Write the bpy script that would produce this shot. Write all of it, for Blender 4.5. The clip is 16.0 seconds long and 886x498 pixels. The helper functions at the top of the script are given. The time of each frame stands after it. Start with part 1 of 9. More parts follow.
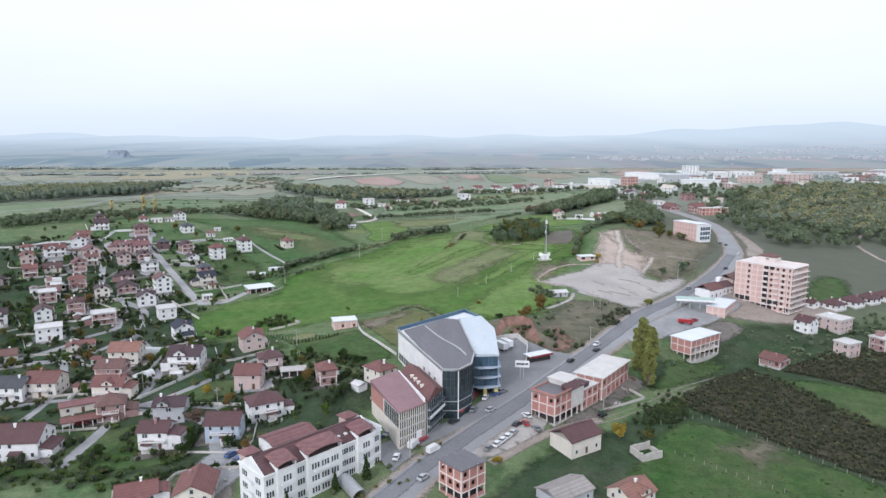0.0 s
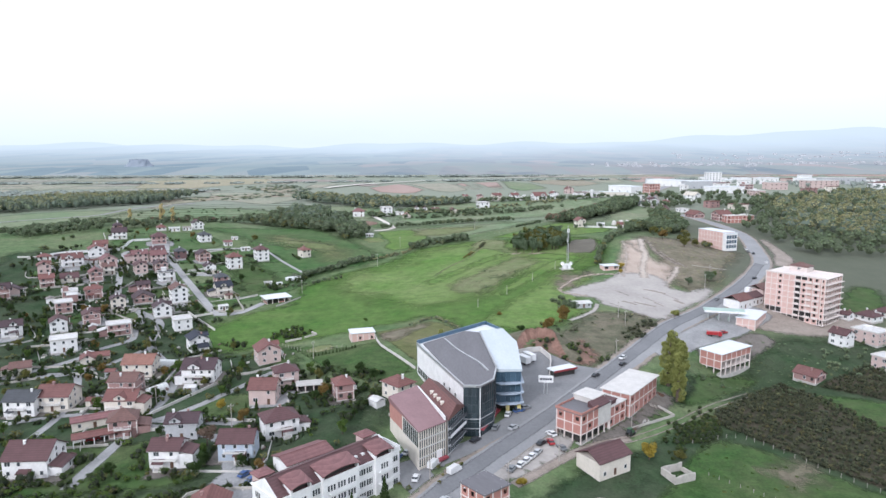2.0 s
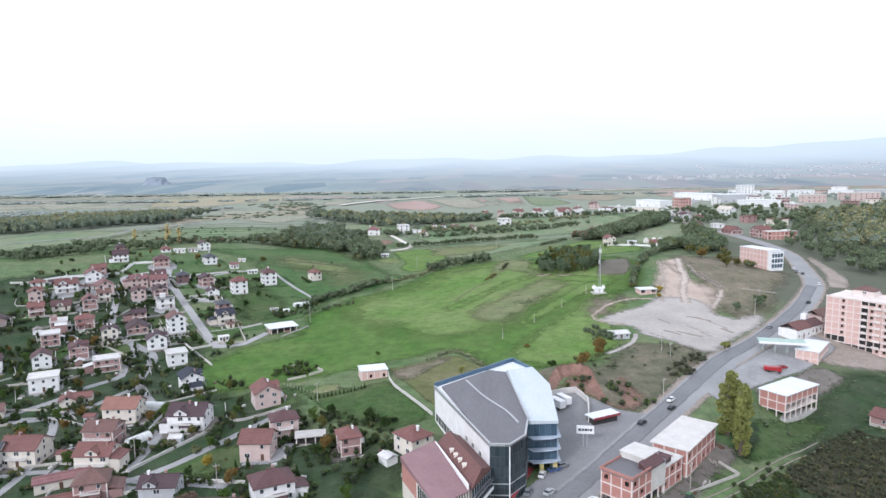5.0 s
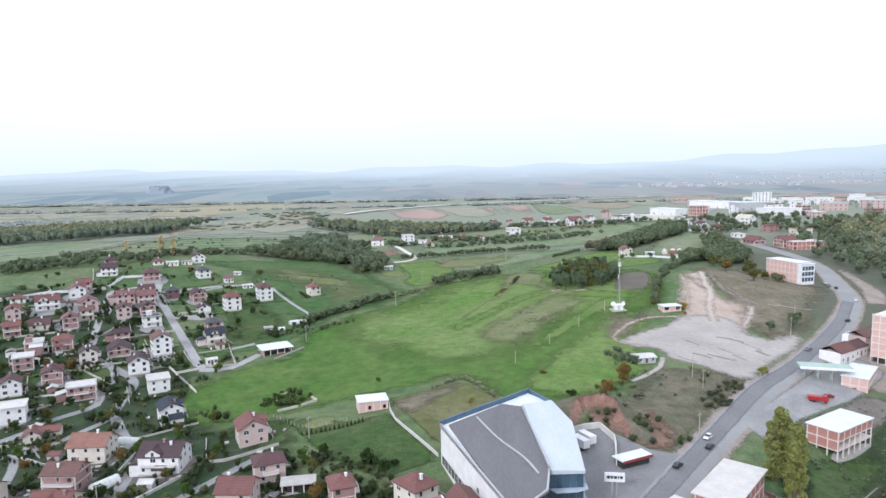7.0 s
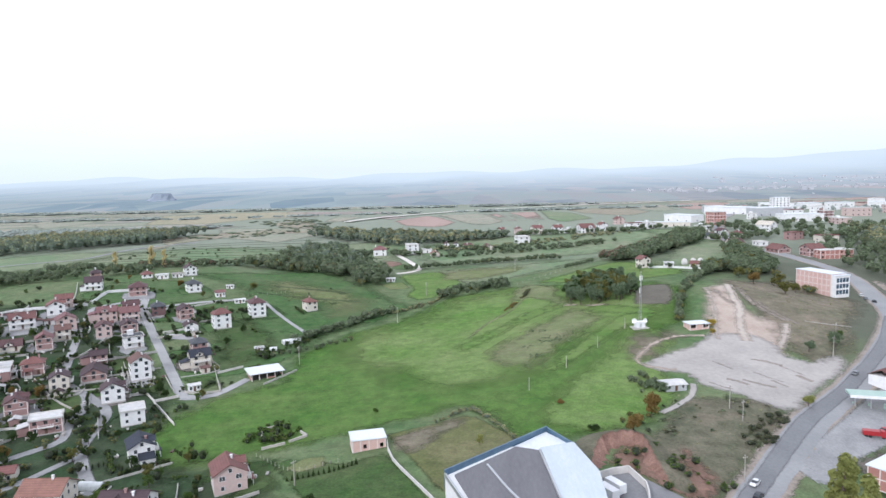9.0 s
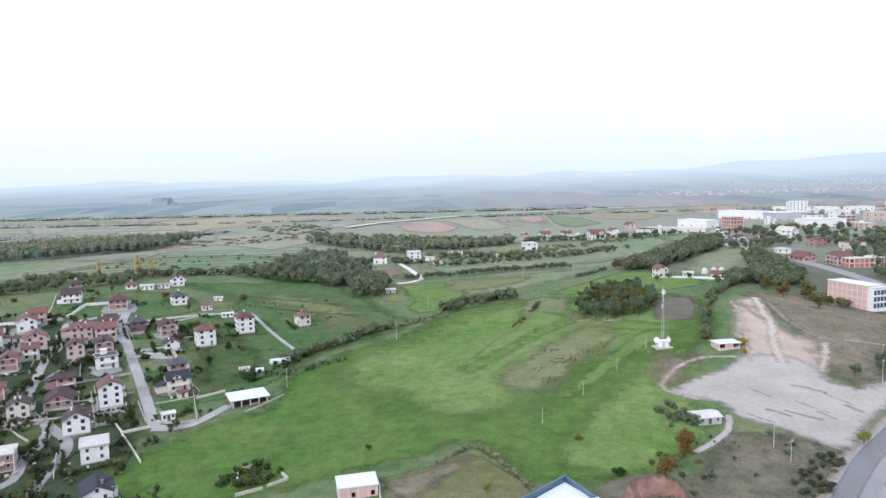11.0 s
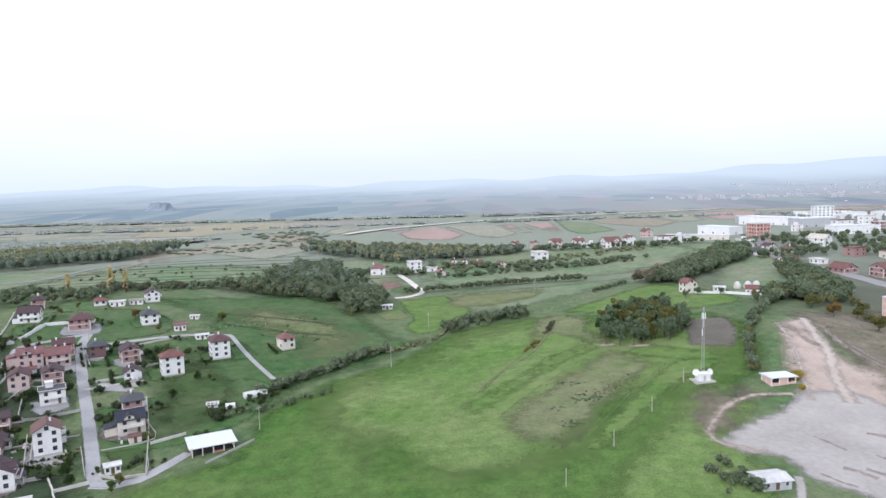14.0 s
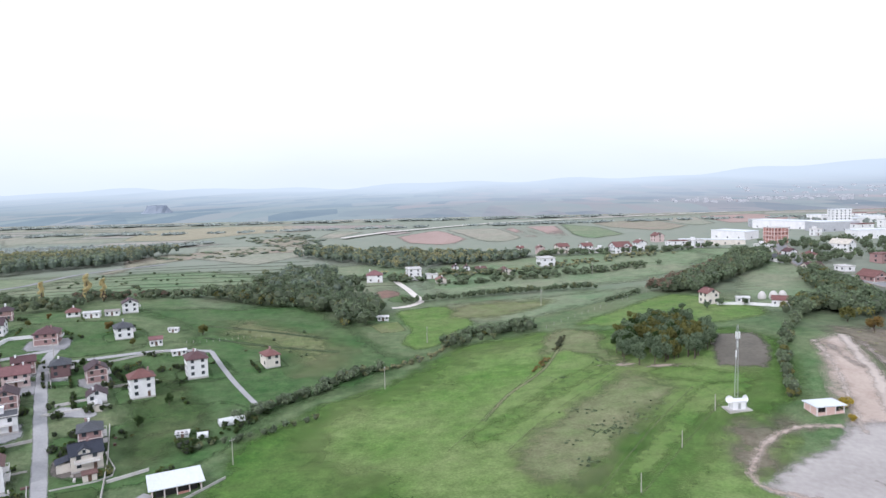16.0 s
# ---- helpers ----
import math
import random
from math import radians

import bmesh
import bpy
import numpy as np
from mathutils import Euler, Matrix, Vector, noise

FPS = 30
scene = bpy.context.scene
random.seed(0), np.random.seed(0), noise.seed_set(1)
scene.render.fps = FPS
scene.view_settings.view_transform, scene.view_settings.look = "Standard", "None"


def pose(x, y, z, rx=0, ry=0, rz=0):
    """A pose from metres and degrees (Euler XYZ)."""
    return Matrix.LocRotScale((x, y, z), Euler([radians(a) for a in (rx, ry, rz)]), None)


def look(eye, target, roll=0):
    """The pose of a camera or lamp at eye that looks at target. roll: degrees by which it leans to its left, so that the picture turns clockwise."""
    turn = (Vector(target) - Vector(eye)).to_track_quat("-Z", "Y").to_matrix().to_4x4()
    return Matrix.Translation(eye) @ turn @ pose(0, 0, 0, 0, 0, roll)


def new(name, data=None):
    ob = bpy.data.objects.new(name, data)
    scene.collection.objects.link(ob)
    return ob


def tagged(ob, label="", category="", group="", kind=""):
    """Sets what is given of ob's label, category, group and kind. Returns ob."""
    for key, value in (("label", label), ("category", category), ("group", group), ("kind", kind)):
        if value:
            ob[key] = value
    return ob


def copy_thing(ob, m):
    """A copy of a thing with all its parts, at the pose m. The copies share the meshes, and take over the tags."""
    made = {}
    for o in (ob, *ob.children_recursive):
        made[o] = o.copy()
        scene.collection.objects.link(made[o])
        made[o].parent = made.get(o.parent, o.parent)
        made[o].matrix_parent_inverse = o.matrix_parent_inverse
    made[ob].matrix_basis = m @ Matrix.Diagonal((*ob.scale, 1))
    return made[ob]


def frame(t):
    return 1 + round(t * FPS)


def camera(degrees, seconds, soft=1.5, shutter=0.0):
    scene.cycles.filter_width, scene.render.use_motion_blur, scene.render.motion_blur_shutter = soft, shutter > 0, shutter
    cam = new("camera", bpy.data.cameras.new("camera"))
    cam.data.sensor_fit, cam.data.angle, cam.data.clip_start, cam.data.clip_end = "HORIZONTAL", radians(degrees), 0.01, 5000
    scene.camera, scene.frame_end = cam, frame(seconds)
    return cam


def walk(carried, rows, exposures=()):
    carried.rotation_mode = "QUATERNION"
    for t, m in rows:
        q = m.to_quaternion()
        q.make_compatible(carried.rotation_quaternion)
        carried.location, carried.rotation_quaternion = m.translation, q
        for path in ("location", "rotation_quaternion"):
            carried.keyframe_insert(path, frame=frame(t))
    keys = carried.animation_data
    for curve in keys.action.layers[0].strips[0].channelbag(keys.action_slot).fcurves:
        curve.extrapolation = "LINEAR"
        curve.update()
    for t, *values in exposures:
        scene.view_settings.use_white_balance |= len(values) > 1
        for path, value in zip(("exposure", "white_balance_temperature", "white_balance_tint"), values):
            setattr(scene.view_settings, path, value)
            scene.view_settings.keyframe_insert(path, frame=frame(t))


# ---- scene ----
cam = camera(66.2, 16.0, soft=1.5)
PATH = [
    (0, (2.129, 18.511, 90.199), (2.186, 20.483, 89.871), 0.2),
    (0.5, (1.506, 19.063, 90.201), (1.601, 21.033, 89.872), 0.2),
    (1, (1.217, 20.704, 90.175), (1.301, 22.676, 89.852), 0.1),
    (1.5, (1.149, 23.277, 90.191), (1.178, 25.252, 89.875), 0.1),
    (2, (1.356, 26.834, 90.094), (1.361, 28.811, 89.787), -0.1),
    (2.5, (1.327, 31.237, 89.981), (1.318, 33.215, 89.683), -0.2),
    (3, (1.26, 36.366, 89.766), (1.24, 38.345, 89.477), -0.3),
    (3.5, (1.174, 41.891, 89.65), (1.144, 43.871, 89.369), -0.4),
    (4, (1.166, 47.989, 89.568), (1.128, 49.97, 89.293), -0.5),
    (6.5, (0.424, 81.372, 89.123), (0.358, 83.356, 88.877), -0.9),
    (7, (0.216, 88.484, 89.061), (0.146, 90.468, 88.82), -0.9),
    (7.5, (0.148, 95.813, 88.954), (0.073, 97.797, 88.718), -1.0),
    (8, (0.045, 102.85, 88.992), (-0.035, 104.835, 88.76), -1.0),
    (8.5, (-0.02, 110.048, 88.998), (-0.104, 112.033, 88.77), -1.1),
    (9, (-0.169, 117.316, 89.013), (-0.257, 119.301, 88.789), -1.2),
    (11.5, (-0.512, 154.118, 89.164), (-0.617, 156.104, 88.952), -1.3),
    (12, (-0.664, 161.347, 89.163), (-0.772, 163.333, 88.953), -1.3),
    (12.5, (-0.653, 168.654, 89.038), (-0.763, 170.64, 88.831), -1.3),
    (13, (-0.716, 175.996, 88.904), (-0.829, 177.983, 88.698), -1.4),
    (13.5, (-0.742, 183.364, 88.859), (-0.857, 185.351, 88.656), -1.4),
    (14, (-0.867, 190.757, 88.779), (-0.984, 192.743, 88.578), -1.4),
    (14.5, (-0.958, 198.051, 88.762), (-1.077, 200.038, 88.563), -1.4),
    (15, (-1.038, 205.316, 88.563), (-1.158, 207.302, 88.365), -1.4),
    (15.5, (-1.296, 212.667, 88.382), (-1.418, 214.654, 88.186), -1.4),
    (16, (-1.487, 220.115, 88.293), (-1.61, 222.102, 88.099), -1.4),
]
walk(cam, [(t, look(eye, target, roll)) for t, eye, target, roll in PATH],
     [(0, 0.0, 5965, 13), (0.5, 0.04, 5965, 13), (1.0, 0.12, 5965, 13), (2.0, 0.18, 5965, 13), (3.5, 0.2, 5965, 13), (7.0, 0.18, 5965, 13), (16.0, 0.11, 5965, 16)])

# hills of the land: middle in x and y, height
HILLS = [
    (-330, 330, 2.8), (-200, 300, -2.8), (-90, 300, -2.1), (20, 300, 12.2), (110, 300, -3.1), (230, 280, -4.1),
    (-330, 450, 5.2), (-200, 440, 4.0), (-100, 440, -5.9), (0, 430, 1.3), (90, 430, 2.0), (180, 430, 4.7),
    (300, 420, -1.6), (-260, 580, 9.2), (-120, 540, 2.3), (0, 530, -1.7), (110, 530, 9.7), (220, 560, 1.8),
    (370, 560, -3.1), (-380, 760, 0.0), (-100, 700, -5.1), (80, 690, -2.7), (250, 760, 9.3), (-50, 210, 3.2),
    (70, 210, -6.2), (450, 950, 7.0), (-150, 920, 7.3), (150, 1000, 3.3),
]
# small steep dips: middle, height, radius
DIPS = [(134, 304, -8.0, 18), (198, 514, -4.0, 20), (104, 340, 2.6, 20), (137, 487, 3.5, 26)]
HX, HY, HH = np.array(HILLS).T
HR = np.where(HY < 560, 85.0, 140.0)


def land(x, y):
    """Height of the ground at a place, or at arrays of places."""
    x, y = np.asarray(x, float), np.asarray(y, float)
    ramp = -12 + 37 / (1 + np.exp(-(y - 480) / 130))
    z = ramp + (np.exp(-((x[..., None] - HX) ** 2 + (y[..., None] - HY) ** 2) / (2 * HR**2)) * HH).sum(-1)
    for a, b, h, r in DIPS:
        z = z + h * np.exp(-((x - a) ** 2 + (y - b) ** 2) / (2 * r * r))
    return z


def gz(x, y):
    return float(land(x, y))


# ---- light ----
world = bpy.data.worlds.new("world")
scene.world = world
world.use_nodes = True
wn, wl = world.node_tree.nodes, world.node_tree.links
sky = wn.new("ShaderNodeTexSky")
sky.sky_type, sky.sun_disc = "NISHITA", False
sky.sun_elevation, sky.sun_rotation = radians(30), radians(211)
sky.dust_density, sky.ozone_density = 3.0, 1.0
coords = wn.new("ShaderNodeTexCoord")
split = wn.new("ShaderNodeSeparateXYZ")
wl.new(coords.outputs["Generated"], split.inputs[0])
cloud = wn.new("ShaderNodeValToRGB")
els = cloud.color_ramp.elements
els[0].position, els[0].color = 0.0, (0.8, 0.88, 0.925, 1)
els[1].position, els[1].color = 0.30, (1.08, 1.12, 1.18, 1)
for pos, col in ((0.06, (0.92, 0.965, 0.99, 1)), (0.14, (1.02, 1.05, 1.075, 1))):
    e = els.new(pos)
    e.color = col
wl.new(split.outputs["Z"], cloud.inputs[0])
wisp = wn.new("ShaderNodeTexNoise")
wisp.inputs["Scale"].default_value, wisp.inputs["Detail"].default_value = 2.2, 5
mapw = wn.new("ShaderNodeMapping")
mapw.inputs["Scale"].default_value = (1, 1, 4)
wl.new(coords.outputs["Generated"], mapw.inputs[0])
wl.new(mapw.outputs[0], wisp.inputs["Vector"])
wr = wn.new("ShaderNodeMapRange")
wr.inputs["From Min"].default_value, wr.inputs["From Max"].default_value = 0.3, 0.7
wr.inputs["To Min"].default_value, wr.inputs["To Max"].default_value = 0.97, 1.04
wl.new(wisp.outputs["Fac"], wr.inputs["Value"])
vm = wn.new("ShaderNodeVectorMath")
vm.operation = "SCALE"
wl.new(cloud.outputs[0], vm.inputs[0])
wl.new(wr.outputs[0], vm.inputs["Scale"])
bg_sky, bg_cloud, add = wn.new("ShaderNodeBackground"), wn.new("ShaderNodeBackground"), wn.new("ShaderNodeAddShader")
bg_sky.inputs["Strength"].default_value = 0.006
bg_cloud.inputs["Strength"].default_value = 0.97
wl.new(sky.outputs[0], bg_sky.inputs[0])
wl.new(vm.outputs[0], bg_cloud.inputs[0])
wl.new(bg_sky.outputs[0], add.inputs[0])
wl.new(bg_cloud.outputs[0], add.inputs[1])
wl.new(add.outputs[0], wn["World Output"].inputs[0])

sun_data = bpy.data.lights.new("sun", "SUN")
sun_data.energy, sun_data.angle, sun_data.color = 1.8, radians(9), (1.0, 0.97, 0.94)
sun = new("sun", sun_data)
sun.matrix_world = look((-155, -258, 174), (0, 0, 0))


# ---- materials ----
def mat(name, a, b, scale=0.3, rough=0.85, bump=0.15, fine=6.0, metal=0.0, coat=None, stretch=(1, 1, 1), per_object=0.0, per_island=0.0, rows=None):
    """Two tones mixed by noise at two scales, with fine relief. rows: spacing in metres of courses up the slope."""
    m = bpy.data.materials.new(name)
    m.use_nodes = True
    n, l = m.node_tree.nodes, m.node_tree.links
    p = n["Principled BSDF"]
    p.inputs["Roughness"].default_value, p.inputs["Metallic"].default_value = rough, metal
    tc, mp = n.new("ShaderNodeTexCoord"), n.new("ShaderNodeMapping")
    mp.inputs["Scale"].default_value = stretch
    l.new(tc.outputs["Object"], mp.inputs[0])
    big, small = n.new("ShaderNodeTexNoise"), n.new("ShaderNodeTexNoise")
    big.inputs["Scale"].default_value, big.inputs["Detail"].default_value = scale, 4
    small.inputs["Scale"].default_value, small.inputs["Detail"].default_value = scale * fine, 3
    l.new(mp.outputs[0], big.inputs["Vector"])
    l.new(mp.outputs[0], small.inputs["Vector"])
    mixf = n.new("ShaderNodeMix")
    mixf.inputs[0].default_value = 0.42
    l.new(big.outputs["Fac"], mixf.inputs[2])
    l.new(small.outputs["Fac"], mixf.inputs[3])
    value = mixf.outputs[0]
    rng = n.new("ShaderNodeMapRange")
    rng.inputs["From Min"].default_value, rng.inputs["From Max"].default_value = 0.34, 0.66
    l.new(value, rng.inputs["Value"])
    value = rng.outputs[0]
    for amount, node, out in ((per_object, "ShaderNodeObjectInfo", "Random"), (per_island, "ShaderNodeNewGeometry", "Random Per Island")):
        if amount:
            src, mx = n.new(node), n.new("ShaderNodeMix")
            mx.inputs[0].default_value = amount
            l.new(value, mx.inputs[2])
            l.new(src.outputs[out], mx.inputs[3])
            value = mx.outputs[0]
    col = n.new("ShaderNodeMix")
    col.data_type = "RGBA"
    col.inputs[6].default_value, col.inputs[7].default_value = (*a, 1), (*b, 1)
    l.new(value, col.inputs[0])
    colour = col.outputs[2]
    height = small.outputs["Fac"]
    if rows:
        wave = n.new("ShaderNodeTexWave")
        wave.bands_direction, wave.wave_profile = "Z", "SAW"
        wave.inputs["Scale"].default_value, wave.inputs["Distortion"].default_value = 0.314 / rows, 0.6
        l.new(tc.outputs["Object"], wave.inputs["Vector"])
        dark = n.new("ShaderNodeMix")
        dark.data_type, dark.blend_type = "RGBA", "MULTIPLY"
        dark.inputs[0].default_value = 0.28
        l.new(colour, dark.inputs[6])
        l.new(wave.outputs["Color"], dark.inputs[7])
        colour, height = dark.outputs[2], wave.outputs["Fac"]
    l.new(colour, p.inputs["Base Color"])
    if bump:
        bp = n.new("ShaderNodeBump")
        bp.inputs["Strength"].default_value, bp.inputs["Distance"].default_value = bump, 0.1
        l.new(height, bp.inputs["Height"])
        l.new(bp.outputs[0], p.inputs["Normal"])
    return m


def near(c, f):
    return tuple(v * f for v in c)


WALLS = {}
for key, c in dict(white=(0.76, 0.755, 0.75), cream=(0.66, 0.61, 0.54), pink=(0.55, 0.43, 0.4), grey=(0.44, 0.45, 0.47),
                   blue=(0.42, 0.48, 0.56), brick=(0.33, 0.21, 0.197), darkbrick=(0.165, 0.1, 0.1)).items():
    WALLS[key] = mat("wall_" + key, near(c, 0.86), near(c, 1.06), 0.35, 0.9, 0.1, 5)
TILES = {}
for key, c in dict(maroon=(0.11, 0.054, 0.056), red=(0.2, 0.088, 0.078), pinkred=(0.225, 0.108, 0.108), orange=(0.27, 0.135, 0.104),
                   brown=(0.165, 0.09, 0.078), plum=(0.075, 0.045, 0.052), slate=(0.075, 0.08, 0.09), navy=(0.03, 0.036, 0.055),
                   brick_red=(0.17, 0.078, 0.07), conc=(0.55, 0.54, 0.53), cream=(0.6, 0.55, 0.47), weathered=(0.32, 0.29, 0.27)).items():
    TILES[key] = mat("tile_" + key, near(c, 0.72), near(c, 1.22), 0.5, 0.75, 0.4, 5, per_object=0.25, rows=None if key == "conc" else 0.4)
CONCRETE = mat("concrete", (0.36, 0.34, 0.32), (0.5, 0.48, 0.455), 0.4, 0.92, 0.2, 7)
PALE_CONCRETE = mat("pale_concrete", (0.5, 0.48, 0.455), (0.64, 0.615, 0.585), 0.4, 0.9, 0.15, 7)
PINK_CONCRETE = mat("raw_concrete", (0.62, 0.545, 0.515), (0.74, 0.67, 0.635), 0.4, 0.92, 0.15, 7)
BRICK = mat("hollow_brick", (0.36, 0.165, 0.135), (0.47, 0.245, 0.21), 0.9, 0.92, 0.3, 7, per_object=0.3)
BRICK_PALE = mat("pale_hollow_brick", (0.55, 0.36, 0.315), (0.66, 0.47, 0.42), 0.9, 0.92, 0.3, 7, per_object=0.3)
PINK_METAL = mat("pink_sheet_roof", (0.2, 0.112, 0.118), (0.275, 0.16, 0.165), 0.15, 0.6, 0.1, 9)
CHALK = mat("chalk_track", (0.55, 0.5, 0.45), (0.68, 0.64, 0.58), 0.1, 0.95, 0.2)
# near-black fill for rooms and openings: their shade is put into the colour
SHADE_FILL = mat("shade_fill", (0.025, 0.024, 0.024), (0.05, 0.047, 0.045), 0.5, 0.9, 0.0)
WHITE_PAINT = mat("white_paint", (0.72, 0.72, 0.72), (0.8, 0.8, 0.8), 0.5, 0.6, 0.05)
WINDOW_FRAME = mat("window_frame", (0.6, 0.6, 0.59), (0.75, 0.75, 0.74), 1, 0.5, 0.0)
GLASS = mat("window_glass", (0.03, 0.036, 0.042), (0.075, 0.085, 0.095), 0.6, 0.08, 0.0, per_object=0.7)
TOWER_GLASS = mat("dark_teal_glass", (0.022, 0.034, 0.04), (0.05, 0.07, 0.08), 0.3, 0.07, 0.0, per_object=0.7)
DARK_STEEL = mat("dark_steel", (0.06, 0.07, 0.08), (0.12, 0.13, 0.145), 1.0, 0.4, 0.0, metal=0.5)
YARD_DIRT = mat("trodden_yard", (0.09, 0.08, 0.07), (0.19, 0.17, 0.15), 0.15, 0.95, 0.4, 8)
BLUE_GLASS = mat("blue_glass", (0.035, 0.06, 0.085), (0.08, 0.13, 0.18), 0.4, 0.1, 0.0, per_object=0.6)
DOOR_WOOD = mat("door_wood", (0.08, 0.045, 0.03), (0.16, 0.09, 0.06), 2, 0.6, 0.2, stretch=(6, 6, 0.6))
STEEL = mat("galvanised_steel", (0.42, 0.43, 0.44), (0.56, 0.57, 0.58), 2, 0.45, 0.05, metal=0.6)
GREY_ROOF = mat("grey_roof_sheet", (0.115, 0.11, 0.118), (0.165, 0.16, 0.17), 0.12, 0.7, 0.1, 12, stretch=(1, 0.25, 1))
HALL_ROOF = mat("pale_blue_roof_sheet", (0.45, 0.5, 0.535), (0.55, 0.595, 0.625), 0.15, 0.5, 0.08, 10, stretch=(1, 0.3, 1))
WHITE_ROOF = mat("white_roof_sheet", (0.6, 0.63, 0.66), (0.72, 0.74, 0.76), 0.15, 0.5, 0.08, 10, stretch=(1, 0.3, 1))
BLUE_TRIM = mat("blue_trim", (0.05, 0.1, 0.16), (0.09, 0.16, 0.23), 0.5, 0.4, 0.05)
ASPHALT = mat("asphalt", (0.225, 0.228, 0.234), (0.3, 0.3, 0.302), 0.06, 0.9, 0.1, 14, stretch=(1, 1, 1))
DARK_ASPHALT = mat("dark_asphalt", (0.17, 0.172, 0.177), (0.235, 0.235, 0.24), 0.08, 0.9, 0.1, 14)
PAVING = mat("paving", (0.2, 0.2, 0.204), (0.33, 0.33, 0.328), 0.12, 0.9, 0.12, 10)
GRAVEL = mat("pale_gravel", (0.305, 0.282, 0.262), (0.42, 0.39, 0.362), 0.07, 0.95, 0.4, 9)
SANDY = mat("washed_sand", (0.4, 0.34, 0.29), (0.5, 0.44, 0.385), 0.1, 0.95, 0.3, 9)
DIRT = mat("dirt", (0.21, 0.175, 0.145), (0.36, 0.31, 0.27), 0.08, 0.95, 0.35, 10)
CLAY = mat("red_clay", (0.12, 0.074, 0.054), (0.25, 0.15, 0.112), 0.15, 0.95, 0.5, 8)
EARTH = mat("tan_earth", (0.35, 0.275, 0.225), (0.48, 0.4, 0.34), 0.1, 0.95, 0.35, 9)
STONE_WALL = mat("stone_wall", (0.36, 0.34, 0.31), (0.52, 0.49, 0.455), 0.7, 0.95, 0.5, 6)
BARK = mat("bark", (0.06, 0.045, 0.035), (0.13, 0.1, 0.08), 3, 0.95, 0.5, 4, stretch=(4, 4, 0.7))
POLE_WOOD = mat("weathered_pole", (0.3, 0.27, 0.24), (0.45, 0.42, 0.39), 2, 0.9, 0.2)
RUBBER = mat("rubber", (0.015, 0.015, 0.015), (0.03, 0.03, 0.03), 4, 0.9, 0.1)


def leaf_mat(name, a, b, autumn=(0.19, 0.165, 0.07)):
    """Leaves that let some light through. tone and turn, where a mesh has them, say how bright and how autumnal each crown is."""
    m = mat(name, near(a, 1.12), near(b, 1.12), 0.12, 0.95, 0.0, 5, per_object=0.25, per_island=0.3)
    n, l = m.node_tree.nodes, m.node_tree.links
    p = n["Principled BSDF"]
    p.inputs["Specular IOR Level"].default_value = 0.1
    tone, turn, mx, gain, lift = (n.new(k) for k in ("ShaderNodeAttribute", "ShaderNodeAttribute", "ShaderNodeMix", "ShaderNodeVectorMath", "ShaderNodeMath"))
    tone.attribute_name, turn.attribute_name = "tone", "turn"
    mx.data_type = "RGBA"
    l.new(turn.outputs["Fac"], mx.inputs[0])
    l.new(p.inputs["Base Color"].links[0].from_socket, mx.inputs[6])
    mx.inputs[7].default_value = (*autumn, 1)
    lift.operation = "ADD"
    lift.inputs[1].default_value = 1.0
    l.new(tone.outputs["Fac"], lift.inputs[0])
    gain.operation = "SCALE"
    l.new(mx.outputs[2], gain.inputs[0])
    l.new(lift.outputs[0], gain.inputs["Scale"])
    l.new(gain.outputs[0], p.inputs["Base Color"])
    glow, mix = n.new("ShaderNodeBsdfTranslucent"), n.new("ShaderNodeMixShader")
    mix.inputs[0].default_value = 0.36
    l.new(gain.outputs[0], glow.inputs["Color"])
    l.new(p.outputs[0], mix.inputs[1])
    l.new(glow.outputs[0], mix.inputs[2])
    l.new(mix.outputs[0], n["Material Output"].inputs[0])
    return m


LEAF = {
    "green": leaf_mat("leaf_green", (0.045, 0.085, 0.02), (0.11, 0.165, 0.042)),
    "dark": leaf_mat("leaf_dark", (0.022, 0.042, 0.015), (0.064, 0.098, 0.032)),
    "mid": leaf_mat("leaf_hedge_green", (0.084, 0.126, 0.076), (0.188, 0.234, 0.138)),
    "straw": leaf_mat("leaf_straw_yellow", (0.5, 0.43, 0.22), (0.62, 0.54, 0.3)),
    "grass": leaf_mat("grass_blades", (0.04, 0.09, 0.02), (0.09, 0.14, 0.04)),
    "dusk": leaf_mat("leaf_grey_green", (0.05, 0.06, 0.036), (0.115, 0.125, 0.075)),
    "olive": leaf_mat("leaf_olive", (0.085, 0.09, 0.03), (0.19, 0.18, 0.06)),
    "yellow": leaf_mat("leaf_yellow", (0.22, 0.17, 0.03), (0.44, 0.34, 0.07)),
    "rust": leaf_mat("leaf_rust", (0.13, 0.085, 0.03), (0.25, 0.17, 0.06)),
    "red": leaf_mat("leaf_wine", (0.12, 0.085, 0.066), (0.22, 0.16, 0.12)),
    "lime": leaf_mat("leaf_yellow_green", (0.17, 0.19, 0.06), (0.33, 0.335, 0.115)),
    # dusty and pale: far-wood greens lightened and greyed to stand for haze
    "dusty": leaf_mat("leaf_hazed_green", (0.11, 0.15, 0.11), (0.205, 0.245, 0.155), (0.32, 0.28, 0.15)),
    "pale": leaf_mat("leaf_hazed_pale", (0.27, 0.315, 0.295), (0.34, 0.37, 0.335), (0.36, 0.345, 0.295)),
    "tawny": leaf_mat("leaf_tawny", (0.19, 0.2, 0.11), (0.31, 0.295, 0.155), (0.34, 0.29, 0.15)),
}
# solid crown cores: inner shade put into the colour, the last paled for haze
CORE = mat("crown_shade", (0.05, 0.066, 0.036), (0.085, 0.105, 0.06), 0.5, 0.95, 0.0)
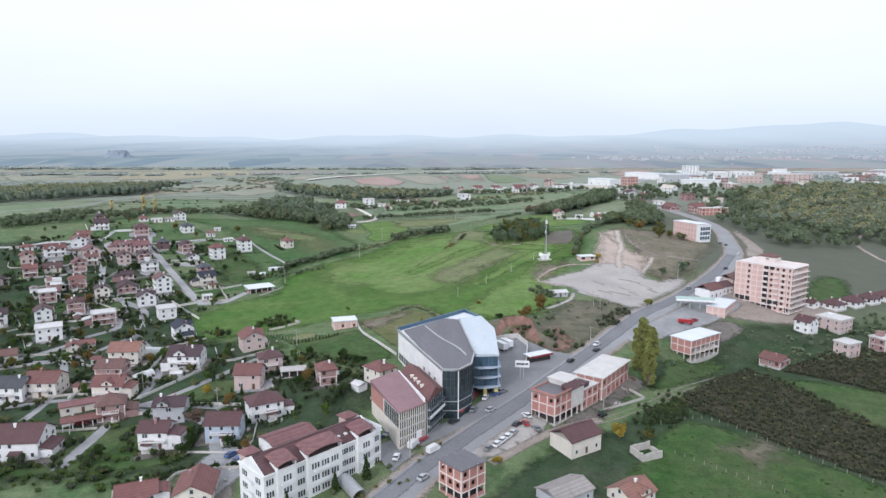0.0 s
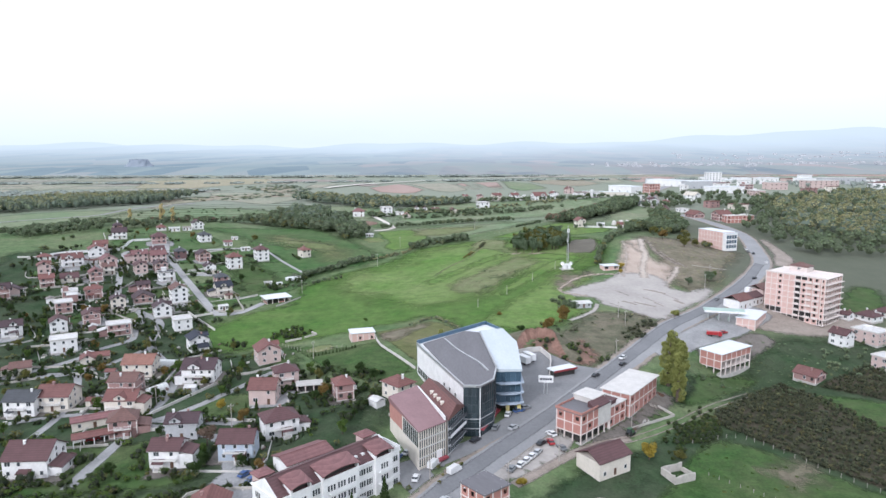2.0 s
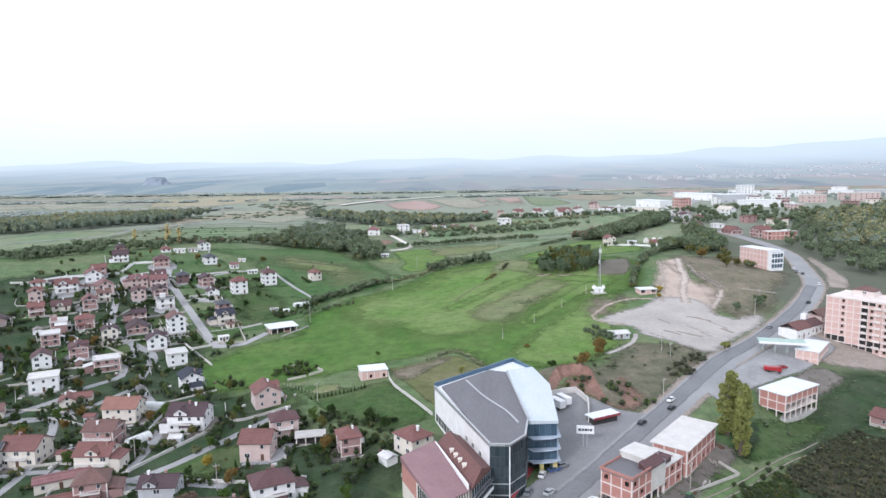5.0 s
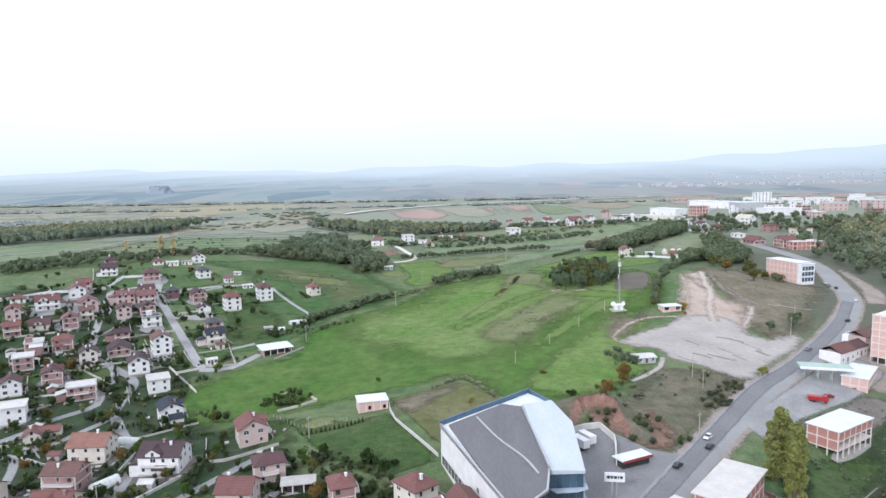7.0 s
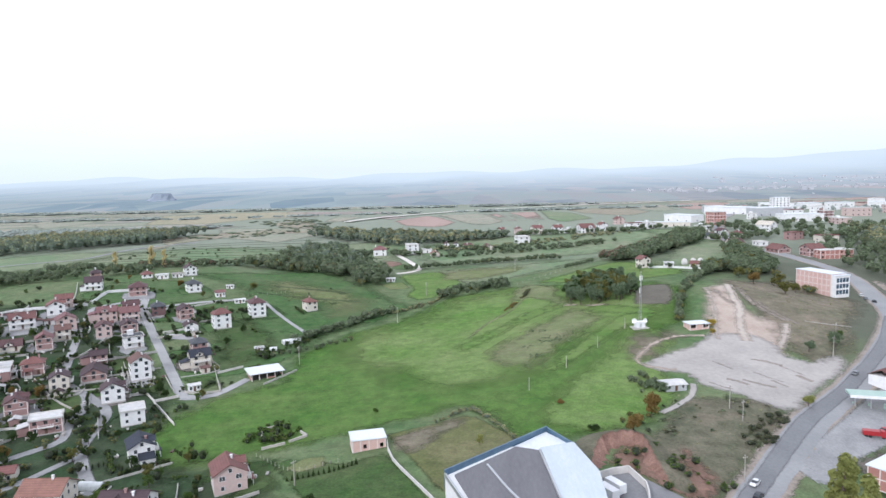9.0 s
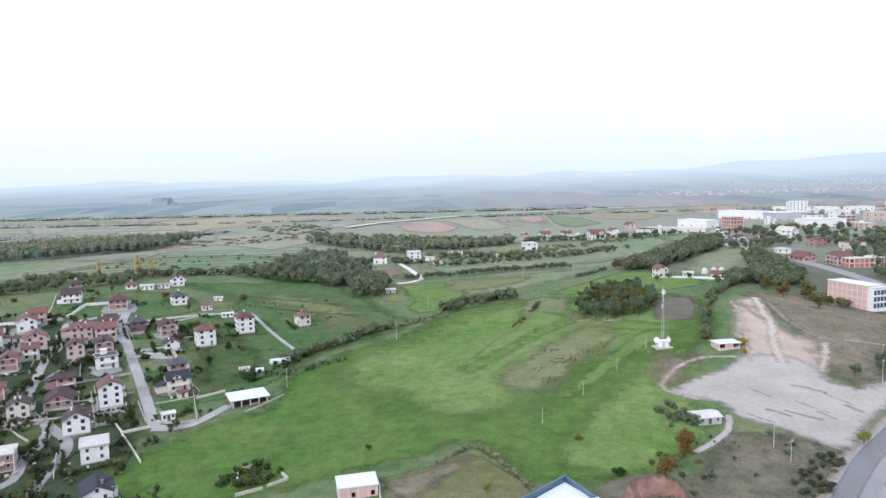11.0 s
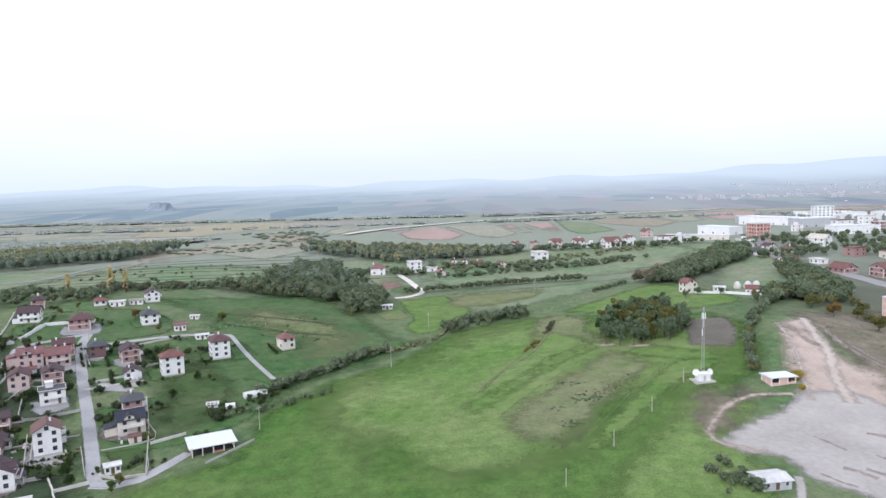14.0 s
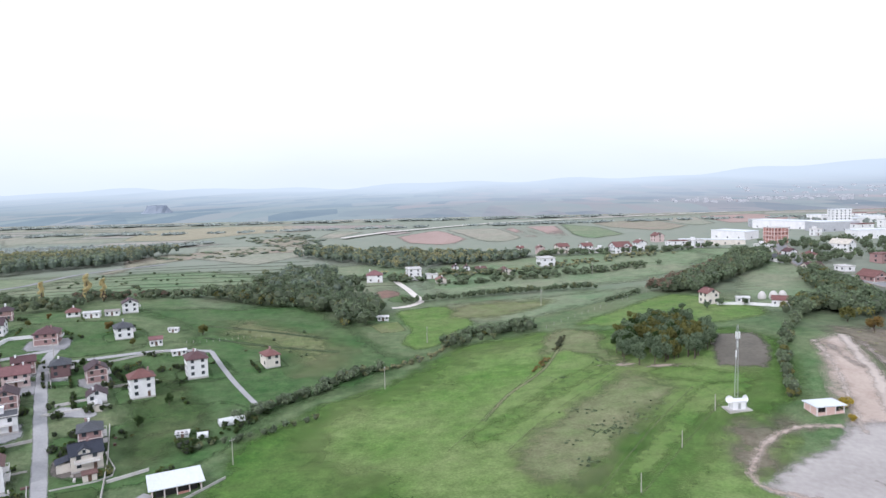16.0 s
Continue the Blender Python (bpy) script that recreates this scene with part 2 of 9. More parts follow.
DARK_CORE = mat("deep_crown_shade", (0.016, 0.022, 0.012), (0.034, 0.042, 0.024), 0.5, 0.95, 0.0)
HAZED_CORE = mat("hazed_crown_shade", (0.08, 0.11, 0.085), (0.13, 0.16, 0.12), 0.5, 0.95, 0.0)


def meadow(name, a, b, c, scale=0.02):
    """Grass in three tones with broad patches, streaks and tufts."""
    m = mat(name, a, b, 0.28, 0.95, 0.8, 5)
    n, l = m.node_tree.nodes, m.node_tree.links
    p = n["Principled BSDF"]
    src = p.inputs["Base Color"].links[0].from_socket
    tc = n.new("ShaderNodeTexCoord")
    patch_n, streak = n.new("ShaderNodeTexNoise"), n.new("ShaderNodeTexNoise")
    patch_n.inputs["Scale"].default_value, patch_n.inputs["Detail"].default_value = scale, 9
    patch_n.inputs["Roughness"].default_value = 0.66
    l.new(tc.outputs["Object"], patch_n.inputs["Vector"])
    mp = n.new("ShaderNodeMapping")
    mp.inputs["Rotation"].default_value, mp.inputs["Scale"].default_value = (0, 0, radians(-35)), (0.02, 0.16, 0.1)
    l.new(tc.outputs["Object"], mp.inputs[0])
    streak.inputs["Scale"].default_value, streak.inputs["Detail"].default_value = 1.1, 3
    l.new(mp.outputs[0], streak.inputs["Vector"])
    avg = n.new("ShaderNodeMix")
    avg.inputs[0].default_value = 0.18
    l.new(patch_n.outputs["Fac"], avg.inputs[2])
    l.new(streak.outputs["Fac"], avg.inputs[3])
    rr = n.new("ShaderNodeMapRange")
    rr.inputs["From Min"].default_value, rr.inputs["From Max"].default_value = 0.36, 0.66
    l.new(avg.outputs[0], rr.inputs["Value"])
    mx = n.new("ShaderNodeMix")
    mx.data_type = "RGBA"
    l.new(rr.outputs[0], mx.inputs[0])
    l.new(src, mx.inputs[6])
    mx.inputs[7].default_value = (*c, 1)
    # tufts of half a metre and worn spots of some metres
    tuft, spot, both, rr2, gain = (n.new(k) for k in ("ShaderNodeTexNoise", "ShaderNodeTexNoise", "ShaderNodeMix", "ShaderNodeMapRange", "ShaderNodeVectorMath"))
    for node, sc in ((tuft, 1.3), (spot, 0.19)):
        node.inputs["Scale"].default_value, node.inputs["Detail"].default_value, node.inputs["Roughness"].default_value = sc, 5, 0.7
        l.new(tc.outputs["Object"], node.inputs["Vector"])
    both.inputs[0].default_value = 0.5
    l.new(tuft.outputs["Fac"], both.inputs[2])
    l.new(spot.outputs["Fac"], both.inputs[3])
    rr2.inputs["From Min"].default_value, rr2.inputs["From Max"].default_value = 0.3, 0.7
    rr2.inputs["To Min"].default_value, rr2.inputs["To Max"].default_value = 0.5, 1.5
    l.new(both.outputs[0], rr2.inputs["Value"])
    gain.operation = "SCALE"
    l.new(mx.outputs[2], gain.inputs[0])
    l.new(rr2.outputs[0], gain.inputs["Scale"])
    l.new(gain.outputs[0], p.inputs["Base Color"])
    p.inputs["Specular IOR Level"].default_value = 0.15
    return m


GROUND = meadow("rough_grass", (0.058, 0.114, 0.042), (0.108, 0.17, 0.072), (0.152, 0.174, 0.095), 0.035)


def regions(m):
    """Drier brown land to the east of the road; the open farmland to the north is paled in place of haze."""
    n, l = m.node_tree.nodes, m.node_tree.links
    p = n["Principled BSDF"]
    tc, sp, noi = n.new("ShaderNodeTexCoord"), n.new("ShaderNodeSeparateXYZ"), n.new("ShaderNodeTexNoise")
    l.new(tc.outputs["Object"], sp.inputs[0])
    noi.inputs["Scale"].default_value, noi.inputs["Detail"].default_value = 0.022, 7
    l.new(tc.outputs["Object"], noi.inputs["Vector"])

    def step(axis, lo, hi, sway):
        add_, r = n.new("ShaderNodeMath"), n.new("ShaderNodeMapRange")
        add_.operation = "MULTIPLY_ADD"
        l.new(noi.outputs["Fac"], add_.inputs[0])
        add_.inputs[1].default_value = sway
        l.new(sp.outputs[axis], add_.inputs[2])
        r.inputs["From Min"].default_value, r.inputs["From Max"].default_value = lo + sway / 2, hi + sway / 2
        l.new(add_.outputs[0], r.inputs["Value"])
        return r.outputs[0]

    def times(a, b):
        t = n.new("ShaderNodeMath")
        t.operation = "MULTIPLY"
        l.new(a, t.inputs[0])
        l.new(b, t.inputs[1])
        return t.outputs[0]

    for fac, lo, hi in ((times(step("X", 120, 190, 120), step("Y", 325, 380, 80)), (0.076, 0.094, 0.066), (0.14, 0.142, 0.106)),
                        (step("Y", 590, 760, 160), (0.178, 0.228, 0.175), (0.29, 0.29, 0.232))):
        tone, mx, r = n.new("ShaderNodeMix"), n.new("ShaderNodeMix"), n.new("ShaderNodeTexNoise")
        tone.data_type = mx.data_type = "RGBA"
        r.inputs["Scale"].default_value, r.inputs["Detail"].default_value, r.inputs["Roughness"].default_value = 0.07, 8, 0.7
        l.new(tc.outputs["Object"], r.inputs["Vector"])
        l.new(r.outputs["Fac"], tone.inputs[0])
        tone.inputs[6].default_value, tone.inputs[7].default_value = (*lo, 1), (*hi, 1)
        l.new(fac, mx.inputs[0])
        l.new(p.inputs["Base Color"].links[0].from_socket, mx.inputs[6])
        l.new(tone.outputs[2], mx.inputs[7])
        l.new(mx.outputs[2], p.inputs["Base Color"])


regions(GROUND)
MEADOW = meadow("green_meadow", (0.032, 0.09, 0.015), (0.074, 0.158, 0.028), (0.108, 0.166, 0.048), 0.03)
MEADOW_THIN = meadow("thin_meadow", (0.064, 0.146, 0.027), (0.12, 0.208, 0.048), (0.172, 0.22, 0.084), 0.03)
PASTURE = meadow("pasture_grass", (0.03, 0.082, 0.023), (0.063, 0.134, 0.04), (0.114, 0.148, 0.072), 0.03)
ROAD_CONCRETE = mat("pale_road_concrete", (0.27, 0.27, 0.268), (0.385, 0.38, 0.375), 0.12, 0.9, 0.12, 10)
BRIGHT = meadow("fresh_green_grass", (0.06, 0.138, 0.026), (0.11, 0.198, 0.044), (0.15, 0.2, 0.07), 0.05)
OLIVE_GRASS = meadow("olive_meadow", (0.095, 0.142, 0.044), (0.155, 0.19, 0.078), (0.195, 0.188, 0.108), 0.05)
PLOT_GRASS = meadow("tawny_plot_grass", (0.075, 0.1, 0.034), (0.128, 0.142, 0.056), (0.165, 0.155, 0.082), 0.05)
THIN_HAY = meadow("thin_tawny_hay", (0.095, 0.145, 0.05), (0.15, 0.185, 0.08), (0.2, 0.195, 0.112), 0.05)
LAWN = meadow("garden_lawn", (0.026, 0.066, 0.017), (0.055, 0.112, 0.03), (0.085, 0.105, 0.048), 0.05)
GROUND_EDGE = meadow("rank_grass", (0.028, 0.055, 0.024), (0.06, 0.09, 0.04), (0.08, 0.1, 0.05), 0.08)
LOW_GRASS = meadow("valley_grass", (0.018, 0.04, 0.016), (0.038, 0.075, 0.031), (0.062, 0.076, 0.047), 0.06)
BANK = meadow("rough_bank_grass", (0.058, 0.074, 0.042), (0.115, 0.12, 0.078), (0.185, 0.158, 0.12), 0.06)
DRY = meadow("dry_grass", (0.092, 0.1, 0.064), (0.16, 0.15, 0.102), (0.22, 0.182, 0.14), 0.06)
# the next two are far grass, with some haze put into their colour
PALE_GREEN = meadow("hazed_meadow", (0.102, 0.18, 0.086), (0.16, 0.228, 0.122), (0.228, 0.236, 0.158), 0.02)
MUTED = meadow("hazed_grass", (0.2, 0.238, 0.172), (0.268, 0.285, 0.212), (0.32, 0.29, 0.235), 0.01)
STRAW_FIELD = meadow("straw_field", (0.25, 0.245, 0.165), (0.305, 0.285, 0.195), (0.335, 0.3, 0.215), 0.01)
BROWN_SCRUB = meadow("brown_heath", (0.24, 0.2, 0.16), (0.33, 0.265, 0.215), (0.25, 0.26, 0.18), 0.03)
PLOUGH = mat("ploughed_soil", (0.29, 0.2, 0.168), (0.37, 0.268, 0.23), 0.03, 0.95, 0.4, 10, stretch=(1, 0.3, 1))
BROWN_SOIL = mat("grey_brown_soil", (0.22, 0.19, 0.165), (0.31, 0.265, 0.235), 0.02, 0.95, 0.4, 10, stretch=(1, 0.3, 1))
DARK_PLOUGH = mat("dark_soil", (0.09, 0.083, 0.064), (0.15, 0.134, 0.106), 0.1, 0.95, 0.4, 8)
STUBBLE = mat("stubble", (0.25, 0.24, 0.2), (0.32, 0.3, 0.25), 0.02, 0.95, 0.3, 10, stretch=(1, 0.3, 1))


SOFT = {}


def soft(material, feather):
    """The same cover with an edge that thins out over some metres."""
    key = material.name, feather
    if key in SOFT:
        return SOFT[key]
    m = material.copy()
    SOFT[key] = m
    n, l = m.node_tree.nodes, m.node_tree.links
    at, tc, noi, add, rr, mix, clear_ = (n.new(k) for k in ("ShaderNodeAttribute", "ShaderNodeTexCoord", "ShaderNodeTexNoise", "ShaderNodeMath", "ShaderNodeMapRange", "ShaderNodeMixShader", "ShaderNodeBsdfTransparent"))
    at.attribute_name = "edge"
    noi.inputs["Scale"].default_value, noi.inputs["Detail"].default_value = 0.9 / feather, 6
    noi.inputs["Roughness"].default_value = 0.65
    l.new(tc.outputs["Object"], noi.inputs["Vector"])
    add.operation = "MULTIPLY_ADD"
    l.new(noi.outputs["Fac"], add.inputs[0])
    add.inputs[1].default_value = feather * 2.4
    l.new(at.outputs["Fac"], add.inputs[2])
    rr.interpolation_type = "SMOOTHSTEP"
    rr.inputs["From Min"].default_value, rr.inputs["From Max"].default_value = feather * 1.05, feather * 2.5
    l.new(add.outputs[0], rr.inputs["Value"])
    l.new(rr.outputs[0], mix.inputs[0])
    l.new(clear_.outputs[0], mix.inputs[1])
    l.new(n["Principled BSDF"].outputs[0], mix.inputs[2])
    l.new(mix.outputs[0], n["Material Output"].inputs[0])
    return m


# ---- builders ----
def mesh_of(bm, mats, name):
    me = bpy.data.meshes.new(name)
    bm.normal_update()
    bm.to_mesh(me)
    bm.free()
    for m in mats if isinstance(mats, (list, tuple)) else [mats]:
        me.materials.append(m)
    return me


def part(name, bm, mats, parent, label=""):
    ob = new(name, mesh_of(bm, mats, name))
    ob.parent = parent
    return tagged(ob, label)


def shared(name, me, parent, m):
    ob = new(name, me)
    ob.parent = parent
    ob.matrix_basis = m
    return ob


def thing(name, x, y, z, rot, label, category, group="", kind=""):
    ob = new(name)
    ob.empty_display_size = 1
    ob.matrix_basis = pose(x, y, z, 0, 0, rot)
    return tagged(ob, label, category, group, kind)


def box(bm, x0, x1, y0, y1, z0, z1, mi=0):
    v = [bm.verts.new(p) for p in ((x0, y0, z0), (x1, y0, z0), (x1, y1, z0), (x0, y1, z0), (x0, y0, z1), (x1, y0, z1), (x1, y1, z1), (x0, y1, z1))]
    for f in ((0, 3, 2, 1), (4, 5, 6, 7), (0, 1, 5, 4), (1, 2, 6, 5), (2, 3, 7, 6), (3, 0, 4, 7)):
        bm.faces.new([v[i] for i in f]).material_index = mi
    return v


def boxes(*rows):
    bm = bmesh.new()
    for r in rows:
        box(bm, *r)
    return bm


def prism(bm, pts, z0, z1, mi=0):
    """An upright solid on a plan polygon; heights may be one number or one a corner."""
    n = len(pts)
    lo = z0 if hasattr(z0, "__len__") else [z0] * n
    hi = z1 if hasattr(z1, "__len__") else [z1] * n
    a = [bm.verts.new((p[0], p[1], z)) for p, z in zip(pts, lo)]
    b = [bm.verts.new((p[0], p[1], z)) for p, z in zip(pts, hi)]
    bm.faces.new(a[::-1]).material_index = mi
    bm.faces.new(b).material_index = mi
    for i in range(n):
        j = (i + 1) % n
        bm.faces.new((a[i], a[j], b[j], b[i])).material_index = mi
    bmesh.ops.recalc_face_normals(bm, faces=bm.faces[:])


def tube(bm, p, q, r0, r1, sides=8, mi=0):
    p, q = Vector(p), Vector(q)
    turn = (q - p).to_track_quat("Z", "Y").to_matrix()
    rings = []
    for c, r in ((p, r0), (q, r1)):
        rings.append([bm.verts.new(c + turn @ Vector((r * math.cos(2 * math.pi * i / sides), r * math.sin(2 * math.pi * i / sides), 0))) for i in range(sides)])
    for i in range(sides):
        j = (i + 1) % sides
        bm.faces.new((rings[0][i], rings[0][j], rings[1][j], rings[1][i])).material_index = mi
    bm.faces.new(rings[0][::-1]).material_index = mi
    bm.faces.new(rings[1]).material_index = mi


def curve_through(pts, step=4.0, closed=False):
    """Points on a smooth line through the given ones."""
    p = np.array(pts, float)
    n = len(p)
    out = []
    for i in range(n if closed else n - 1):
        if closed:
            a, b, c, d = p[(i - 1) % n], p[i], p[(i + 1) % n], p[(i + 2) % n]
        else:
            b, c = p[i], p[i + 1]
            a, d = p[i - 1] if i else 2 * b - c, p[i + 2] if i + 2 < n else 2 * c - b
        k = max(1, int(np.linalg.norm(c - b) / step))
        for s in np.arange(k) / k:
            out.append(0.5 * (2 * b + (c - a) * s + (2 * a - 5 * b + 4 * c - d) * s**2 + (3 * b - a - 3 * c + d) * s**3))
    if not closed:
        out.append(p[-1])
    return np.array(out)


def patch(name, pts, material, lift, label, cell=5.0, smooth=True, rough=0.0, category="ground", feather=2.5):
    """A piece of ground cover that lies on the land."""
    q = curve_through(pts, 6.0, True) if smooth else np.array(pts, float)
    if rough:
        rng = np.random.RandomState(int(abs(q[:, 0].sum())) % 9999)
        q = q + rng.uniform(-rough, rough, q.shape)
    bm = bmesh.new()
    bm.faces.new([bm.verts.new((x, y, 0)) for x, y in q])
    (x0, y0), (x1, y1) = q.min(0), q.max(0)
    for axis, lo, hi in ((0, x0, x1), (1, y0, y1)):
        no = (1, 0, 0) if axis == 0 else (0, 1, 0)
        for c in np.arange(lo + cell, hi, cell):
            bmesh.ops.bisect_plane(bm, geom=bm.verts[:] + bm.edges[:] + bm.faces[:], plane_co=(c, 0, 0) if axis == 0 else (0, c, 0), plane_no=no)
    bmesh.ops.triangulate(bm, faces=[f for f in bm.faces if len(f.verts) > 4])
    bmesh.ops.recalc_face_normals(bm, faces=bm.faces[:])
    if sum(f.normal.z * f.calc_area() for f in bm.faces) < 0:
        bmesh.ops.reverse_faces(bm, faces=bm.faces[:])
    for v in bm.verts:
        v.co.z = gz(v.co.x, v.co.y) + lift
    me = mesh_of(bm, soft(material, feather) if feather else material, name)
    if feather:
        p = np.array([v.co[:2] for v in me.vertices])
        best = np.full(len(p), 1e9)
        for a, b in zip(q, np.roll(q, -1, 0)):
            t = np.clip(((p - a) @ (b - a)) / max((b - a) @ (b - a), 1e-9), 0, 1)
            best = np.minimum(best, np.linalg.norm(p - a - t[:, None] * (b - a), axis=1))
        me.attributes.new("edge", "FLOAT", "POINT").data.foreach_set("value", best)
    return tagged(new(name, me), label, category, "", "structure")


def ribbon(name, pts, width, material, lift, label, across=4, category="road", kind="structure", feather=0.0):
    """A road, path or track that lies on the land along a line."""
    q = curve_through(pts, 4.0)
    d = np.gradient(q, axis=0)
    d /= np.linalg.norm(d, axis=1)[:, None]
    side = np.stack([-d[:, 1], d[:, 0]], 1)
    rng = np.random.RandomState(int(abs(q[0].sum())) % 9999)
    bm = bmesh.new()
    grid = []
    for p, s in zip(q, side):
        row = []
        for u in np.linspace(-0.5, 0.5, across + 1):
            w = width * (1 + (rng.uniform(-0.05, 0.05) if abs(u) == 0.5 else 0))
            x, y = p + s * u * w
            row.append(bm.verts.new((x, y, gz(x, y) + lift)))
        grid.append(row)
    for a, b in zip(grid, grid[1:]):
        for i in range(across):
            bm.faces.new((a[i], a[i + 1], b[i + 1], b[i]))
    bmesh.ops.recalc_face_normals(bm, faces=bm.faces[:])
    if sum(f.normal.z for f in bm.faces) < 0:
        bmesh.ops.reverse_faces(bm, faces=bm.faces[:])
    me = mesh_of(bm, soft(material, feather) if feather else material, name)
    if feather:
        edge = np.tile((0.5 - np.abs(np.linspace(-0.5, 0.5, across + 1))) * width, len(q))
        me.attributes.new("edge", "FLOAT", "POINT").data.foreach_set("value", edge)
    return tagged(new(name, me), label, category, "", kind)


def low_wall(pts, height, thick, material, label, name="garden_wall", coping=None):
    """A boundary wall that steps along the land."""
    q = curve_through(pts, 5.0) if len(pts) > 2 else curve_through(pts, 5.0)
    bm = bmesh.new()
    for a, b in zip(q, q[1:]):
        d = (b - a) / np.linalg.norm(b - a)
        s = np.array((-d[1], d[0])) * thick / 2
        za, zb = gz(*a), gz(*b)
        corners = [a - s, b - s, b + s, a + s]
        prism(bm, corners, [za - 0.6, zb - 0.6, zb - 0.6, za - 0.6], [za + height, zb + height, zb + height, za + height])
    return tagged(new(name, mesh_of(bm, material, name)), label, "wall")


# ---- the land ----
def spread(lo, hi, far_lo, far_hi, step, grow=1.22):
    v = list(np.arange(lo, hi + step, step))
    s = step
    while v[-1] < far_hi:
        s *= grow
        v.append(min(v[-1] + s, far_hi))
    s = step
    while v[0] > far_lo:
        s *= grow
        v.insert(0, max(v[0] - s, far_lo))
    return np.array(v)


def sheet(xs, ys, zfun, name, material):
    gx, gy = np.meshgrid(xs, ys)
    z = zfun(gx, gy)
    verts = np.stack([gx, gy, z], -1).reshape(-1, 3)
    nx, ny = len(xs), len(ys)
    i = (np.arange(ny - 1)[:, None] * nx + np.arange(nx - 1)).ravel()
    me = bpy.data.meshes.new(name)
    me.from_pydata(verts.tolist(), [], np.stack([i, i + 1, i + nx + 1, i + nx], 1).tolist())
    me.materials.append(material)
    for poly in me.polygons:
        poly.use_smooth = True
    return new(name, me)


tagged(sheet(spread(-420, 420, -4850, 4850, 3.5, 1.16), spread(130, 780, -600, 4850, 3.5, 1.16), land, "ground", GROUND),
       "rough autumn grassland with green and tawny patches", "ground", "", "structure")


def far_height(x, y):
    base = land(x, y) + np.clip((y - 1450) / 25, -0.6, 8)
    s = np.clip((y - 2300) / 2400, 0, 1) ** 1.6
    roll = 8 * np.sin(x / 390 + y / 610) + 6 * np.sin(x / 170 - y / 300 + 1) + 5 * np.sin(x / 95 + 2)
    right = np.clip((x - 300) / 2600, 0, 1) ** 1.2
    return base + s * (50 + roll + 100 * right) + 0.25 * np.clip((y - 1700) / 900, 0, 1) * (roll - 4)


def far_material():
    """Far fields and woods with the haze put into a glowing colour: small plots, long hedge lines, browner towards the
    east.
    """
    m = bpy.data.materials.new("hazy_distance")
    m.use_nodes = True
    n, l = m.node_tree.nodes, m.node_tree.links
    n.remove(n["Principled BSDF"])
    tc, sp = n.new("ShaderNodeTexCoord"), n.new("ShaderNodeSeparateXYZ")
    l.new(tc.outputs["Object"], sp.inputs[0])

    def mapped(scale, turn):
        mp = n.new("ShaderNodeMapping")
        mp.inputs["Scale"].default_value, mp.inputs["Rotation"].default_value = scale, (0, 0, radians(turn))
        l.new(tc.outputs["Object"], mp.inputs[0])
        return mp.outputs[0]

    def blend(fac, a, b, rgb=True):
        mx = n.new("ShaderNodeMix")
        mx.data_type = "RGBA" if rgb else "FLOAT"
        for value, slot in ((fac, 0), (a, 6 if rgb else 2), (b, 7 if rgb else 3)):
            if hasattr(value, "is_linked"):
                l.new(value, mx.inputs[slot])
            else:
                mx.inputs[slot].default_value = (*value, 1) if hasattr(value, "__len__") else value
        return mx.outputs[2 if rgb else 0]

    def spread_of(socket, lo, hi, out_lo=0.0, out_hi=1.0):
        r = n.new("ShaderNodeMapRange")
        r.interpolation_type = "SMOOTHSTEP"
        for key, v in (("From Min", lo), ("From Max", hi), ("To Min", out_lo), ("To Max", out_hi)):
            r.inputs[key].default_value = v
        l.new(socket, r.inputs["Value"])
        return r.outputs[0]

    vor, noi, wood = n.new("ShaderNodeTexVoronoi"), n.new("ShaderNodeTexNoise"), n.new("ShaderNodeTexNoise")
    vor.inputs["Scale"].default_value = 1.0
    l.new(mapped((0.011, 0.0032, 0), 12), vor.inputs["Vector"])
    noi.inputs["Scale"].default_value, noi.inputs["Detail"].default_value, noi.inputs["Roughness"].default_value = 1.0, 9, 0.68
    l.new(mapped((0.004, 0.0022, 0), 0), noi.inputs["Vector"])
    wood.inputs["Scale"].default_value, wood.inputs["Detail"].default_value, wood.inputs["Roughness"].default_value = 1.0, 6, 0.6
    l.new(mapped((0.0042, 0.0046, 0), 20), wood.inputs["Vector"])
    grey = n.new("ShaderNodeSeparateColor")
    l.new(vor.outputs["Color"], grey.inputs[0])
    mixed = blend(0.55, grey.outputs[0], noi.outputs["Fac"], False)
    ramps = []
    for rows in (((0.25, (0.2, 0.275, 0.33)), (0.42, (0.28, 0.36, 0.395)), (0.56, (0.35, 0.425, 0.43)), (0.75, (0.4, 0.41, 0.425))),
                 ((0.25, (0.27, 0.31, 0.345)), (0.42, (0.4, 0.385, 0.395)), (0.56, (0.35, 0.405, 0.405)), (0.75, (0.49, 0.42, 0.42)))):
        ramp = n.new("ShaderNodeValToRGB")
        e = ramp.color_ramp.elements
        e[0].position, e[0].color = rows[0][0], (*rows[0][1], 1)
        e[1].position, e[1].color = rows[-1][0], (*rows[-1][1], 1)
        for pos, c in rows[1:-1]:
            e.new(pos).color = (*c, 1)
        l.new(mixed, ramp.inputs[0])
        ramps.append(ramp.outputs[0])
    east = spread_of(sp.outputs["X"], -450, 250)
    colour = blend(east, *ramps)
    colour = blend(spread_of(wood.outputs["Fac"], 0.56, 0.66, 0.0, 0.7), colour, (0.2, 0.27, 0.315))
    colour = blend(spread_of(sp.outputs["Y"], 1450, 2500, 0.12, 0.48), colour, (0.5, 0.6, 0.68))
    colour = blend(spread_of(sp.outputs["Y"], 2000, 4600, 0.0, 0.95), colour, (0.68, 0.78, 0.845))
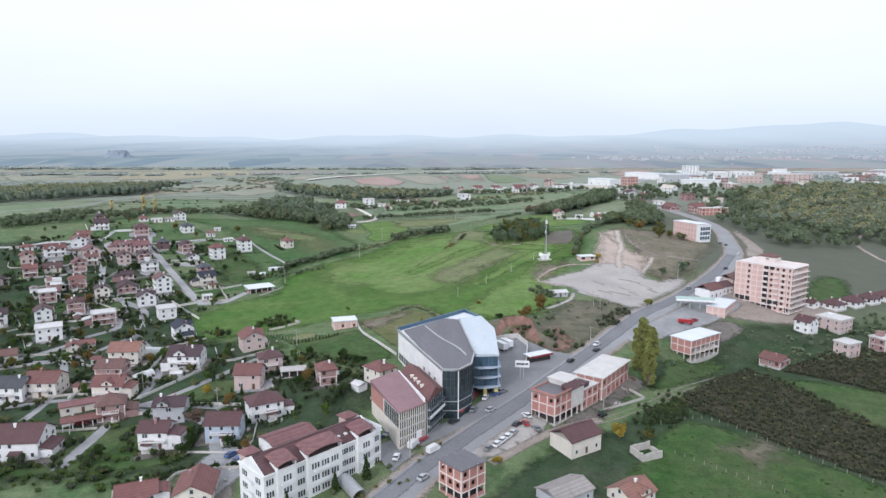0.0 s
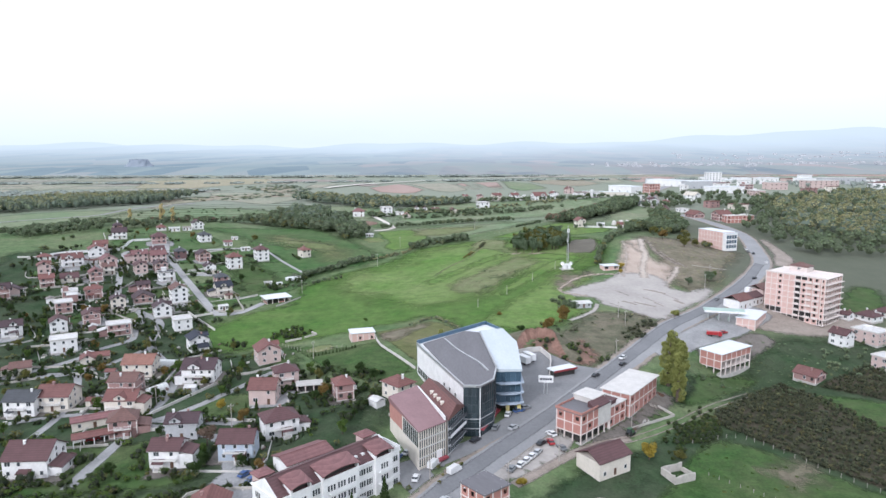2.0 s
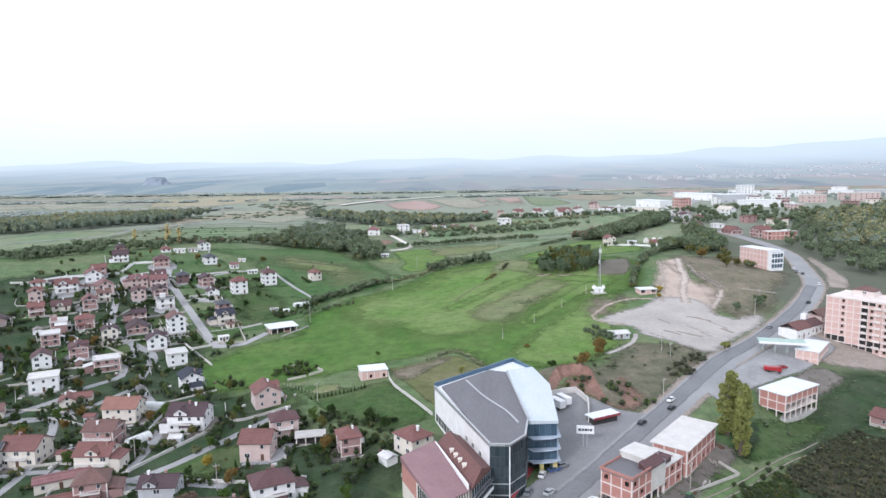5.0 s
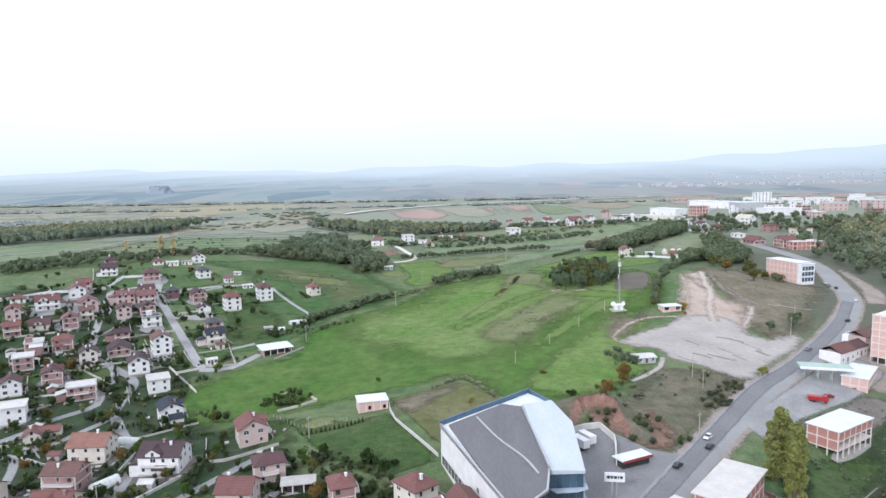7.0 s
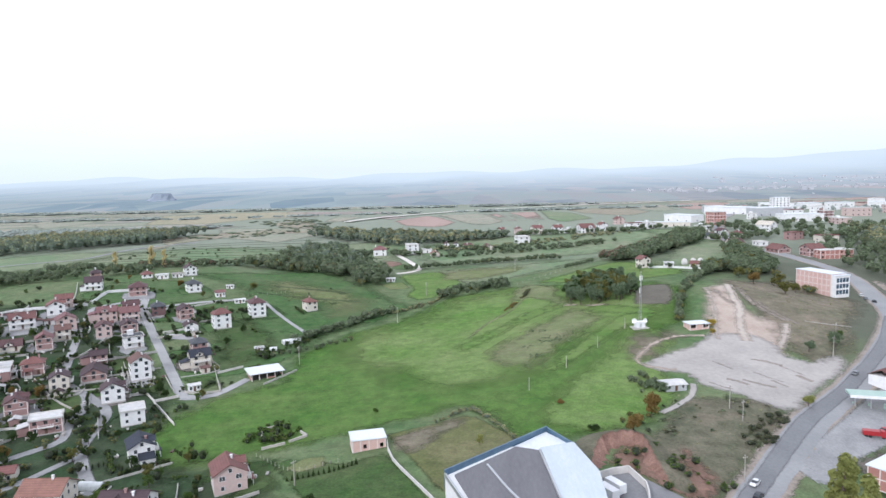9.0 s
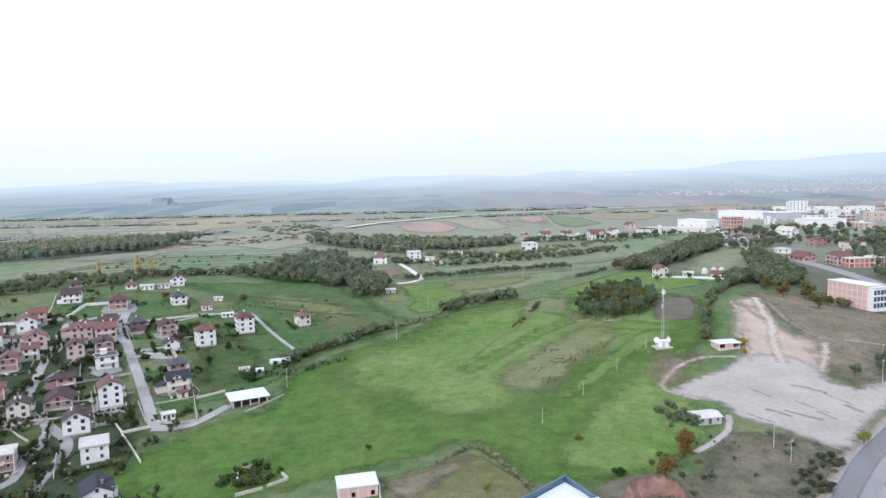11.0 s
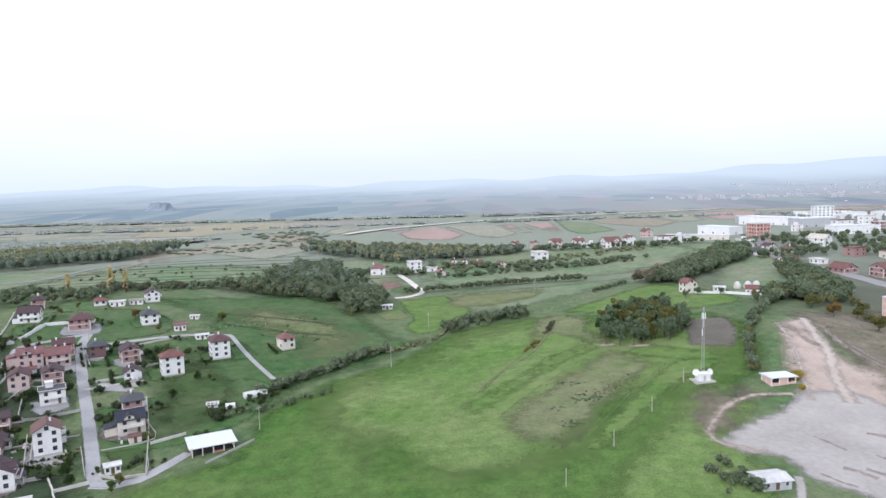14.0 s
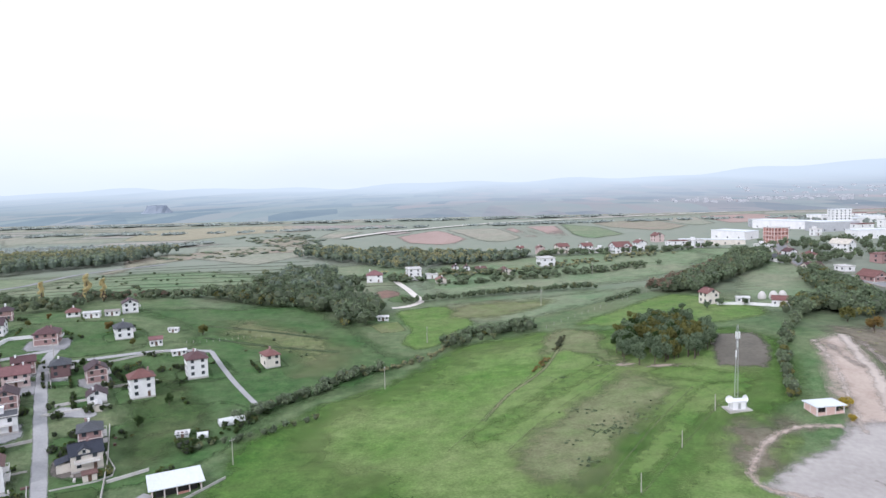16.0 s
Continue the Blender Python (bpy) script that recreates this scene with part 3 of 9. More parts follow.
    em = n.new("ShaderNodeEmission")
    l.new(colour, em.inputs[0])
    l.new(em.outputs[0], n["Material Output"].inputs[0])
    return m


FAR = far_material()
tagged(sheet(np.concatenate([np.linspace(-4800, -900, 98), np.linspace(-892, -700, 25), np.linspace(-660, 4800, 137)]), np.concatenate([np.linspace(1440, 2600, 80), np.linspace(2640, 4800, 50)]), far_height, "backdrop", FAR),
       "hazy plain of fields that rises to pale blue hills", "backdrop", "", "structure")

# the flat-topped hill on the plain
SLATE = mat("blue_grey_slope", (0.2, 0.235, 0.285), (0.25, 0.285, 0.33), 0.01, 0.95, 0.0, 5)
bm = bmesh.new()
rng = random.Random(8)
rings = []
for r, z in ((66, -8), (46, 4), (31, 17), (24, 26), (21, 29.5), (0.5, 30)):
    rings.append([bm.verts.new((r * rng.uniform(0.9, 1.1) * math.cos(k * math.pi / 8), r * rng.uniform(0.9, 1.1) * math.sin(k * math.pi / 8), z + rng.uniform(-1, 1))) for k in range(16)])
for lo, hi in zip(rings, rings[1:]):
    for k in range(16):
        bm.faces.new((lo[k], lo[(k + 1) % 16], hi[(k + 1) % 16], hi[k]))
ob = new("flat_hill", mesh_of(bm, SLATE, "flat_hill"))
ob.location = (-780, 1800, float(far_height(np.array(-780.0), np.array(1800.0))) - 12)
tagged(ob, "blue-grey flat-topped hill on the hazy plain", "hill", "", "structure")

# fields
patch("pasture", [(-205, 588), (-152, 604), (-110, 616), (-72, 575), (-37, 522), (-24, 532), (-40, 494), (-60, 474), (-80, 450), (-96, 418), (-114, 407), (-132, 440), (-152, 474), (-148, 513), (-159, 552)], PASTURE, 0.07, "green pasture between the houses and the hedge", feather=10)
patch("lawn", [(-160, 503), (-119, 484), (-96, 446), (-106, 414), (-113, 405), (-122, 424), (-140, 462)], LAWN, 0.1, "dark green garden field beside the white houses", feather=10)
patch("pasture", [(-150, 560), (-118, 580), (-70, 548), (-58, 512), (-80, 492), (-104, 520)], OLIVE_GRASS, 0.09, "thin olive grazing in the pasture", feather=22)
patch("pasture", [(-319, 598), (-298, 701), (-207, 735), (-150, 700), (-177, 649), (-251, 615)], PALE_GREEN, 0.07, "wide terraced green pasture", 8, feather=16)
patch("pasture", [(-430, 560), (-420, 690), (-300, 705), (-320, 600)], PALE_GREEN, 0.075, "green field beside the wood", 10, feather=16)
patch("pasture", [(-170, 660), (-140, 770), (-60, 775), (-40, 720), (-70, 640), (-110, 640)], PALE_GREEN, 0.08, "pale rough pasture behind the wood", 8, feather=20)
patch("pasture", [(-40, 655), (-30, 790), (130, 800), (180, 760), (130, 680), (60, 655)], PALE_GREEN, 0.08, "pale green gardens of the hamlet", 8, feather=16)
patch("pasture", [(120, 560), (180, 560), (240, 720), (200, 790), (140, 780), (150, 680)], PALE_GREEN, 0.075, "green slope below the town", 8, feather=16)
patch("meadow", [(-122, 350), (-112, 374), (-102, 390), (-86, 402), (-88, 436), (-68, 466), (-45, 488), (-29, 512), (-16, 532), (4, 542), (36, 546), (70, 534), (104, 524), (118, 500), (114, 470), (104, 442), (92, 430), (84, 412), (74, 388), (60, 356), (42, 326), (10, 322), (-2, 346), (-28, 336), (-56, 326), (-78, 318), (-98, 316), (-118, 334)],
      MEADOW, 0.06, "bright green sloping hay meadow", feather=8)
patch("meadow", [(-74, 452), (-45, 484), (-29, 508), (-16, 528), (4, 538), (36, 542), (70, 530), (100, 520), (112, 500), (108, 470), (96, 440), (84, 420), (70, 404), (58, 420), (34, 384), (4, 366), (-20, 366), (-46, 392)], MEADOW_THIN, 0.075, "paler thin grass on the upper meadow", feather=22)
patch("meadow", [(40, 549), (90, 527), (130, 540), (134, 570), (104, 612), (60, 572)], BRIGHT, 0.09, "bright green strip of pasture", feather=6)
patch("dry_field", [(-30, 331), (-13, 338), (-2, 345), (12, 325), (16, 308), (-4, 284), (-12, 295)], PLOT_GRASS, 0.12, "tawny dry grass plot behind the glass building", smooth=False, feather=1.2)
patch("dry_field", [(-29, 326), (-14, 338), (-3, 344), (-2, 334), (-10, 328), (-18, 314), (-25, 316)], DRY, 0.14, "brown worn corner of the dry grass plot", feather=3.5)
patch("lawn", [(-56, 306), (-45, 311), (-47, 318), (-54, 318), (-58, 311)], OLIVE_GRASS, 0.12, "pale mown lawn beside the brick cabin", smooth=False, feather=0.8)
patch("meadow", [(-80, 322), (-60, 318), (-58, 306), (-54, 300), (-66, 292), (-84, 306)], LAWN, 0.085, "dark green grass below the ruined yard", feather=4)
patch("clay_bank", [(64, 325), (66, 314), (70, 302), (63, 300), (59, 308), (60, 318)], CLAY, 0.14, "washed red clay above the road", feather=2.5)
patch("dry_field", [(2, 414), (17, 439), (35, 462), (51, 480), (62, 470), (69, 457), (51, 432), (36, 408), (26, 390), (13, 391)], THIN_HAY, 0.11, "tawny strip of thin hay", feather=8)
patch("meadow", [(27, 388), (37, 406), (53, 431), (71, 456), (84, 462), (92, 452), (74, 440), (56, 416), (40, 393), (33, 384)], BRIGHT, 0.115, "fresh green strip beside the poles", feather=3)
patch("meadow", [(-4, 418), (14, 443), (33, 466), (50, 483), (46, 492), (26, 478), (6, 452), (-10, 430)], BRIGHT, 0.105, "fresh green strip along the hay", feather=4)
patch("meadow", [(56, 470), (66, 482), (88, 468), (98, 462), (92, 454), (74, 458)], BRIGHT, 0.12, "fresh green strip below the grove", feather=4)
patch("dry_field", [(17, 497), (27, 540), (38, 547), (52, 530), (50, 512), (57, 484), (44, 488), (32, 508)], THIN_HAY, 0.1, "tawny worn grass beside the grove", feather=5)
patch("dry_field", [(22, 350), (33, 374), (46, 394), (60, 414), (76, 438), (90, 432), (90, 416), (80, 396), (76, 360), (64, 340), (40, 325), (20, 332)], MEADOW_THIN, 0.1, "olive rough grass beside the gravel lot", feather=7)
patch("bare_earth", [(40, 486), (46, 484), (60, 478), (80, 474), (82, 477), (62, 482), (48, 489)], EARTH, 0.14, "worn earth edge below the grove", feather=1.6)
for pts, w in (([(-3, 442), (6, 464), (21, 488), (32, 520)], 2.4), ([(4, 417), (18, 441), (36, 464), (50, 481)], 0.9), ([(-14, 420), (-4, 442), (2, 456), (16, 484)], 0.8), ([(27, 389), (37, 407), (52, 431), (70, 456)], 1.0), ([(36, 386), (55, 414), (74, 441)], 0.9)):
    ribbon("field_path", pts, w, THIN_HAY, 0.15, "faint trodden line between the strips of hay", category="path", feather=0.9)
patch("dry_field", [(60, 398), (70, 428), (92, 432), (100, 424), (84, 412), (74, 392)], DRY, 0.125, "dry trodden grass beside the gravel lot", feather=9)
patch("ploughed_plot", [(83, 472), (88, 496), (96, 512), (112, 508), (109, 484), (101, 467)], DARK_PLOUGH, 0.13, "dark ploughed garden plot", smooth=False, feather=2.5)
patch("dry_field", [(136, 512), (153, 520), (198, 540), (212, 490), (182, 440), (160, 404), (138, 392), (130, 421), (136, 452)], DRY, 0.09, "brown dry grass on the hillside", feather=9)
patch("dry_field", [(58, 330), (84, 352), (104, 362), (120, 372), (96, 338), (70, 312)], DRY, 0.09, "brown rough bank above the road", feather=5)
patch("lawn", [(-68, 322), (-40, 312), (-28, 318), (-8, 281), (-25, 270), (-45, 286)], LAWN, 0.09, "dark green grass plot", smooth=False, feather=1.5)
patch("lawn", [(-96, 246), (-64, 252), (-66, 268), (-84, 266)], LAWN, 0.09, "green back garden lawn")
patch("lawn", [(-138, 205), (-70, 205), (-80, 235), (-104, 232), (-128, 236)], LAWN, 0.09, "green sloping garden lawn")
patch("lawn", [(-128, 398), (-150, 430), (-140, 440), (-105, 470), (-85, 455), (-92, 418)], PASTURE, 0.09, "green house plots", feather=3)
patch("lawn", [(-185, 345), (-150, 372), (-150, 395), (-190, 385)], LAWN, 0.09, "green house plots", feather=3)
patch("lawn", [(-215, 490), (-160, 520), (-190, 560), (-235, 545)], PASTURE, 0.09, "green house plots", feather=3)
patch("lawn", [(-200, 486), (-176, 500), (-150, 516), (-128, 520), (-106, 492), (-150, 478), (-176, 468)], PASTURE, 0.085, "green house plots along the lane", feather=4)
patch("lawn", [(-236, 505), (-222, 500), (-200, 512), (-206, 540), (-240, 550)], PASTURE, 0.088, "green house plots below the tree belt", feather=4)
patch("lawn", [(-128, 402), (-116, 407), (-108, 390), (-119, 391)], LAWN, 0.13, "dark green walled lawn", smooth=False, feather=1)
patch("lawn", [(-148, 392), (-137, 397), (-127, 385), (-137, 386), (-141, 381)], LAWN, 0.13, "dark green lawn below the white house", smooth=False, feather=1)
patch("lawn", [(-176, 410), (-160, 424), (-150, 408), (-160, 396)], LAWN, 0.095, "green back garden", feather=2)
patch("pavement", [(-154, 402), (-135, 400), (-138, 391), (-149, 390)], ROAD_CONCRETE, 0.15, "pale concrete terrace beside the white house", smooth=False, category="pavement", feather=0.5)
patch("yard_ground", [(-140, 424), (-119, 413), (-123, 410), (-134, 409)], YARD_DIRT, 0.14, "bare building yard below the navy-roofed house", feather=1)
patch("pavement", [(-159, 456), (-141, 456), (-144, 449), (-161, 447)], ROAD_CONCRETE, 0.15, "pale concrete drive between the house plots", smooth=False, category="pavement", feather=0.6)
patch("pavement", [(-12, 222), (-4, 214), (4, 222), (8, 226), (2, 214), (-7, 200), (-10, 204), (-13, 212)], DARK_ASPHALT, 0.165, "grey paved strip before the shops", smooth=False, category="pavement", feather=0.4)
patch("meadow", [(91, 241), (104, 240), (124, 222), (142, 200), (130, 180), (60, 180), (57, 196), (76, 226)], LAWN, 0.09, "green grass below the orchard", feather=3)
patch("meadow", [(150, 289), (172, 280), (200, 262), (190, 240), (164, 236), (152, 266)], LAWN, 0.11, "pale green grass strip", feather=3)
patch("meadow", [(-54, 606), (-41, 614), (-25, 619), (-7, 574), (-18, 554), (-20, 537), (-34, 528), (-44, 543), (-41, 560), (-49, 584)], BRIGHT, 0.09, "bright green pasture below the hamlet", feather=3)
patch("paddock", [(-65, 575), (-55, 557), (-42, 562), (-49, 583)], OLIVE_GRASS, 0.12, "worn fenced paddock", smooth=False, feather=1)
patch("yard_ground", [(-71, 640), (-57, 651), (-60, 666), (-73, 669)], CLAY, 0.16, "red clay yard below the hamlet", feather=1.5)
patch("lawn", [(-64, 637), (-58, 628), (-46, 638), (-56, 658)], PASTURE, 0.14, "green plot inside the bend of the lane", feather=1.5)
patch("dry_field", [(-28, 590), (10, 565), (70, 606), (104, 650), (60, 640), (-20, 630)], PALE_GREEN, 0.08, "pale green fallow field", feather=10)
patch("dry_field", [(-26, 590), (0, 576), (40, 606), (30, 630), (-20, 625)], OLIVE_GRASS, 0.1, "tawny fallow plot", feather=12)
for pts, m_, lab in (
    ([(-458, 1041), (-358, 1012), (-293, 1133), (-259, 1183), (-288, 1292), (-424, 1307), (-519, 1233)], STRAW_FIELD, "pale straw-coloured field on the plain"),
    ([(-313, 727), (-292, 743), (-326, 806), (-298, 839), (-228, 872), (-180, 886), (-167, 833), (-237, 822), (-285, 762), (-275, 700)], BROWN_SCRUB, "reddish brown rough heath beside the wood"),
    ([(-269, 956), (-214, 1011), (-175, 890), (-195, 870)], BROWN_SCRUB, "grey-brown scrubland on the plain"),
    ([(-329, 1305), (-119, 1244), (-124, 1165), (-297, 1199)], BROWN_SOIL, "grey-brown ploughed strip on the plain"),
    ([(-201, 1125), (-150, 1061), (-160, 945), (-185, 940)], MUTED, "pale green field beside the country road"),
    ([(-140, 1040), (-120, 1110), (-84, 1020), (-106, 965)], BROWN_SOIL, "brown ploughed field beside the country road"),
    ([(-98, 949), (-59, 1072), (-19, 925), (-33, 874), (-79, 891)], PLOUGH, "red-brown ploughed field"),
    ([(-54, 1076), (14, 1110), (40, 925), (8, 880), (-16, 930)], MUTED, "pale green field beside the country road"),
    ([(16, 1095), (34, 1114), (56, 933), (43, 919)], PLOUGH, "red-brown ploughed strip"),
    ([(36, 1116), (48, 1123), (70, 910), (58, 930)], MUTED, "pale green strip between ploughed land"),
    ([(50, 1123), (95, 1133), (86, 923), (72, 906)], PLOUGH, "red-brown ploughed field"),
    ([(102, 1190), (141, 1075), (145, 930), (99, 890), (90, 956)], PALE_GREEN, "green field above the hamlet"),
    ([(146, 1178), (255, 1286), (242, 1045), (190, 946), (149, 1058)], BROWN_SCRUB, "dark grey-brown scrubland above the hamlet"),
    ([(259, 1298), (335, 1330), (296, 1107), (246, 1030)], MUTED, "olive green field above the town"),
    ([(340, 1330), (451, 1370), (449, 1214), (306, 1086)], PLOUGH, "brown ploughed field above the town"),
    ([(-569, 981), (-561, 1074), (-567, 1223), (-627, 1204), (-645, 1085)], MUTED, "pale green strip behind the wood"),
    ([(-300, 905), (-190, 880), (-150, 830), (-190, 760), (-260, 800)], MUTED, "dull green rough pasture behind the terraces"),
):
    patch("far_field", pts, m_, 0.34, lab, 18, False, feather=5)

patch("meadow", [(206, 372), (232, 412), (252, 428), (262, 420), (246, 385), (228, 366)], LAWN, 0.1, "green strip below the dry slope", feather=6)
patch("dry_field", [(98, 226), (118, 234), (122, 220), (104, 210)], DRY, 0.11, "tawny worn grass below the orchard", feather=9)
ribbon("farm_track", [(400, 600), (338, 530), (323, 486), (323, 464), (332, 430)], 5, DIRT, 0.14, "pale earth track across the dry slope", feather=1.4)
for k, (x0, y0, x1, y1) in enumerate(((-312, 606, -185, 655), (-318, 622, -176, 672), (-316, 640, -166, 692), (-312, 658, -158, 712), (-306, 678, -150, 732), (-298, 698, -146, 750), (-290, 720, -142, 768), (-280, 742, -150, 785), (-150, 665, -60, 690), (-150, 690, -56, 716), (-150, 560, -80, 548), (-140, 540, -70, 528))):
    ribbon("terrace_bank", [(x0, y0), ((x0 + x1) / 2, (y0 + y1) / 2 + 5 - 3 * (k % 3)), (x1, y1)], 3.4, GROUND_EDGE, 0.16, "dark grassy edge of a terrace", category="ground", feather=1.0)

# strips of far farmland, in pale tones that stand for haze
rng = random.Random(21)
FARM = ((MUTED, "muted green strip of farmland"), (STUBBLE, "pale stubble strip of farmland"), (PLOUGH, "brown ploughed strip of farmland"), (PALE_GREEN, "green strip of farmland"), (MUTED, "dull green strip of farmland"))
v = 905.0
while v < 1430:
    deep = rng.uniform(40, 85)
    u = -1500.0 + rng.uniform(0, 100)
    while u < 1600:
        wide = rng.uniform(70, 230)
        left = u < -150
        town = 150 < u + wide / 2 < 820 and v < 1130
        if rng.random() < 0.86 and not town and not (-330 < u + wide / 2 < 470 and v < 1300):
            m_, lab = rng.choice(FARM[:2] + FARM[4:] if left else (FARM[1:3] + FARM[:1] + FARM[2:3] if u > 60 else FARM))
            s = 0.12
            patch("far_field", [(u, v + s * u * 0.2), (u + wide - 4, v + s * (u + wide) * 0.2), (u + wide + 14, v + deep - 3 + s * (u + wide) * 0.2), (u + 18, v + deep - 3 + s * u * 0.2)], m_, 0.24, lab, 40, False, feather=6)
        u += wide
    v += deep

patch("village_ground", [(-150, 196), (-30, 205), (-14, 262), (-40, 268), (-60, 306), (-96, 326), (-108, 350), (-118, 380), (-138, 404), (-160, 440), (-184, 484), (-230, 490), (-290, 470), (-255, 380), (-225, 300), (-180, 230)], LOW_GRASS, 0.05, "dark uneven grass between the village houses", feather=12)
patch("roadside_ground", [(14, 176), (22, 196), (34, 210), (46, 222), (60, 230), (88, 252), (92, 236), (76, 196), (70, 172), (40, 160)], LOW_GRASS, 0.075, "dark green grass behind the roadside buildings", 3.5, feather=4)
patch("valley_ground", [(60, 178), (84, 240), (98, 262), (112, 300), (140, 330), (160, 345), (196, 345), (240, 350), (300, 360), (320, 250), (260, 170), (150, 150)], LOW_GRASS, 0.06, "dark rough grass round the orchard", 3.5, feather=12)
patch("bare_earth", [(96, 402), (104, 424), (110, 446), (117, 468), (124, 488), (130, 496), (144, 499), (141, 486), (138, 466), (140, 448), (147, 436), (140, 424), (136, 408), (128, 396), (112, 392)], EARTH, 0.135, "pinkish bare earth of the hillside track", 1.6, feather=7)
for pts, w in (([(141, 497), (138, 488), (136, 478), (134, 470), (133, 460), (129, 448), (124, 434), (120, 416)], 6.5), ([(126, 490), (124, 474), (120, 456), (114, 438), (108, 418)], 3.5), ([(147, 438), (140, 424), (132, 410)], 5.0)):
    ribbon("washed_gully", pts, w, SANDY, 0.17, "pale washed gravel down the hillside track", category="track", feather=2.4)
for pts in ([(143, 488), (141, 470), (143, 455), (148, 442)], [(144, 466), (147, 452), (152, 438)], [(130, 486), (129, 474), (131, 462)]):
    ribbon("washed_gully", pts, 4.5, DIRT, 0.18, "brown eroded edge of the hillside track", category="track", feather=3.0)

patch("roadside_lot", [(216, 458), (234, 500), (246, 548), (253, 548), (247, 505), (241, 480), (227, 456)], DIRT, 0.125, "dusty bare roadside strip", feather=2.5)

# roads
MAIN = [(-95, 60), (-60, 115), (-30, 157), (-7, 188), (3, 203), (18, 222), (36, 244), (58, 273), (84, 307), (112, 341), (146, 377), (180, 416), (208, 458), (225, 502), (238, 550), (240, 585), (229, 640), (215, 681), (232, 768), (254, 834), (290, 905), (330, 980), (420, 1120)]
ribbon("verge", MAIN, 15.0, DIRT, 0.13, "dusty gravel shoulder of the main road", 6, feather=1.6)
LANE = mat("worn_lane", (0.155, 0.158, 0.166), (0.215, 0.217, 0.224), 0.08, 0.9, 0.1, 14)
ribbon("road_lane", [(p[0] - 0.9, p[1] + 0.8) for p in MAIN[:13]], 6.0, LANE, 0.215, "darker worn asphalt lane of the main road", 4, feather=0.7)
ribbon("road", MAIN, 9.8, ASPHALT, 0.19, "grey worn asphalt main road", 4)
patch("pavement", [(-2, 212), (10, 222), (30, 243), (48, 266), (66, 290), (56, 292), (44, 304), (32, 300), (28, 252), (12, 232), (-6, 216)], DARK_ASPHALT, 0.17, "grey paved forecourt of the glass building", smooth=False, category="pavement", feather=0)
patch("car_park", [(12, 203), (26, 212), (42, 228), (46, 240), (40, 240), (22, 220), (8, 206)], GRAVEL, 0.16, "grey gravel roadside car park", category="pavement", feather=1)
patch("car_park", [(-50, 196), (-46, 214), (-60, 214), (-66, 196), (-60, 178)], PAVING, 0.16, "grey hotel car park", category="pavement", feather=1)
patch("forecourt", [(92, 314), (118, 340), (150, 372), (166, 380), (172, 366), (150, 344), (134, 334), (116, 322), (98, 304)], PAVING, 0.16, "grey fuel station forecourt", category="pavement", feather=1.2)
patch("yard_ground", [(114, 322), (134, 334), (152, 346), (160, 336), (142, 322), (122, 313)], YARD_DIRT, 0.13, "trodden brown earth beside the forecourt", 3.0, feather=2.5)
patch("gravel_lot", [(66, 389), (80, 403), (95, 413), (106, 426), (116, 428), (127, 424), (133, 412), (131, 402), (138, 396), (146, 402), (156, 405), (153, 394), (142, 381), (132, 372), (119, 356), (109, 344), (102, 347), (94, 359), (83, 368), (82, 380), (74, 381)], GRAVEL, 0.15, "pale gravel lot on the hillside", feather=3.5)
rng = random.Random(31)
for k in range(9):
    x, y, a, w = rng.uniform(88, 128), rng.uniform(368, 402), rng.uniform(-1.1, -0.5), rng.uniform(2, 6)
    if y > 330 + 0.72 * (x - 60) and y < 372 + 0.9 * (x - 70):
        ribbon("wheel_rut", [(x, y), (x + w * math.cos(a), y + w * math.sin(a) + rng.uniform(-0.8, 0.8)), (x + 2 * w * math.cos(a), y + 2 * w * math.sin(a))], rng.uniform(1.4, 3.0), DIRT, 0.17, "brown muddy rut across the gravel lot", feather=1.3)
ribbon("track", [(104, 423), (92, 423), (79, 415), (67, 396), (70, 388), (80, 384)], 3.6, EARTH, 0.16, "worn earth track round the grass island", feather=2.0)
ribbon("track", [(82, 370), (78, 359), (69, 349), (63, 344)], 3.0, GRAVEL, 0.16, "pale foot track below the shed", feather=0.7)
patch("clay_bank", [(36, 306), (46, 322), (60, 314), (68, 298), (60, 290), (52, 294), (44, 304)], CLAY, 0.14, "eroded red clay cutting", feather=3)
patch("building_site", [(150, 352), (190, 342), (222, 362), (214, 384), (196, 392), (168, 384)], DIRT, 0.13, "bare earth of the building site", feather=3.5)
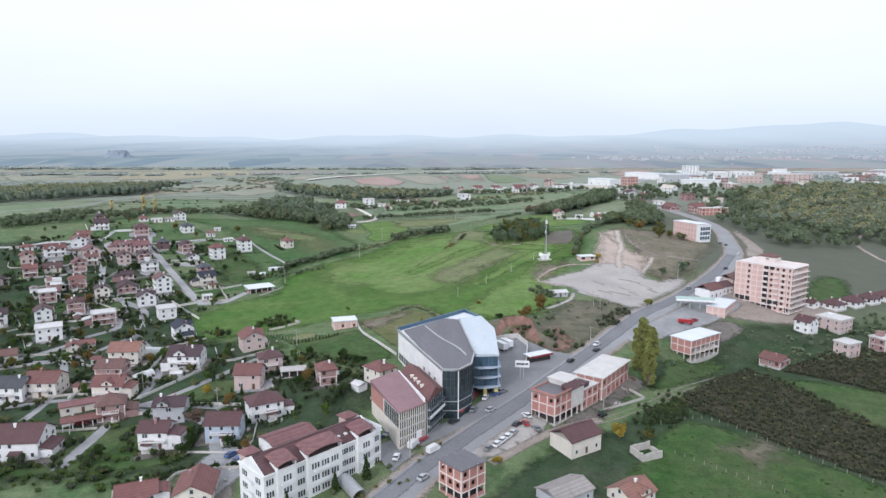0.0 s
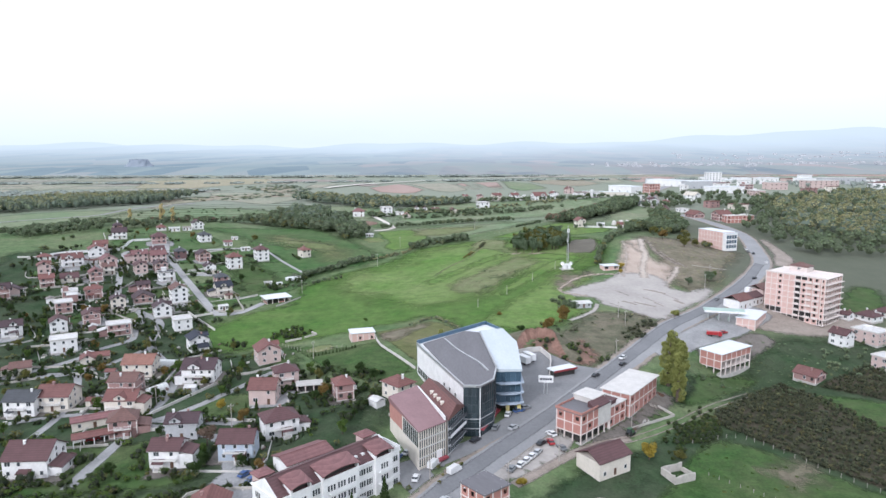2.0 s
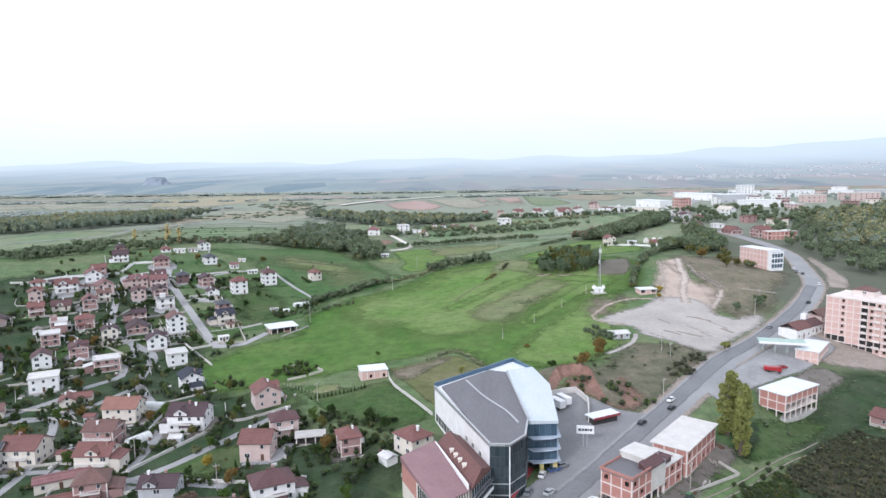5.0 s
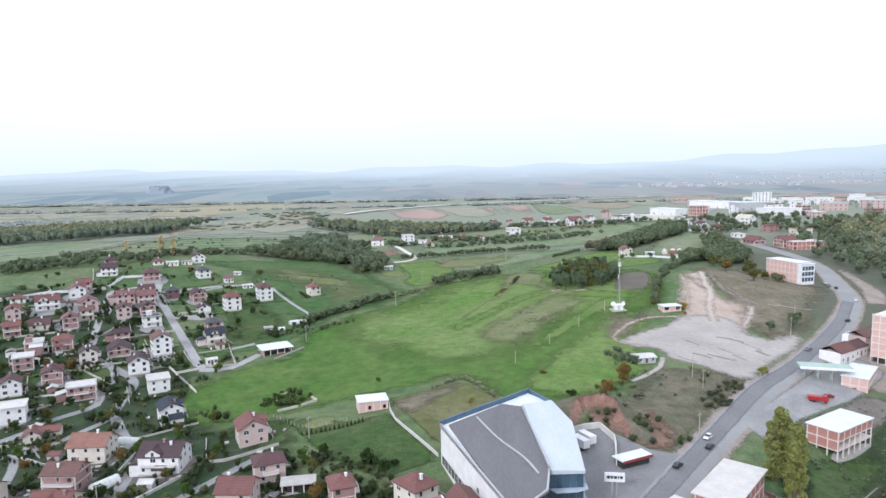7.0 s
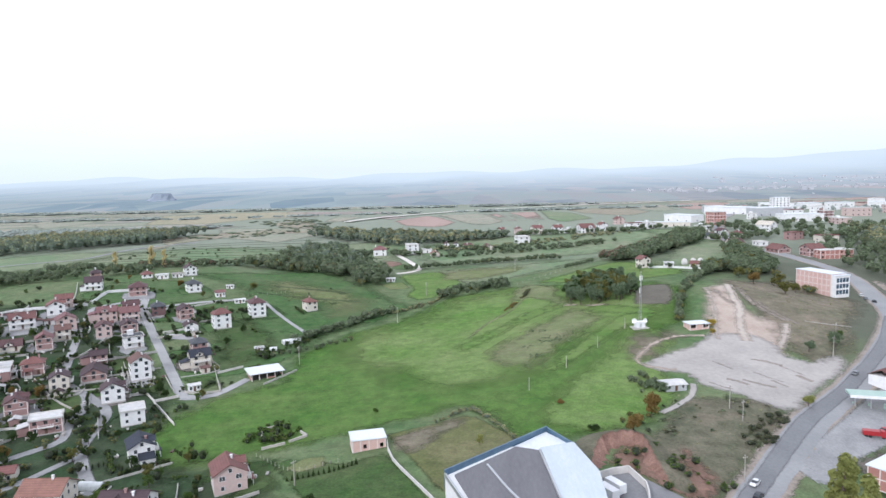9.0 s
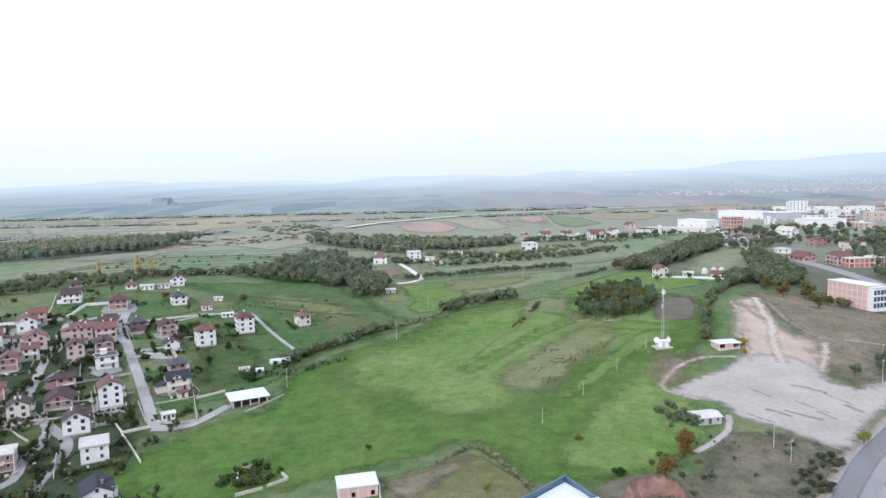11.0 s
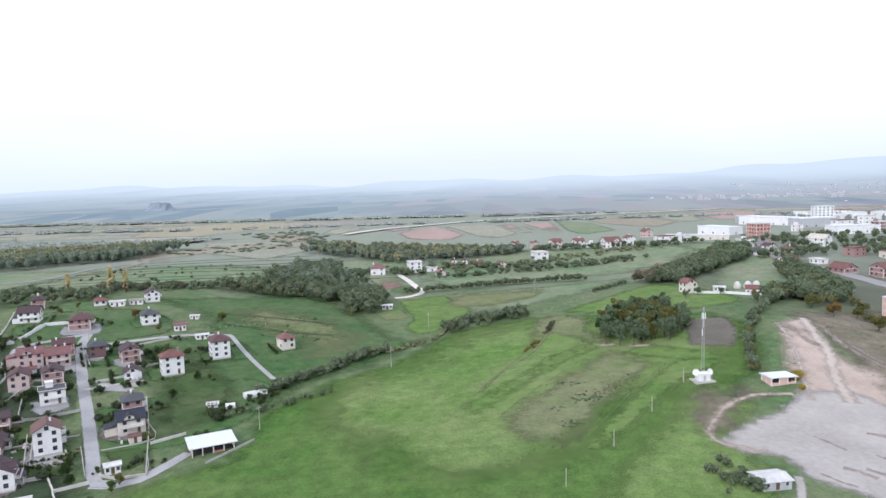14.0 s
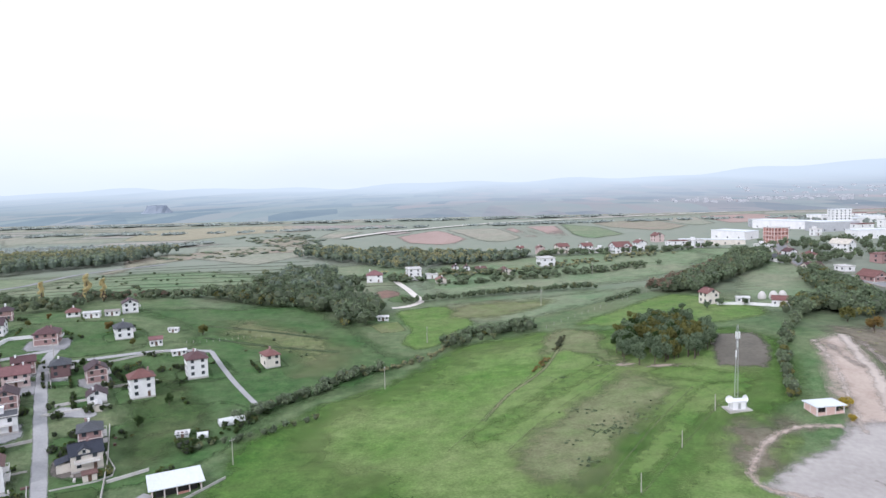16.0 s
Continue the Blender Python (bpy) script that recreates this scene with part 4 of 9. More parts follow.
for pts, w in (
    ([(-112, 381.5), (-119, 382), (-132, 402), (-148, 427), (-169, 459), (-188, 490), (-196, 510)], 5.0),
    ([(-120, 381), (-112, 381), (-107, 384), (-103, 392), (-99, 402)], 5.0),
    ([(-188, 490), (-170, 505), (-150, 518), (-129, 522)], 4.0),
    ([(-104, 205), (-102, 246), (-103, 278), (-113, 302), (-135, 335), (-143, 366), (-160, 382)], 4.6),
    ([(-102, 246), (-88, 257), (-66, 288)], 4.0),
    ([(-135, 228), (-136, 262), (-150, 298), (-164, 300)], 3.6),
    ([(-160, 250), (-130, 258), (-102, 250), (-66, 242)], 3.6),
    ([(-200, 296), (-164, 298), (-147, 306), (-134, 330)], 3.8),
    ([(-190, 296), (-172, 304), (-160, 319), (-157, 329), (-151, 336), (-147, 343), (-152, 357), (-153, 366), (-159, 380), (-172, 390)], 4.2),
    ([(-180, 398), (-185, 411), (-196, 437), (-209, 472), (-214, 486), (-204, 500), (-196, 510)], 4.2),
    ([(-30, 205), (-45, 204), (-58, 208), (-70, 232), (-102, 246)], 4.4),
):
    ribbon("village_road", pts, w, ROAD_CONCRETE if min(p[1] for p in pts) > 370 else PAVING, 0.16, "narrow grey concrete village street", feather=0.5)
ribbon("path", [(-129, 522), (-110, 494), (-88, 465)], 2.2, ROAD_CONCRETE, 0.2, "pale concrete path across the pasture", category="path")
ribbon("path", [(-57, 614), (-49, 618), (-43, 627), (-42, 637), (-48, 655), (-56, 678), (-62, 692), (-66, 704)], 4.5, CHALK, 0.2, "pale dirt lane to the hamlet", category="path")
ribbon("country_road", [(-153, 935), (-109, 1033), (-42, 1166), (30, 1240), (119, 1290), (262, 1362), (420, 1432)], 9, CHALK, 1.6, "pale straight country road across the plain")
ribbon("country_road", [(-420, 610), (-348, 640), (-319, 658), (-309, 719), (-268, 770)], 5, PAVING, 0.4, "grey country lane beside the wood")
for s in (-0.9, 0.9):
    ribbon("wheel_rut", [(22 + s, 207 - s), (45 + s, 228 - s), (63 + s, 237 - s), (74 + s, 244 - s), (86 + s, 253 - s), (94 + s, 260 - s), (105 + s, 269 - s), (115 + s, 277 - s), (128 + s, 292 - s)], 0.8, DIRT, 0.17, "pale wheel rut of the farm track", feather=0.3)
ribbon("farm_track", [(22, 207), (45, 228), (63, 238)], 4.5, DIRT, 0.14, "dusty farm track", feather=0.9)
patch("yard_ground", [(53, 226), (62, 236), (76, 251), (90, 270), (84, 280), (70, 258), (56, 243), (46, 233)], YARD_DIRT, 0.12, "cluttered bare yard behind the brick buildings", feather=2)
patch("roadside_ground", [(84, 258), (88, 276), (96, 292), (108, 302), (104, 286), (94, 268), (88, 260)], LOW_GRASS, 0.115, "dark rank grass under the poplars", feather=3)
patch("meadow", [(86, 262), (100, 292), (118, 306), (142, 314), (134, 302), (114, 279), (96, 265)], LAWN, 0.105, "dark green rough grass above the farm track", feather=3)
patch("lawn", [(67, 244), (80, 261), (84, 256)], LAWN, 0.14, "small walled dark green lawn", smooth=False, feather=0.8)
patch("rough_bank", [(58, 284), (76, 303), (94, 325), (112, 345), (96, 356), (74, 358), (62, 340), (52, 322)], BANK, 0.115, "tawny rough bank above the road", feather=6)


# ---- windows, doors ----
def window_mesh(w, h, lights=1, f=0.09):
    """A window frame in one piece, with a sill, round one or more openings; and the pane that sits in it."""
    xs = [-w / 2]
    for i in range(lights):
        a, b = -w / 2 + w * i / lights, -w / 2 + w * (i + 1) / lights
        xs += [a + f * (1 if i == 0 else 0.5), b - f * (1 if i == lights - 1 else 0.5)]
    xs.append(w / 2)
    zs = [0, f, h - f, h]
    bm = bmesh.new()
    grid = {(i, k, y): bm.verts.new((x, y, z)) for i, x in enumerate(xs) for k, z in enumerate(zs) for y in (-0.08, 0.02)}
    hole = {(1 + 2 * i, 1) for i in range(lights)}
    n, m = len(xs) - 1, 3
    full = lambda i, k: 0 <= i < n and 0 <= k < m and (i, k) not in hole
    for i in range(n):
        for k in range(m):
            if not full(i, k):
                continue
            bm.faces.new([grid[i, k, -0.08], grid[i + 1, k, -0.08], grid[i + 1, k + 1, -0.08], grid[i, k + 1, -0.08]])
            for di, dk, a, b in ((-1, 0, (i, k), (i, k + 1)), (1, 0, (i + 1, k + 1), (i + 1, k)), (0, -1, (i + 1, k), (i, k)), (0, 1, (i, k + 1), (i + 1, k + 1))):
                if not full(i + di, k + dk):
                    bm.faces.new([grid[(*a, -0.08)], grid[(*b, -0.08)], grid[(*b, 0.02)], grid[(*a, 0.02)]])
    bmesh.ops.recalc_face_normals(bm, faces=bm.faces[:])
    pane = boxes((-w / 2 + 0.05, w / 2 - 0.05, -0.03, 0.01, 0.05, h - 0.05))
    return mesh_of(bm, WINDOW_FRAME, "window"), mesh_of(pane, GLASS, "pane")


WIN = {"wide": window_mesh(1.7, 1.45, 2), "small": window_mesh(1.1, 1.35, 1), "tall": window_mesh(1.3, 1.9, 2)}


def window(kind, parent, m, deep=True):
    """A framed window with its pane, or a dark panel in place of the bare opening of an unfinished wall."""
    if kind == "hole":
        return shared("window_opening", HOLE, parent, m)
    if parent.get("far"):
        return shared("window", FAR_WIN, parent, m)
    ob = shared("window", WIN[kind][0], parent, m)
    shared("pane", WIN[kind][1], ob if deep else parent, Matrix.Identity(4) if deep else m)
    return ob


bm = boxes((-0.5, 0.5, -0.06, 0.04, 0, 2.1, 0))
bmesh.ops.bevel(bm, geom=bm.edges[:], offset=0.015, segments=1, affect="EDGES")
DOOR = mesh_of(bm, DOOR_WOOD, "door")
bm = boxes((-0.6, 0.6, -0.02, 0.01, 0, 1.3, 0))
HOLE = mesh_of(bm, SHADE_FILL, "opening")
FAR_WIN = mesh_of(boxes((-0.65, 0.65, -0.05, 0.02, 0, 1.4)), GLASS, "window")
PLANS, YARDS = [], []


def side_pose(side, u, w, d, z, out=0.0):
    """A place on one of four walls of a plan w by d: u along it from its middle."""
    if side == 0:
        return pose(u, -d / 2 - out, z)
    if side == 1:
        return pose(w / 2 + out, u, z, 0, 0, 90)
    if side == 2:
        return pose(-u, d / 2 + out, z, 0, 0, 180)
    return pose(-w / 2 - out, -u, z, 0, 0, -90)


def roof_mesh(kind, w, d, rise, over, thick=0.22):
    bm = bmesh.new()
    a, b = w / 2 + over, d / 2 + over
    drop = -over * rise / (d / 2)
    if kind == "gable":
        for s in (-1, 1):
            lo = [(-a, s * b, drop), (a, s * b, drop), (a, 0, rise), (-a, 0, rise)]
            vs = [bm.verts.new(p) for p in lo] + [bm.verts.new((x, y, z + thick)) for x, y, z in lo]
            for f in ((0, 1, 2, 3), (4, 5, 6, 7), (0, 1, 5, 4), (1, 2, 6, 5), (2, 3, 7, 6), (3, 0, 4, 7)):
                bm.faces.new([vs[i] for i in f])
        box(bm, -a, a, -0.12, 0.12, rise + thick - 0.05, rise + thick + 0.09)
    else:
        r = max(0.2, a - b)
        for dz, flip in ((0, True), (thick, False)):
            c = [bm.verts.new(p) for p in ((-a, -b, drop + dz), (a, -b, drop + dz), (a, b, drop + dz), (-a, b, drop + dz), (-r, 0, rise + dz), (r, 0, rise + dz))]
            for f in ((0, 1, 5, 4), (1, 2, 5), (2, 3, 4, 5), (3, 0, 4)):
                bm.faces.new([c[i] for i in (f[::-1] if flip else f)])
            if dz == 0:
                low = c
        for i in range(4):
            j = (i + 1) % 4
            bm.faces.new((low[i], low[j], c[j], c[i]))
        box(bm, -r, r, -0.12, 0.12, rise + thick - 0.05, rise + thick + 0.08)
    bmesh.ops.recalc_face_normals(bm, faces=bm.faces[:])
    return bm


WORDS = dict(white="white plastered", cream="cream plastered", pink="pale pink plastered", grey="grey plastered", blue="pale blue plastered",
             brick="bare red brick", darkbrick="dark brick")
ROOFW = dict(maroon="maroon tile", red="red tile", pinkred="faded pink-red tile", orange="orange tile", brown="brown tile", plum="dark plum tile",
             slate="dark grey tile", navy="blue-black tile", brick_red="brick-red tile", conc="pale concrete", cream="cream tile")
COUNT = ("single-storey", "two-storey", "three-storey", "four-storey")


def rail(w, d, parent, z, label="white balcony railing"):
    bm = bmesh.new()
    for (x0, y0), (x1, y1) in (((-w / 2, 0), (-w / 2, -d)), ((-w / 2, -d), (w / 2, -d)), ((w / 2, -d), (w / 2, 0))):
        n = max(2, int(math.hypot(x1 - x0, y1 - y0) / 0.45))
        for i in range(n + 1):
            x, y = x0 + (x1 - x0) * i / n, y0 + (y1 - y0) * i / n
            box(bm, x - 0.03, x + 0.03, y - 0.03, y + 0.03, z, z + 0.95)
        box(bm, min(x0, x1) - 0.04, max(x0, x1) + 0.04, min(y0, y1) - 0.04, max(y0, y1) + 0.04, z + 0.92, z + 1.0)
    return part("railing", bm, WHITE_PAINT, parent, label)


def house(x, y, rot, size, floors, roof, wall, tile, turn=None, group="village houses", ratio=None, balcony=None):
    rng = random.Random(int(x * 31 + y * 17))
    ratio = ratio or rng.uniform(1.05, 1.3)
    size *= 1.04 if y < 330 or x > 0 else 0.95
    w, d = size * math.sqrt(ratio), size / math.sqrt(ratio)
    turn = rng.random() < 0.5 if turn is None else turn
    rot = rot + (90 if turn else 0) + rng.uniform(-3, 3)
    z = gz(x, y) - 0.15
    PLANS.append((x, y, 0.72 * size))
    story = 2.85 if y < 330 or x > 0 else 2.6
    h = floors * story + 0.35
    label = f"{WORDS[wall]} {COUNT[floors - 1]} house with {'a flat' if roof == 'flat' else 'a'} {ROOFW[tile]} {'roof' if roof == 'flat' else roof + ' roof'}"
    top = thing("house", x, y, z, rot, label, "house", group)
    if y > 375:
        top["far"] = 1
    # walls
    bm = boxes((-w / 2, w / 2, -d / 2, d / 2, -2.5, h))
    rise = d / 2 * rng.uniform(0.5, 0.64)
    if roof == "gable":
        for s in (-1, 1):
            a = [bm.verts.new(p) for p in ((s * w / 2, -d / 2, h), (s * w / 2, d / 2, h), (s * w / 2, 0, h + rise))]
            b = [bm.verts.new((v.co.x - s * 0.25, v.co.y, v.co.z)) for v in a]
            bm.faces.new(a), bm.faces.new(b[::-1])
            for i in range(3):
                bm.faces.new((a[i], b[i], b[(i + 1) % 3], a[(i + 1) % 3]))
        bmesh.ops.recalc_face_normals(bm, faces=bm.faces[:])
    part("wall", bm, WALLS[wall], top)
    part("plinth", boxes((-w / 2 - 0.04, w / 2 + 0.04, -d / 2 - 0.04, d / 2 + 0.04, -2.5, 0.35)), CONCRETE, top)
    if wall == "brick":
        for k in range(floors + 1):
            zz = 0.35 + k * story
            part("ring_beam", boxes((-w / 2 - 0.03, w / 2 + 0.03, -d / 2 - 0.03, d / 2 + 0.03, zz - 0.18, zz + 0.06)), PINK_CONCRETE, top)
        for sx in (-1, 1):
            for sy in (-1, 1):
                cx, cy = sx * (w / 2 - 0.13), sy * (d / 2 - 0.13)
                part("column", boxes((cx - 0.165, cx + 0.165, cy - 0.165, cy + 0.165, 0, h)), PINK_CONCRETE, top)
    # roof
    if roof == "flat":
        part("roof", boxes((-w / 2 - 0.4, w / 2 + 0.4, -d / 2 - 0.4, d / 2 + 0.4, h, h + 0.25)), TILES[tile], top)
        bm = boxes((-w / 2 - 0.4, w / 2 + 0.4, -d / 2 - 0.4, -d / 2 - 0.22, h + 0.25, h + 0.6), (-w / 2 - 0.4, w / 2 + 0.4, d / 2 + 0.22, d / 2 + 0.4, h + 0.25, h + 0.6),
                   (-w / 2 - 0.4, -w / 2 - 0.22, -d / 2 - 0.22, d / 2 + 0.22, h + 0.25, h + 0.6), (w / 2 + 0.22, w / 2 + 0.4, -d / 2 - 0.22, d / 2 + 0.22, h + 0.25, h + 0.6))
        part("parapet", bm, PALE_CONCRETE, top)
        if rng.random() < 0.5:
            px = rng.uniform(-w / 4, w / 4)
            part("stair_box", boxes((px - 1.3, px + 1.3, d / 2 - 3.2, d / 2 - 0.5, h + 0.25, h + 2.3), (px - 1.5, px + 1.5, d / 2 - 3.4, d / 2 - 0.3, h + 2.3, h + 2.45)), WALLS["white" if wall != "brick" else "brick"], top)
    else:
        ob = part("roof", roof_mesh(roof, w, d, rise, 0.55), TILES[tile], top)
        ob.location.z = h - 0.02
        for k in range(rng.choice((1, 1, 2))):
            px, py = rng.uniform(-w / 3, w / 3), rng.uniform(-d / 5, d / 5)
            zz = h + rise * (1 - abs(py) / (d / 2))
            part("chimney", boxes((px - 0.3, px + 0.3, py - 0.3, py + 0.3, zz - 0.5, zz + 1.1), (px - 0.4, px + 0.4, py - 0.4, py + 0.4, zz + 1.1, zz + 1.22)), WALLS[rng.choice(("white", "brick"))], top)
        if roof == "gable" and size > 7.5 and rng.random() < 0.5:
            # cross gable over the front
            gw = w * 0.36
            px = rng.uniform(-w / 5, w / 5)
            grise = gw / 2 * 0.62
            bm = boxes((px - gw / 2, px + gw / 2, -d / 2 - 0.3, -d / 4, h, h + 0.9))
            a = [bm.verts.new(p) for p in ((px - gw / 2, -d / 2 - 0.3, h + 0.9), (px + gw / 2, -d / 2 - 0.3, h + 0.9), (px, -d / 2 - 0.3, h + 0.9 + grise))]
            b = [bm.verts.new((v.co.x, 0, v.co.z)) for v in a]
            bm.faces.new(a), bm.faces.new(b[::-1])
            for i in range(3):
                bm.faces.new((a[i], b[i], b[(i + 1) % 3], a[(i + 1) % 3]))
            bmesh.ops.recalc_face_normals(bm, faces=bm.faces[:])
            dorm = part("dormer", bm, WALLS[wall], top)
            bm = roof_mesh("gable", d / 2 + 0.5, gw, grise, 0.3, 0.18)
            bmesh.ops.transform(bm, matrix=pose(px, -d / 4 - 0.1, h + 0.9, 0, 0, 90), verts=bm.verts[:])
            part("dormer_roof", bm, TILES[tile], dorm)
            window("small", dorm, pose(px, -d / 2 - 0.3, h + 0.1), False)
    if y < 560 and x < 60 and rng.random() < 0.34:
        # low wing on one side
        aw, ad, ah = rng.uniform(2.6, 4.2), d * rng.uniform(0.55, 0.85), story * rng.choice((1, 1, floors - 0.4 if floors > 1 else 0.8)) + 0.2
        s = rng.choice((-1, 1))
        x0, x1 = sorted((s * w / 2, s * (w / 2 + aw)))
        y0 = -d / 2 + rng.uniform(0, d - ad)
        wing = part("wing", boxes((x0, x1, y0, y0 + ad, -2.5, ah)), WALLS[wall], top)
        bm = bmesh.new()
        hi, lo = ah + 1.1, ah + 0.1
        prism(bm, [(x0 - 0.3 * (s < 0), y0 - 0.35), (x1 + 0.3 * (s > 0), y0 - 0.35), (x1 + 0.3 * (s > 0), y0 + ad + 0.35), (x0 - 0.3 * (s < 0), y0 + ad + 0.35)],
              [lo - 0.15 if (s > 0) == (k in (1, 2)) else hi - 0.15 for k in range(4)], [lo + 0.05 if (s > 0) == (k in (1, 2)) else hi + 0.05 for k in range(4)])
        part("wing_roof", bm, TILES[tile], wing)
        window("small", top, side_pose(1 if s > 0 else 3, 0, w + 2 * aw, d, 1.3))
    # windows
    bal = rng.random() < 0.6 if balcony is None else balcony
    bal = bal and floors > 1
    for side in range(4):
        length = w if side % 2 == 0 else d
        n = max(1, int(length / (3.1 if y < 640 else 4.2)))
        for k in range(floors):
            for i in range(n):
                u = (i + 0.5) / n * length - length / 2
                if side == 0 and k == 0 and i == n // 2:
                    shared("door", DOOR, top, side_pose(0, u, w, d, 0.36))
                    continue
                if rng.random() < 0.1:
                    continue
                kind = ("hole" if rng.random() < 0.45 else "small") if wall in ("brick", "darkbrick") else rng.choice(("small", "small", "wide"))
                window(kind, top, side_pose(side, u, w, d, 0.35 + k * story + 0.95))
    if roof == "gable":
        for side in (1, 3):
            window("small", top, side_pose(side, 0, w, d, h + 0.15))
    if bal:
        for k in range(1, floors):
            bw = w * rng.uniform(0.45, 0.9)
            b = part("balcony", boxes((-bw / 2, bw / 2, -1.4, 0.05, -0.18, 0)), PALE_CONCRETE, top)
            b.matrix_basis = side_pose(0, 0, w, d, 0.35 + k * story)
            rail(bw - 0.1, 1.35, b, 0)
    if y < 400 and x < 0 and rng.random() < 0.55:
        pw, px = rng.uniform(2.4, 3.6), rng.uniform(-w / 4, w / 4)
        porch = part("porch", boxes((px - pw / 2, px + pw / 2, -d / 2 - 2.0, -d / 2, -2.0, 0.4)), PALE_CONCRETE, top, "pale concrete porch")
        bm = bmesh.new()
        prism(bm, [(px - pw / 2 - 0.3, -d / 2 - 2.3), (px + pw / 2 + 0.3, -d / 2 - 2.3), (px + pw / 2 + 0.3, -d / 2), (px - pw / 2 - 0.3, -d / 2)], [2.55, 2.55, 3.15, 3.15], [2.7, 2.7, 3.3, 3.3])
        part("porch_roof", bm, TILES[tile], porch)
        for s in (-1, 1):
            cx = px + s * (pw / 2 - 0.15)
            part("porch_post", boxes((cx - 0.12, cx + 0.12, -d / 2 - 1.9, -d / 2 - 1.66, 0.4, 2.6)), WHITE_PAINT, porch)
    if roof != "flat" and y < 400 and x < 0:
        # pale fascia boards under the eaves
        for s in (-1, 1):
            part("fascia", boxes((-w / 2 - 0.5, w / 2 + 0.5, s * (d / 2 + 0.46) - 0.04, s * (d / 2 + 0.46) + 0.04, h - 0.42, h - 0.2)), WHITE_PAINT, top, "white fascia board")
    if y < 560 and x < 60:
        YARDS.append((x, y, rot, size))
    return top


# ---- village ----
house(-120, 218, 2, 11.7, 2, "gable", "white", "maroon", turn=False)
house(-80, 218, 2, 7.8, 2, "gable", "white", "maroon", turn=False)
house(-82, 236, 2, 8.2, 2, "gable", "grey", "plum", turn=False)
house(-60, 221, 2, 8.7, 2, "gable", "blue", "maroon", turn=False)
house(-51, 235, 28, 9.2, 2, "hip", "white", "maroon")
house(-104, 241, 20, 8.0, 2, "hip", "brick", "brown")
house(-112, 259, 2, 9.2, 2, "gable", "cream", "red", turn=False)
house(-140, 267, 2, 10.5, 2, "gable", "cream", "brick_red", turn=False)
house(-150, 263, 2, 9.4, 2, "gable", "white", "slate", turn=False)
house(-123, 298, 2, 10.3, 2, "gable", "cream", "orange", turn=False)
house(-120, 278, 2, 9.1, 2, "gable", "brick", "brown", turn=False)
house(-94, 287, 2, 10.9, 2, "gable", "white", "plum", turn=False)
house(-110, 327, 30, 8.4, 2, "gable", "white", "navy", turn=True)
house(-72, 303, 24, 9.1, 2, "gable", "pink", "red")
house(-58, 275, 22, 7.6, 2, "hip", "pink", "maroon")
house(-62, 260, 2, 8.5, 2, "gable", "pink", "brick_red", turn=False)
house(-34, 260, 20, 6.6, 2, "hip", "brick", "red")
house(-14, 259, 40, 8.1, 2, "hip", "cream", "red")
house(-74, 188, 22, 8.3, 1, "gable", "white", "red")
house(-59, 190, 10, 10.3, 1, "gable", "cream", "red")
house(-172, 329, 30, 9.6, 2, "flat", "white", "conc")
house(-187, 352, 30, 8.5, 2, "gable", "white", "maroon")
house(-177, 534, 33, 9.2, 2, "hip", "white", "slate")
house(-176, 483, 30, 8.2, 2, "hip", "darkbrick", "slate")
house(-160, 481, 33, 8.7, 2, "gable", "brick", "plum")
house(-150, 464, 33, 7.6, 1, "gable", "white", "plum", turn=True)
house(-136, 471, 35, 8.6, 3, "hip", "white", "red")
house(-124, 494, 33, 9.6, 3, "hip", "white", "maroon")
house(-97, 509, 33, 7.6, 2, "hip", "cream", "red")
house(-127, 418, 33, 8.6, 2, "gable", "cream", "navy", turn=False)
house(-131, 427.5, 33, 8.0, 3, "hip", "brick", "slate")
house(-191, 482, 33, 7.6, 2, "gable", "brick", "maroon")
house(-171, 412, 30, 6.6, 2, "gable", "brick", "plum")
house(-197, 468, 33, 9.4, 2, "gable", "pink", "pinkred", turn=False)
house(-186, 470, 33, 9.0, 2, "gable", "pink", "pinkred", turn=False)
house(-187, 446, 33, 8.6, 2, "gable", "pink", "maroon", turn=True)
house(-177, 452, 33, 8.8, 2, "gable", "brick", "plum")
house(-167, 436, 33, 8.7, 2, "flat", "white", "slate")
house(-147, 402, 33, 9.2, 3, "gable", "white", "brown", turn=True)
house(-228, 473, 33, 9.7, 2, "gable", "white", "red")
house(-210, 452, 33, 10.1, 2, "gable", "pink", "pinkred")
house(-231, 449, 33, 10.9, 2, "gable", "white", "brick_red")
house(-205, 426, 33, 8.0, 2, "gable", "brick", "pinkred")
house(-218, 421, 33, 9.4, 1, "gable", "cream", "maroon")
house(-193, 399, 30, 8.3, 2, "hip", "brick", "red")
house(-174, 387, 30, 8.2, 2, "gable", "cream", "plum", turn=True)
house(-166, 399, 30, 11.7, 1, "gable", "brick", "plum")
house(-203, 393, 30, 8.8, 2, "flat", "brick", "conc")
house(-198, 377, 30, 9.2, 2, "flat", "brick", "conc")
house(-177, 364, 30, 9.2, 2, "gable", "brick", "maroon", turn=True)
house(-157, 351, 30, 9.7, 2, "flat", "brick", "conc")
house(-147, 379, 28, 9.4, 2, "gable", "white", "plum", turn=True)
house(-129, 359, 28, 9.2, 2, "flat", "white", "conc")
house(-153, 313, 25, 5.8, 1, "gable", "cream", "red")
house(-225, 410, 30, 7.0, 2, "gable", "brick", "red")
house(-239, 432, 30, 7.9, 2, "gable", "pink", "red")
house(-203, 438, 30, 6.6, 2, "gable", "cream", "brown")
house(-253, 457, 33, 7.0, 1, "hip", "white", "red")
house(-237, 396, 30, 9.1, 1, "gable", "pink", "plum")
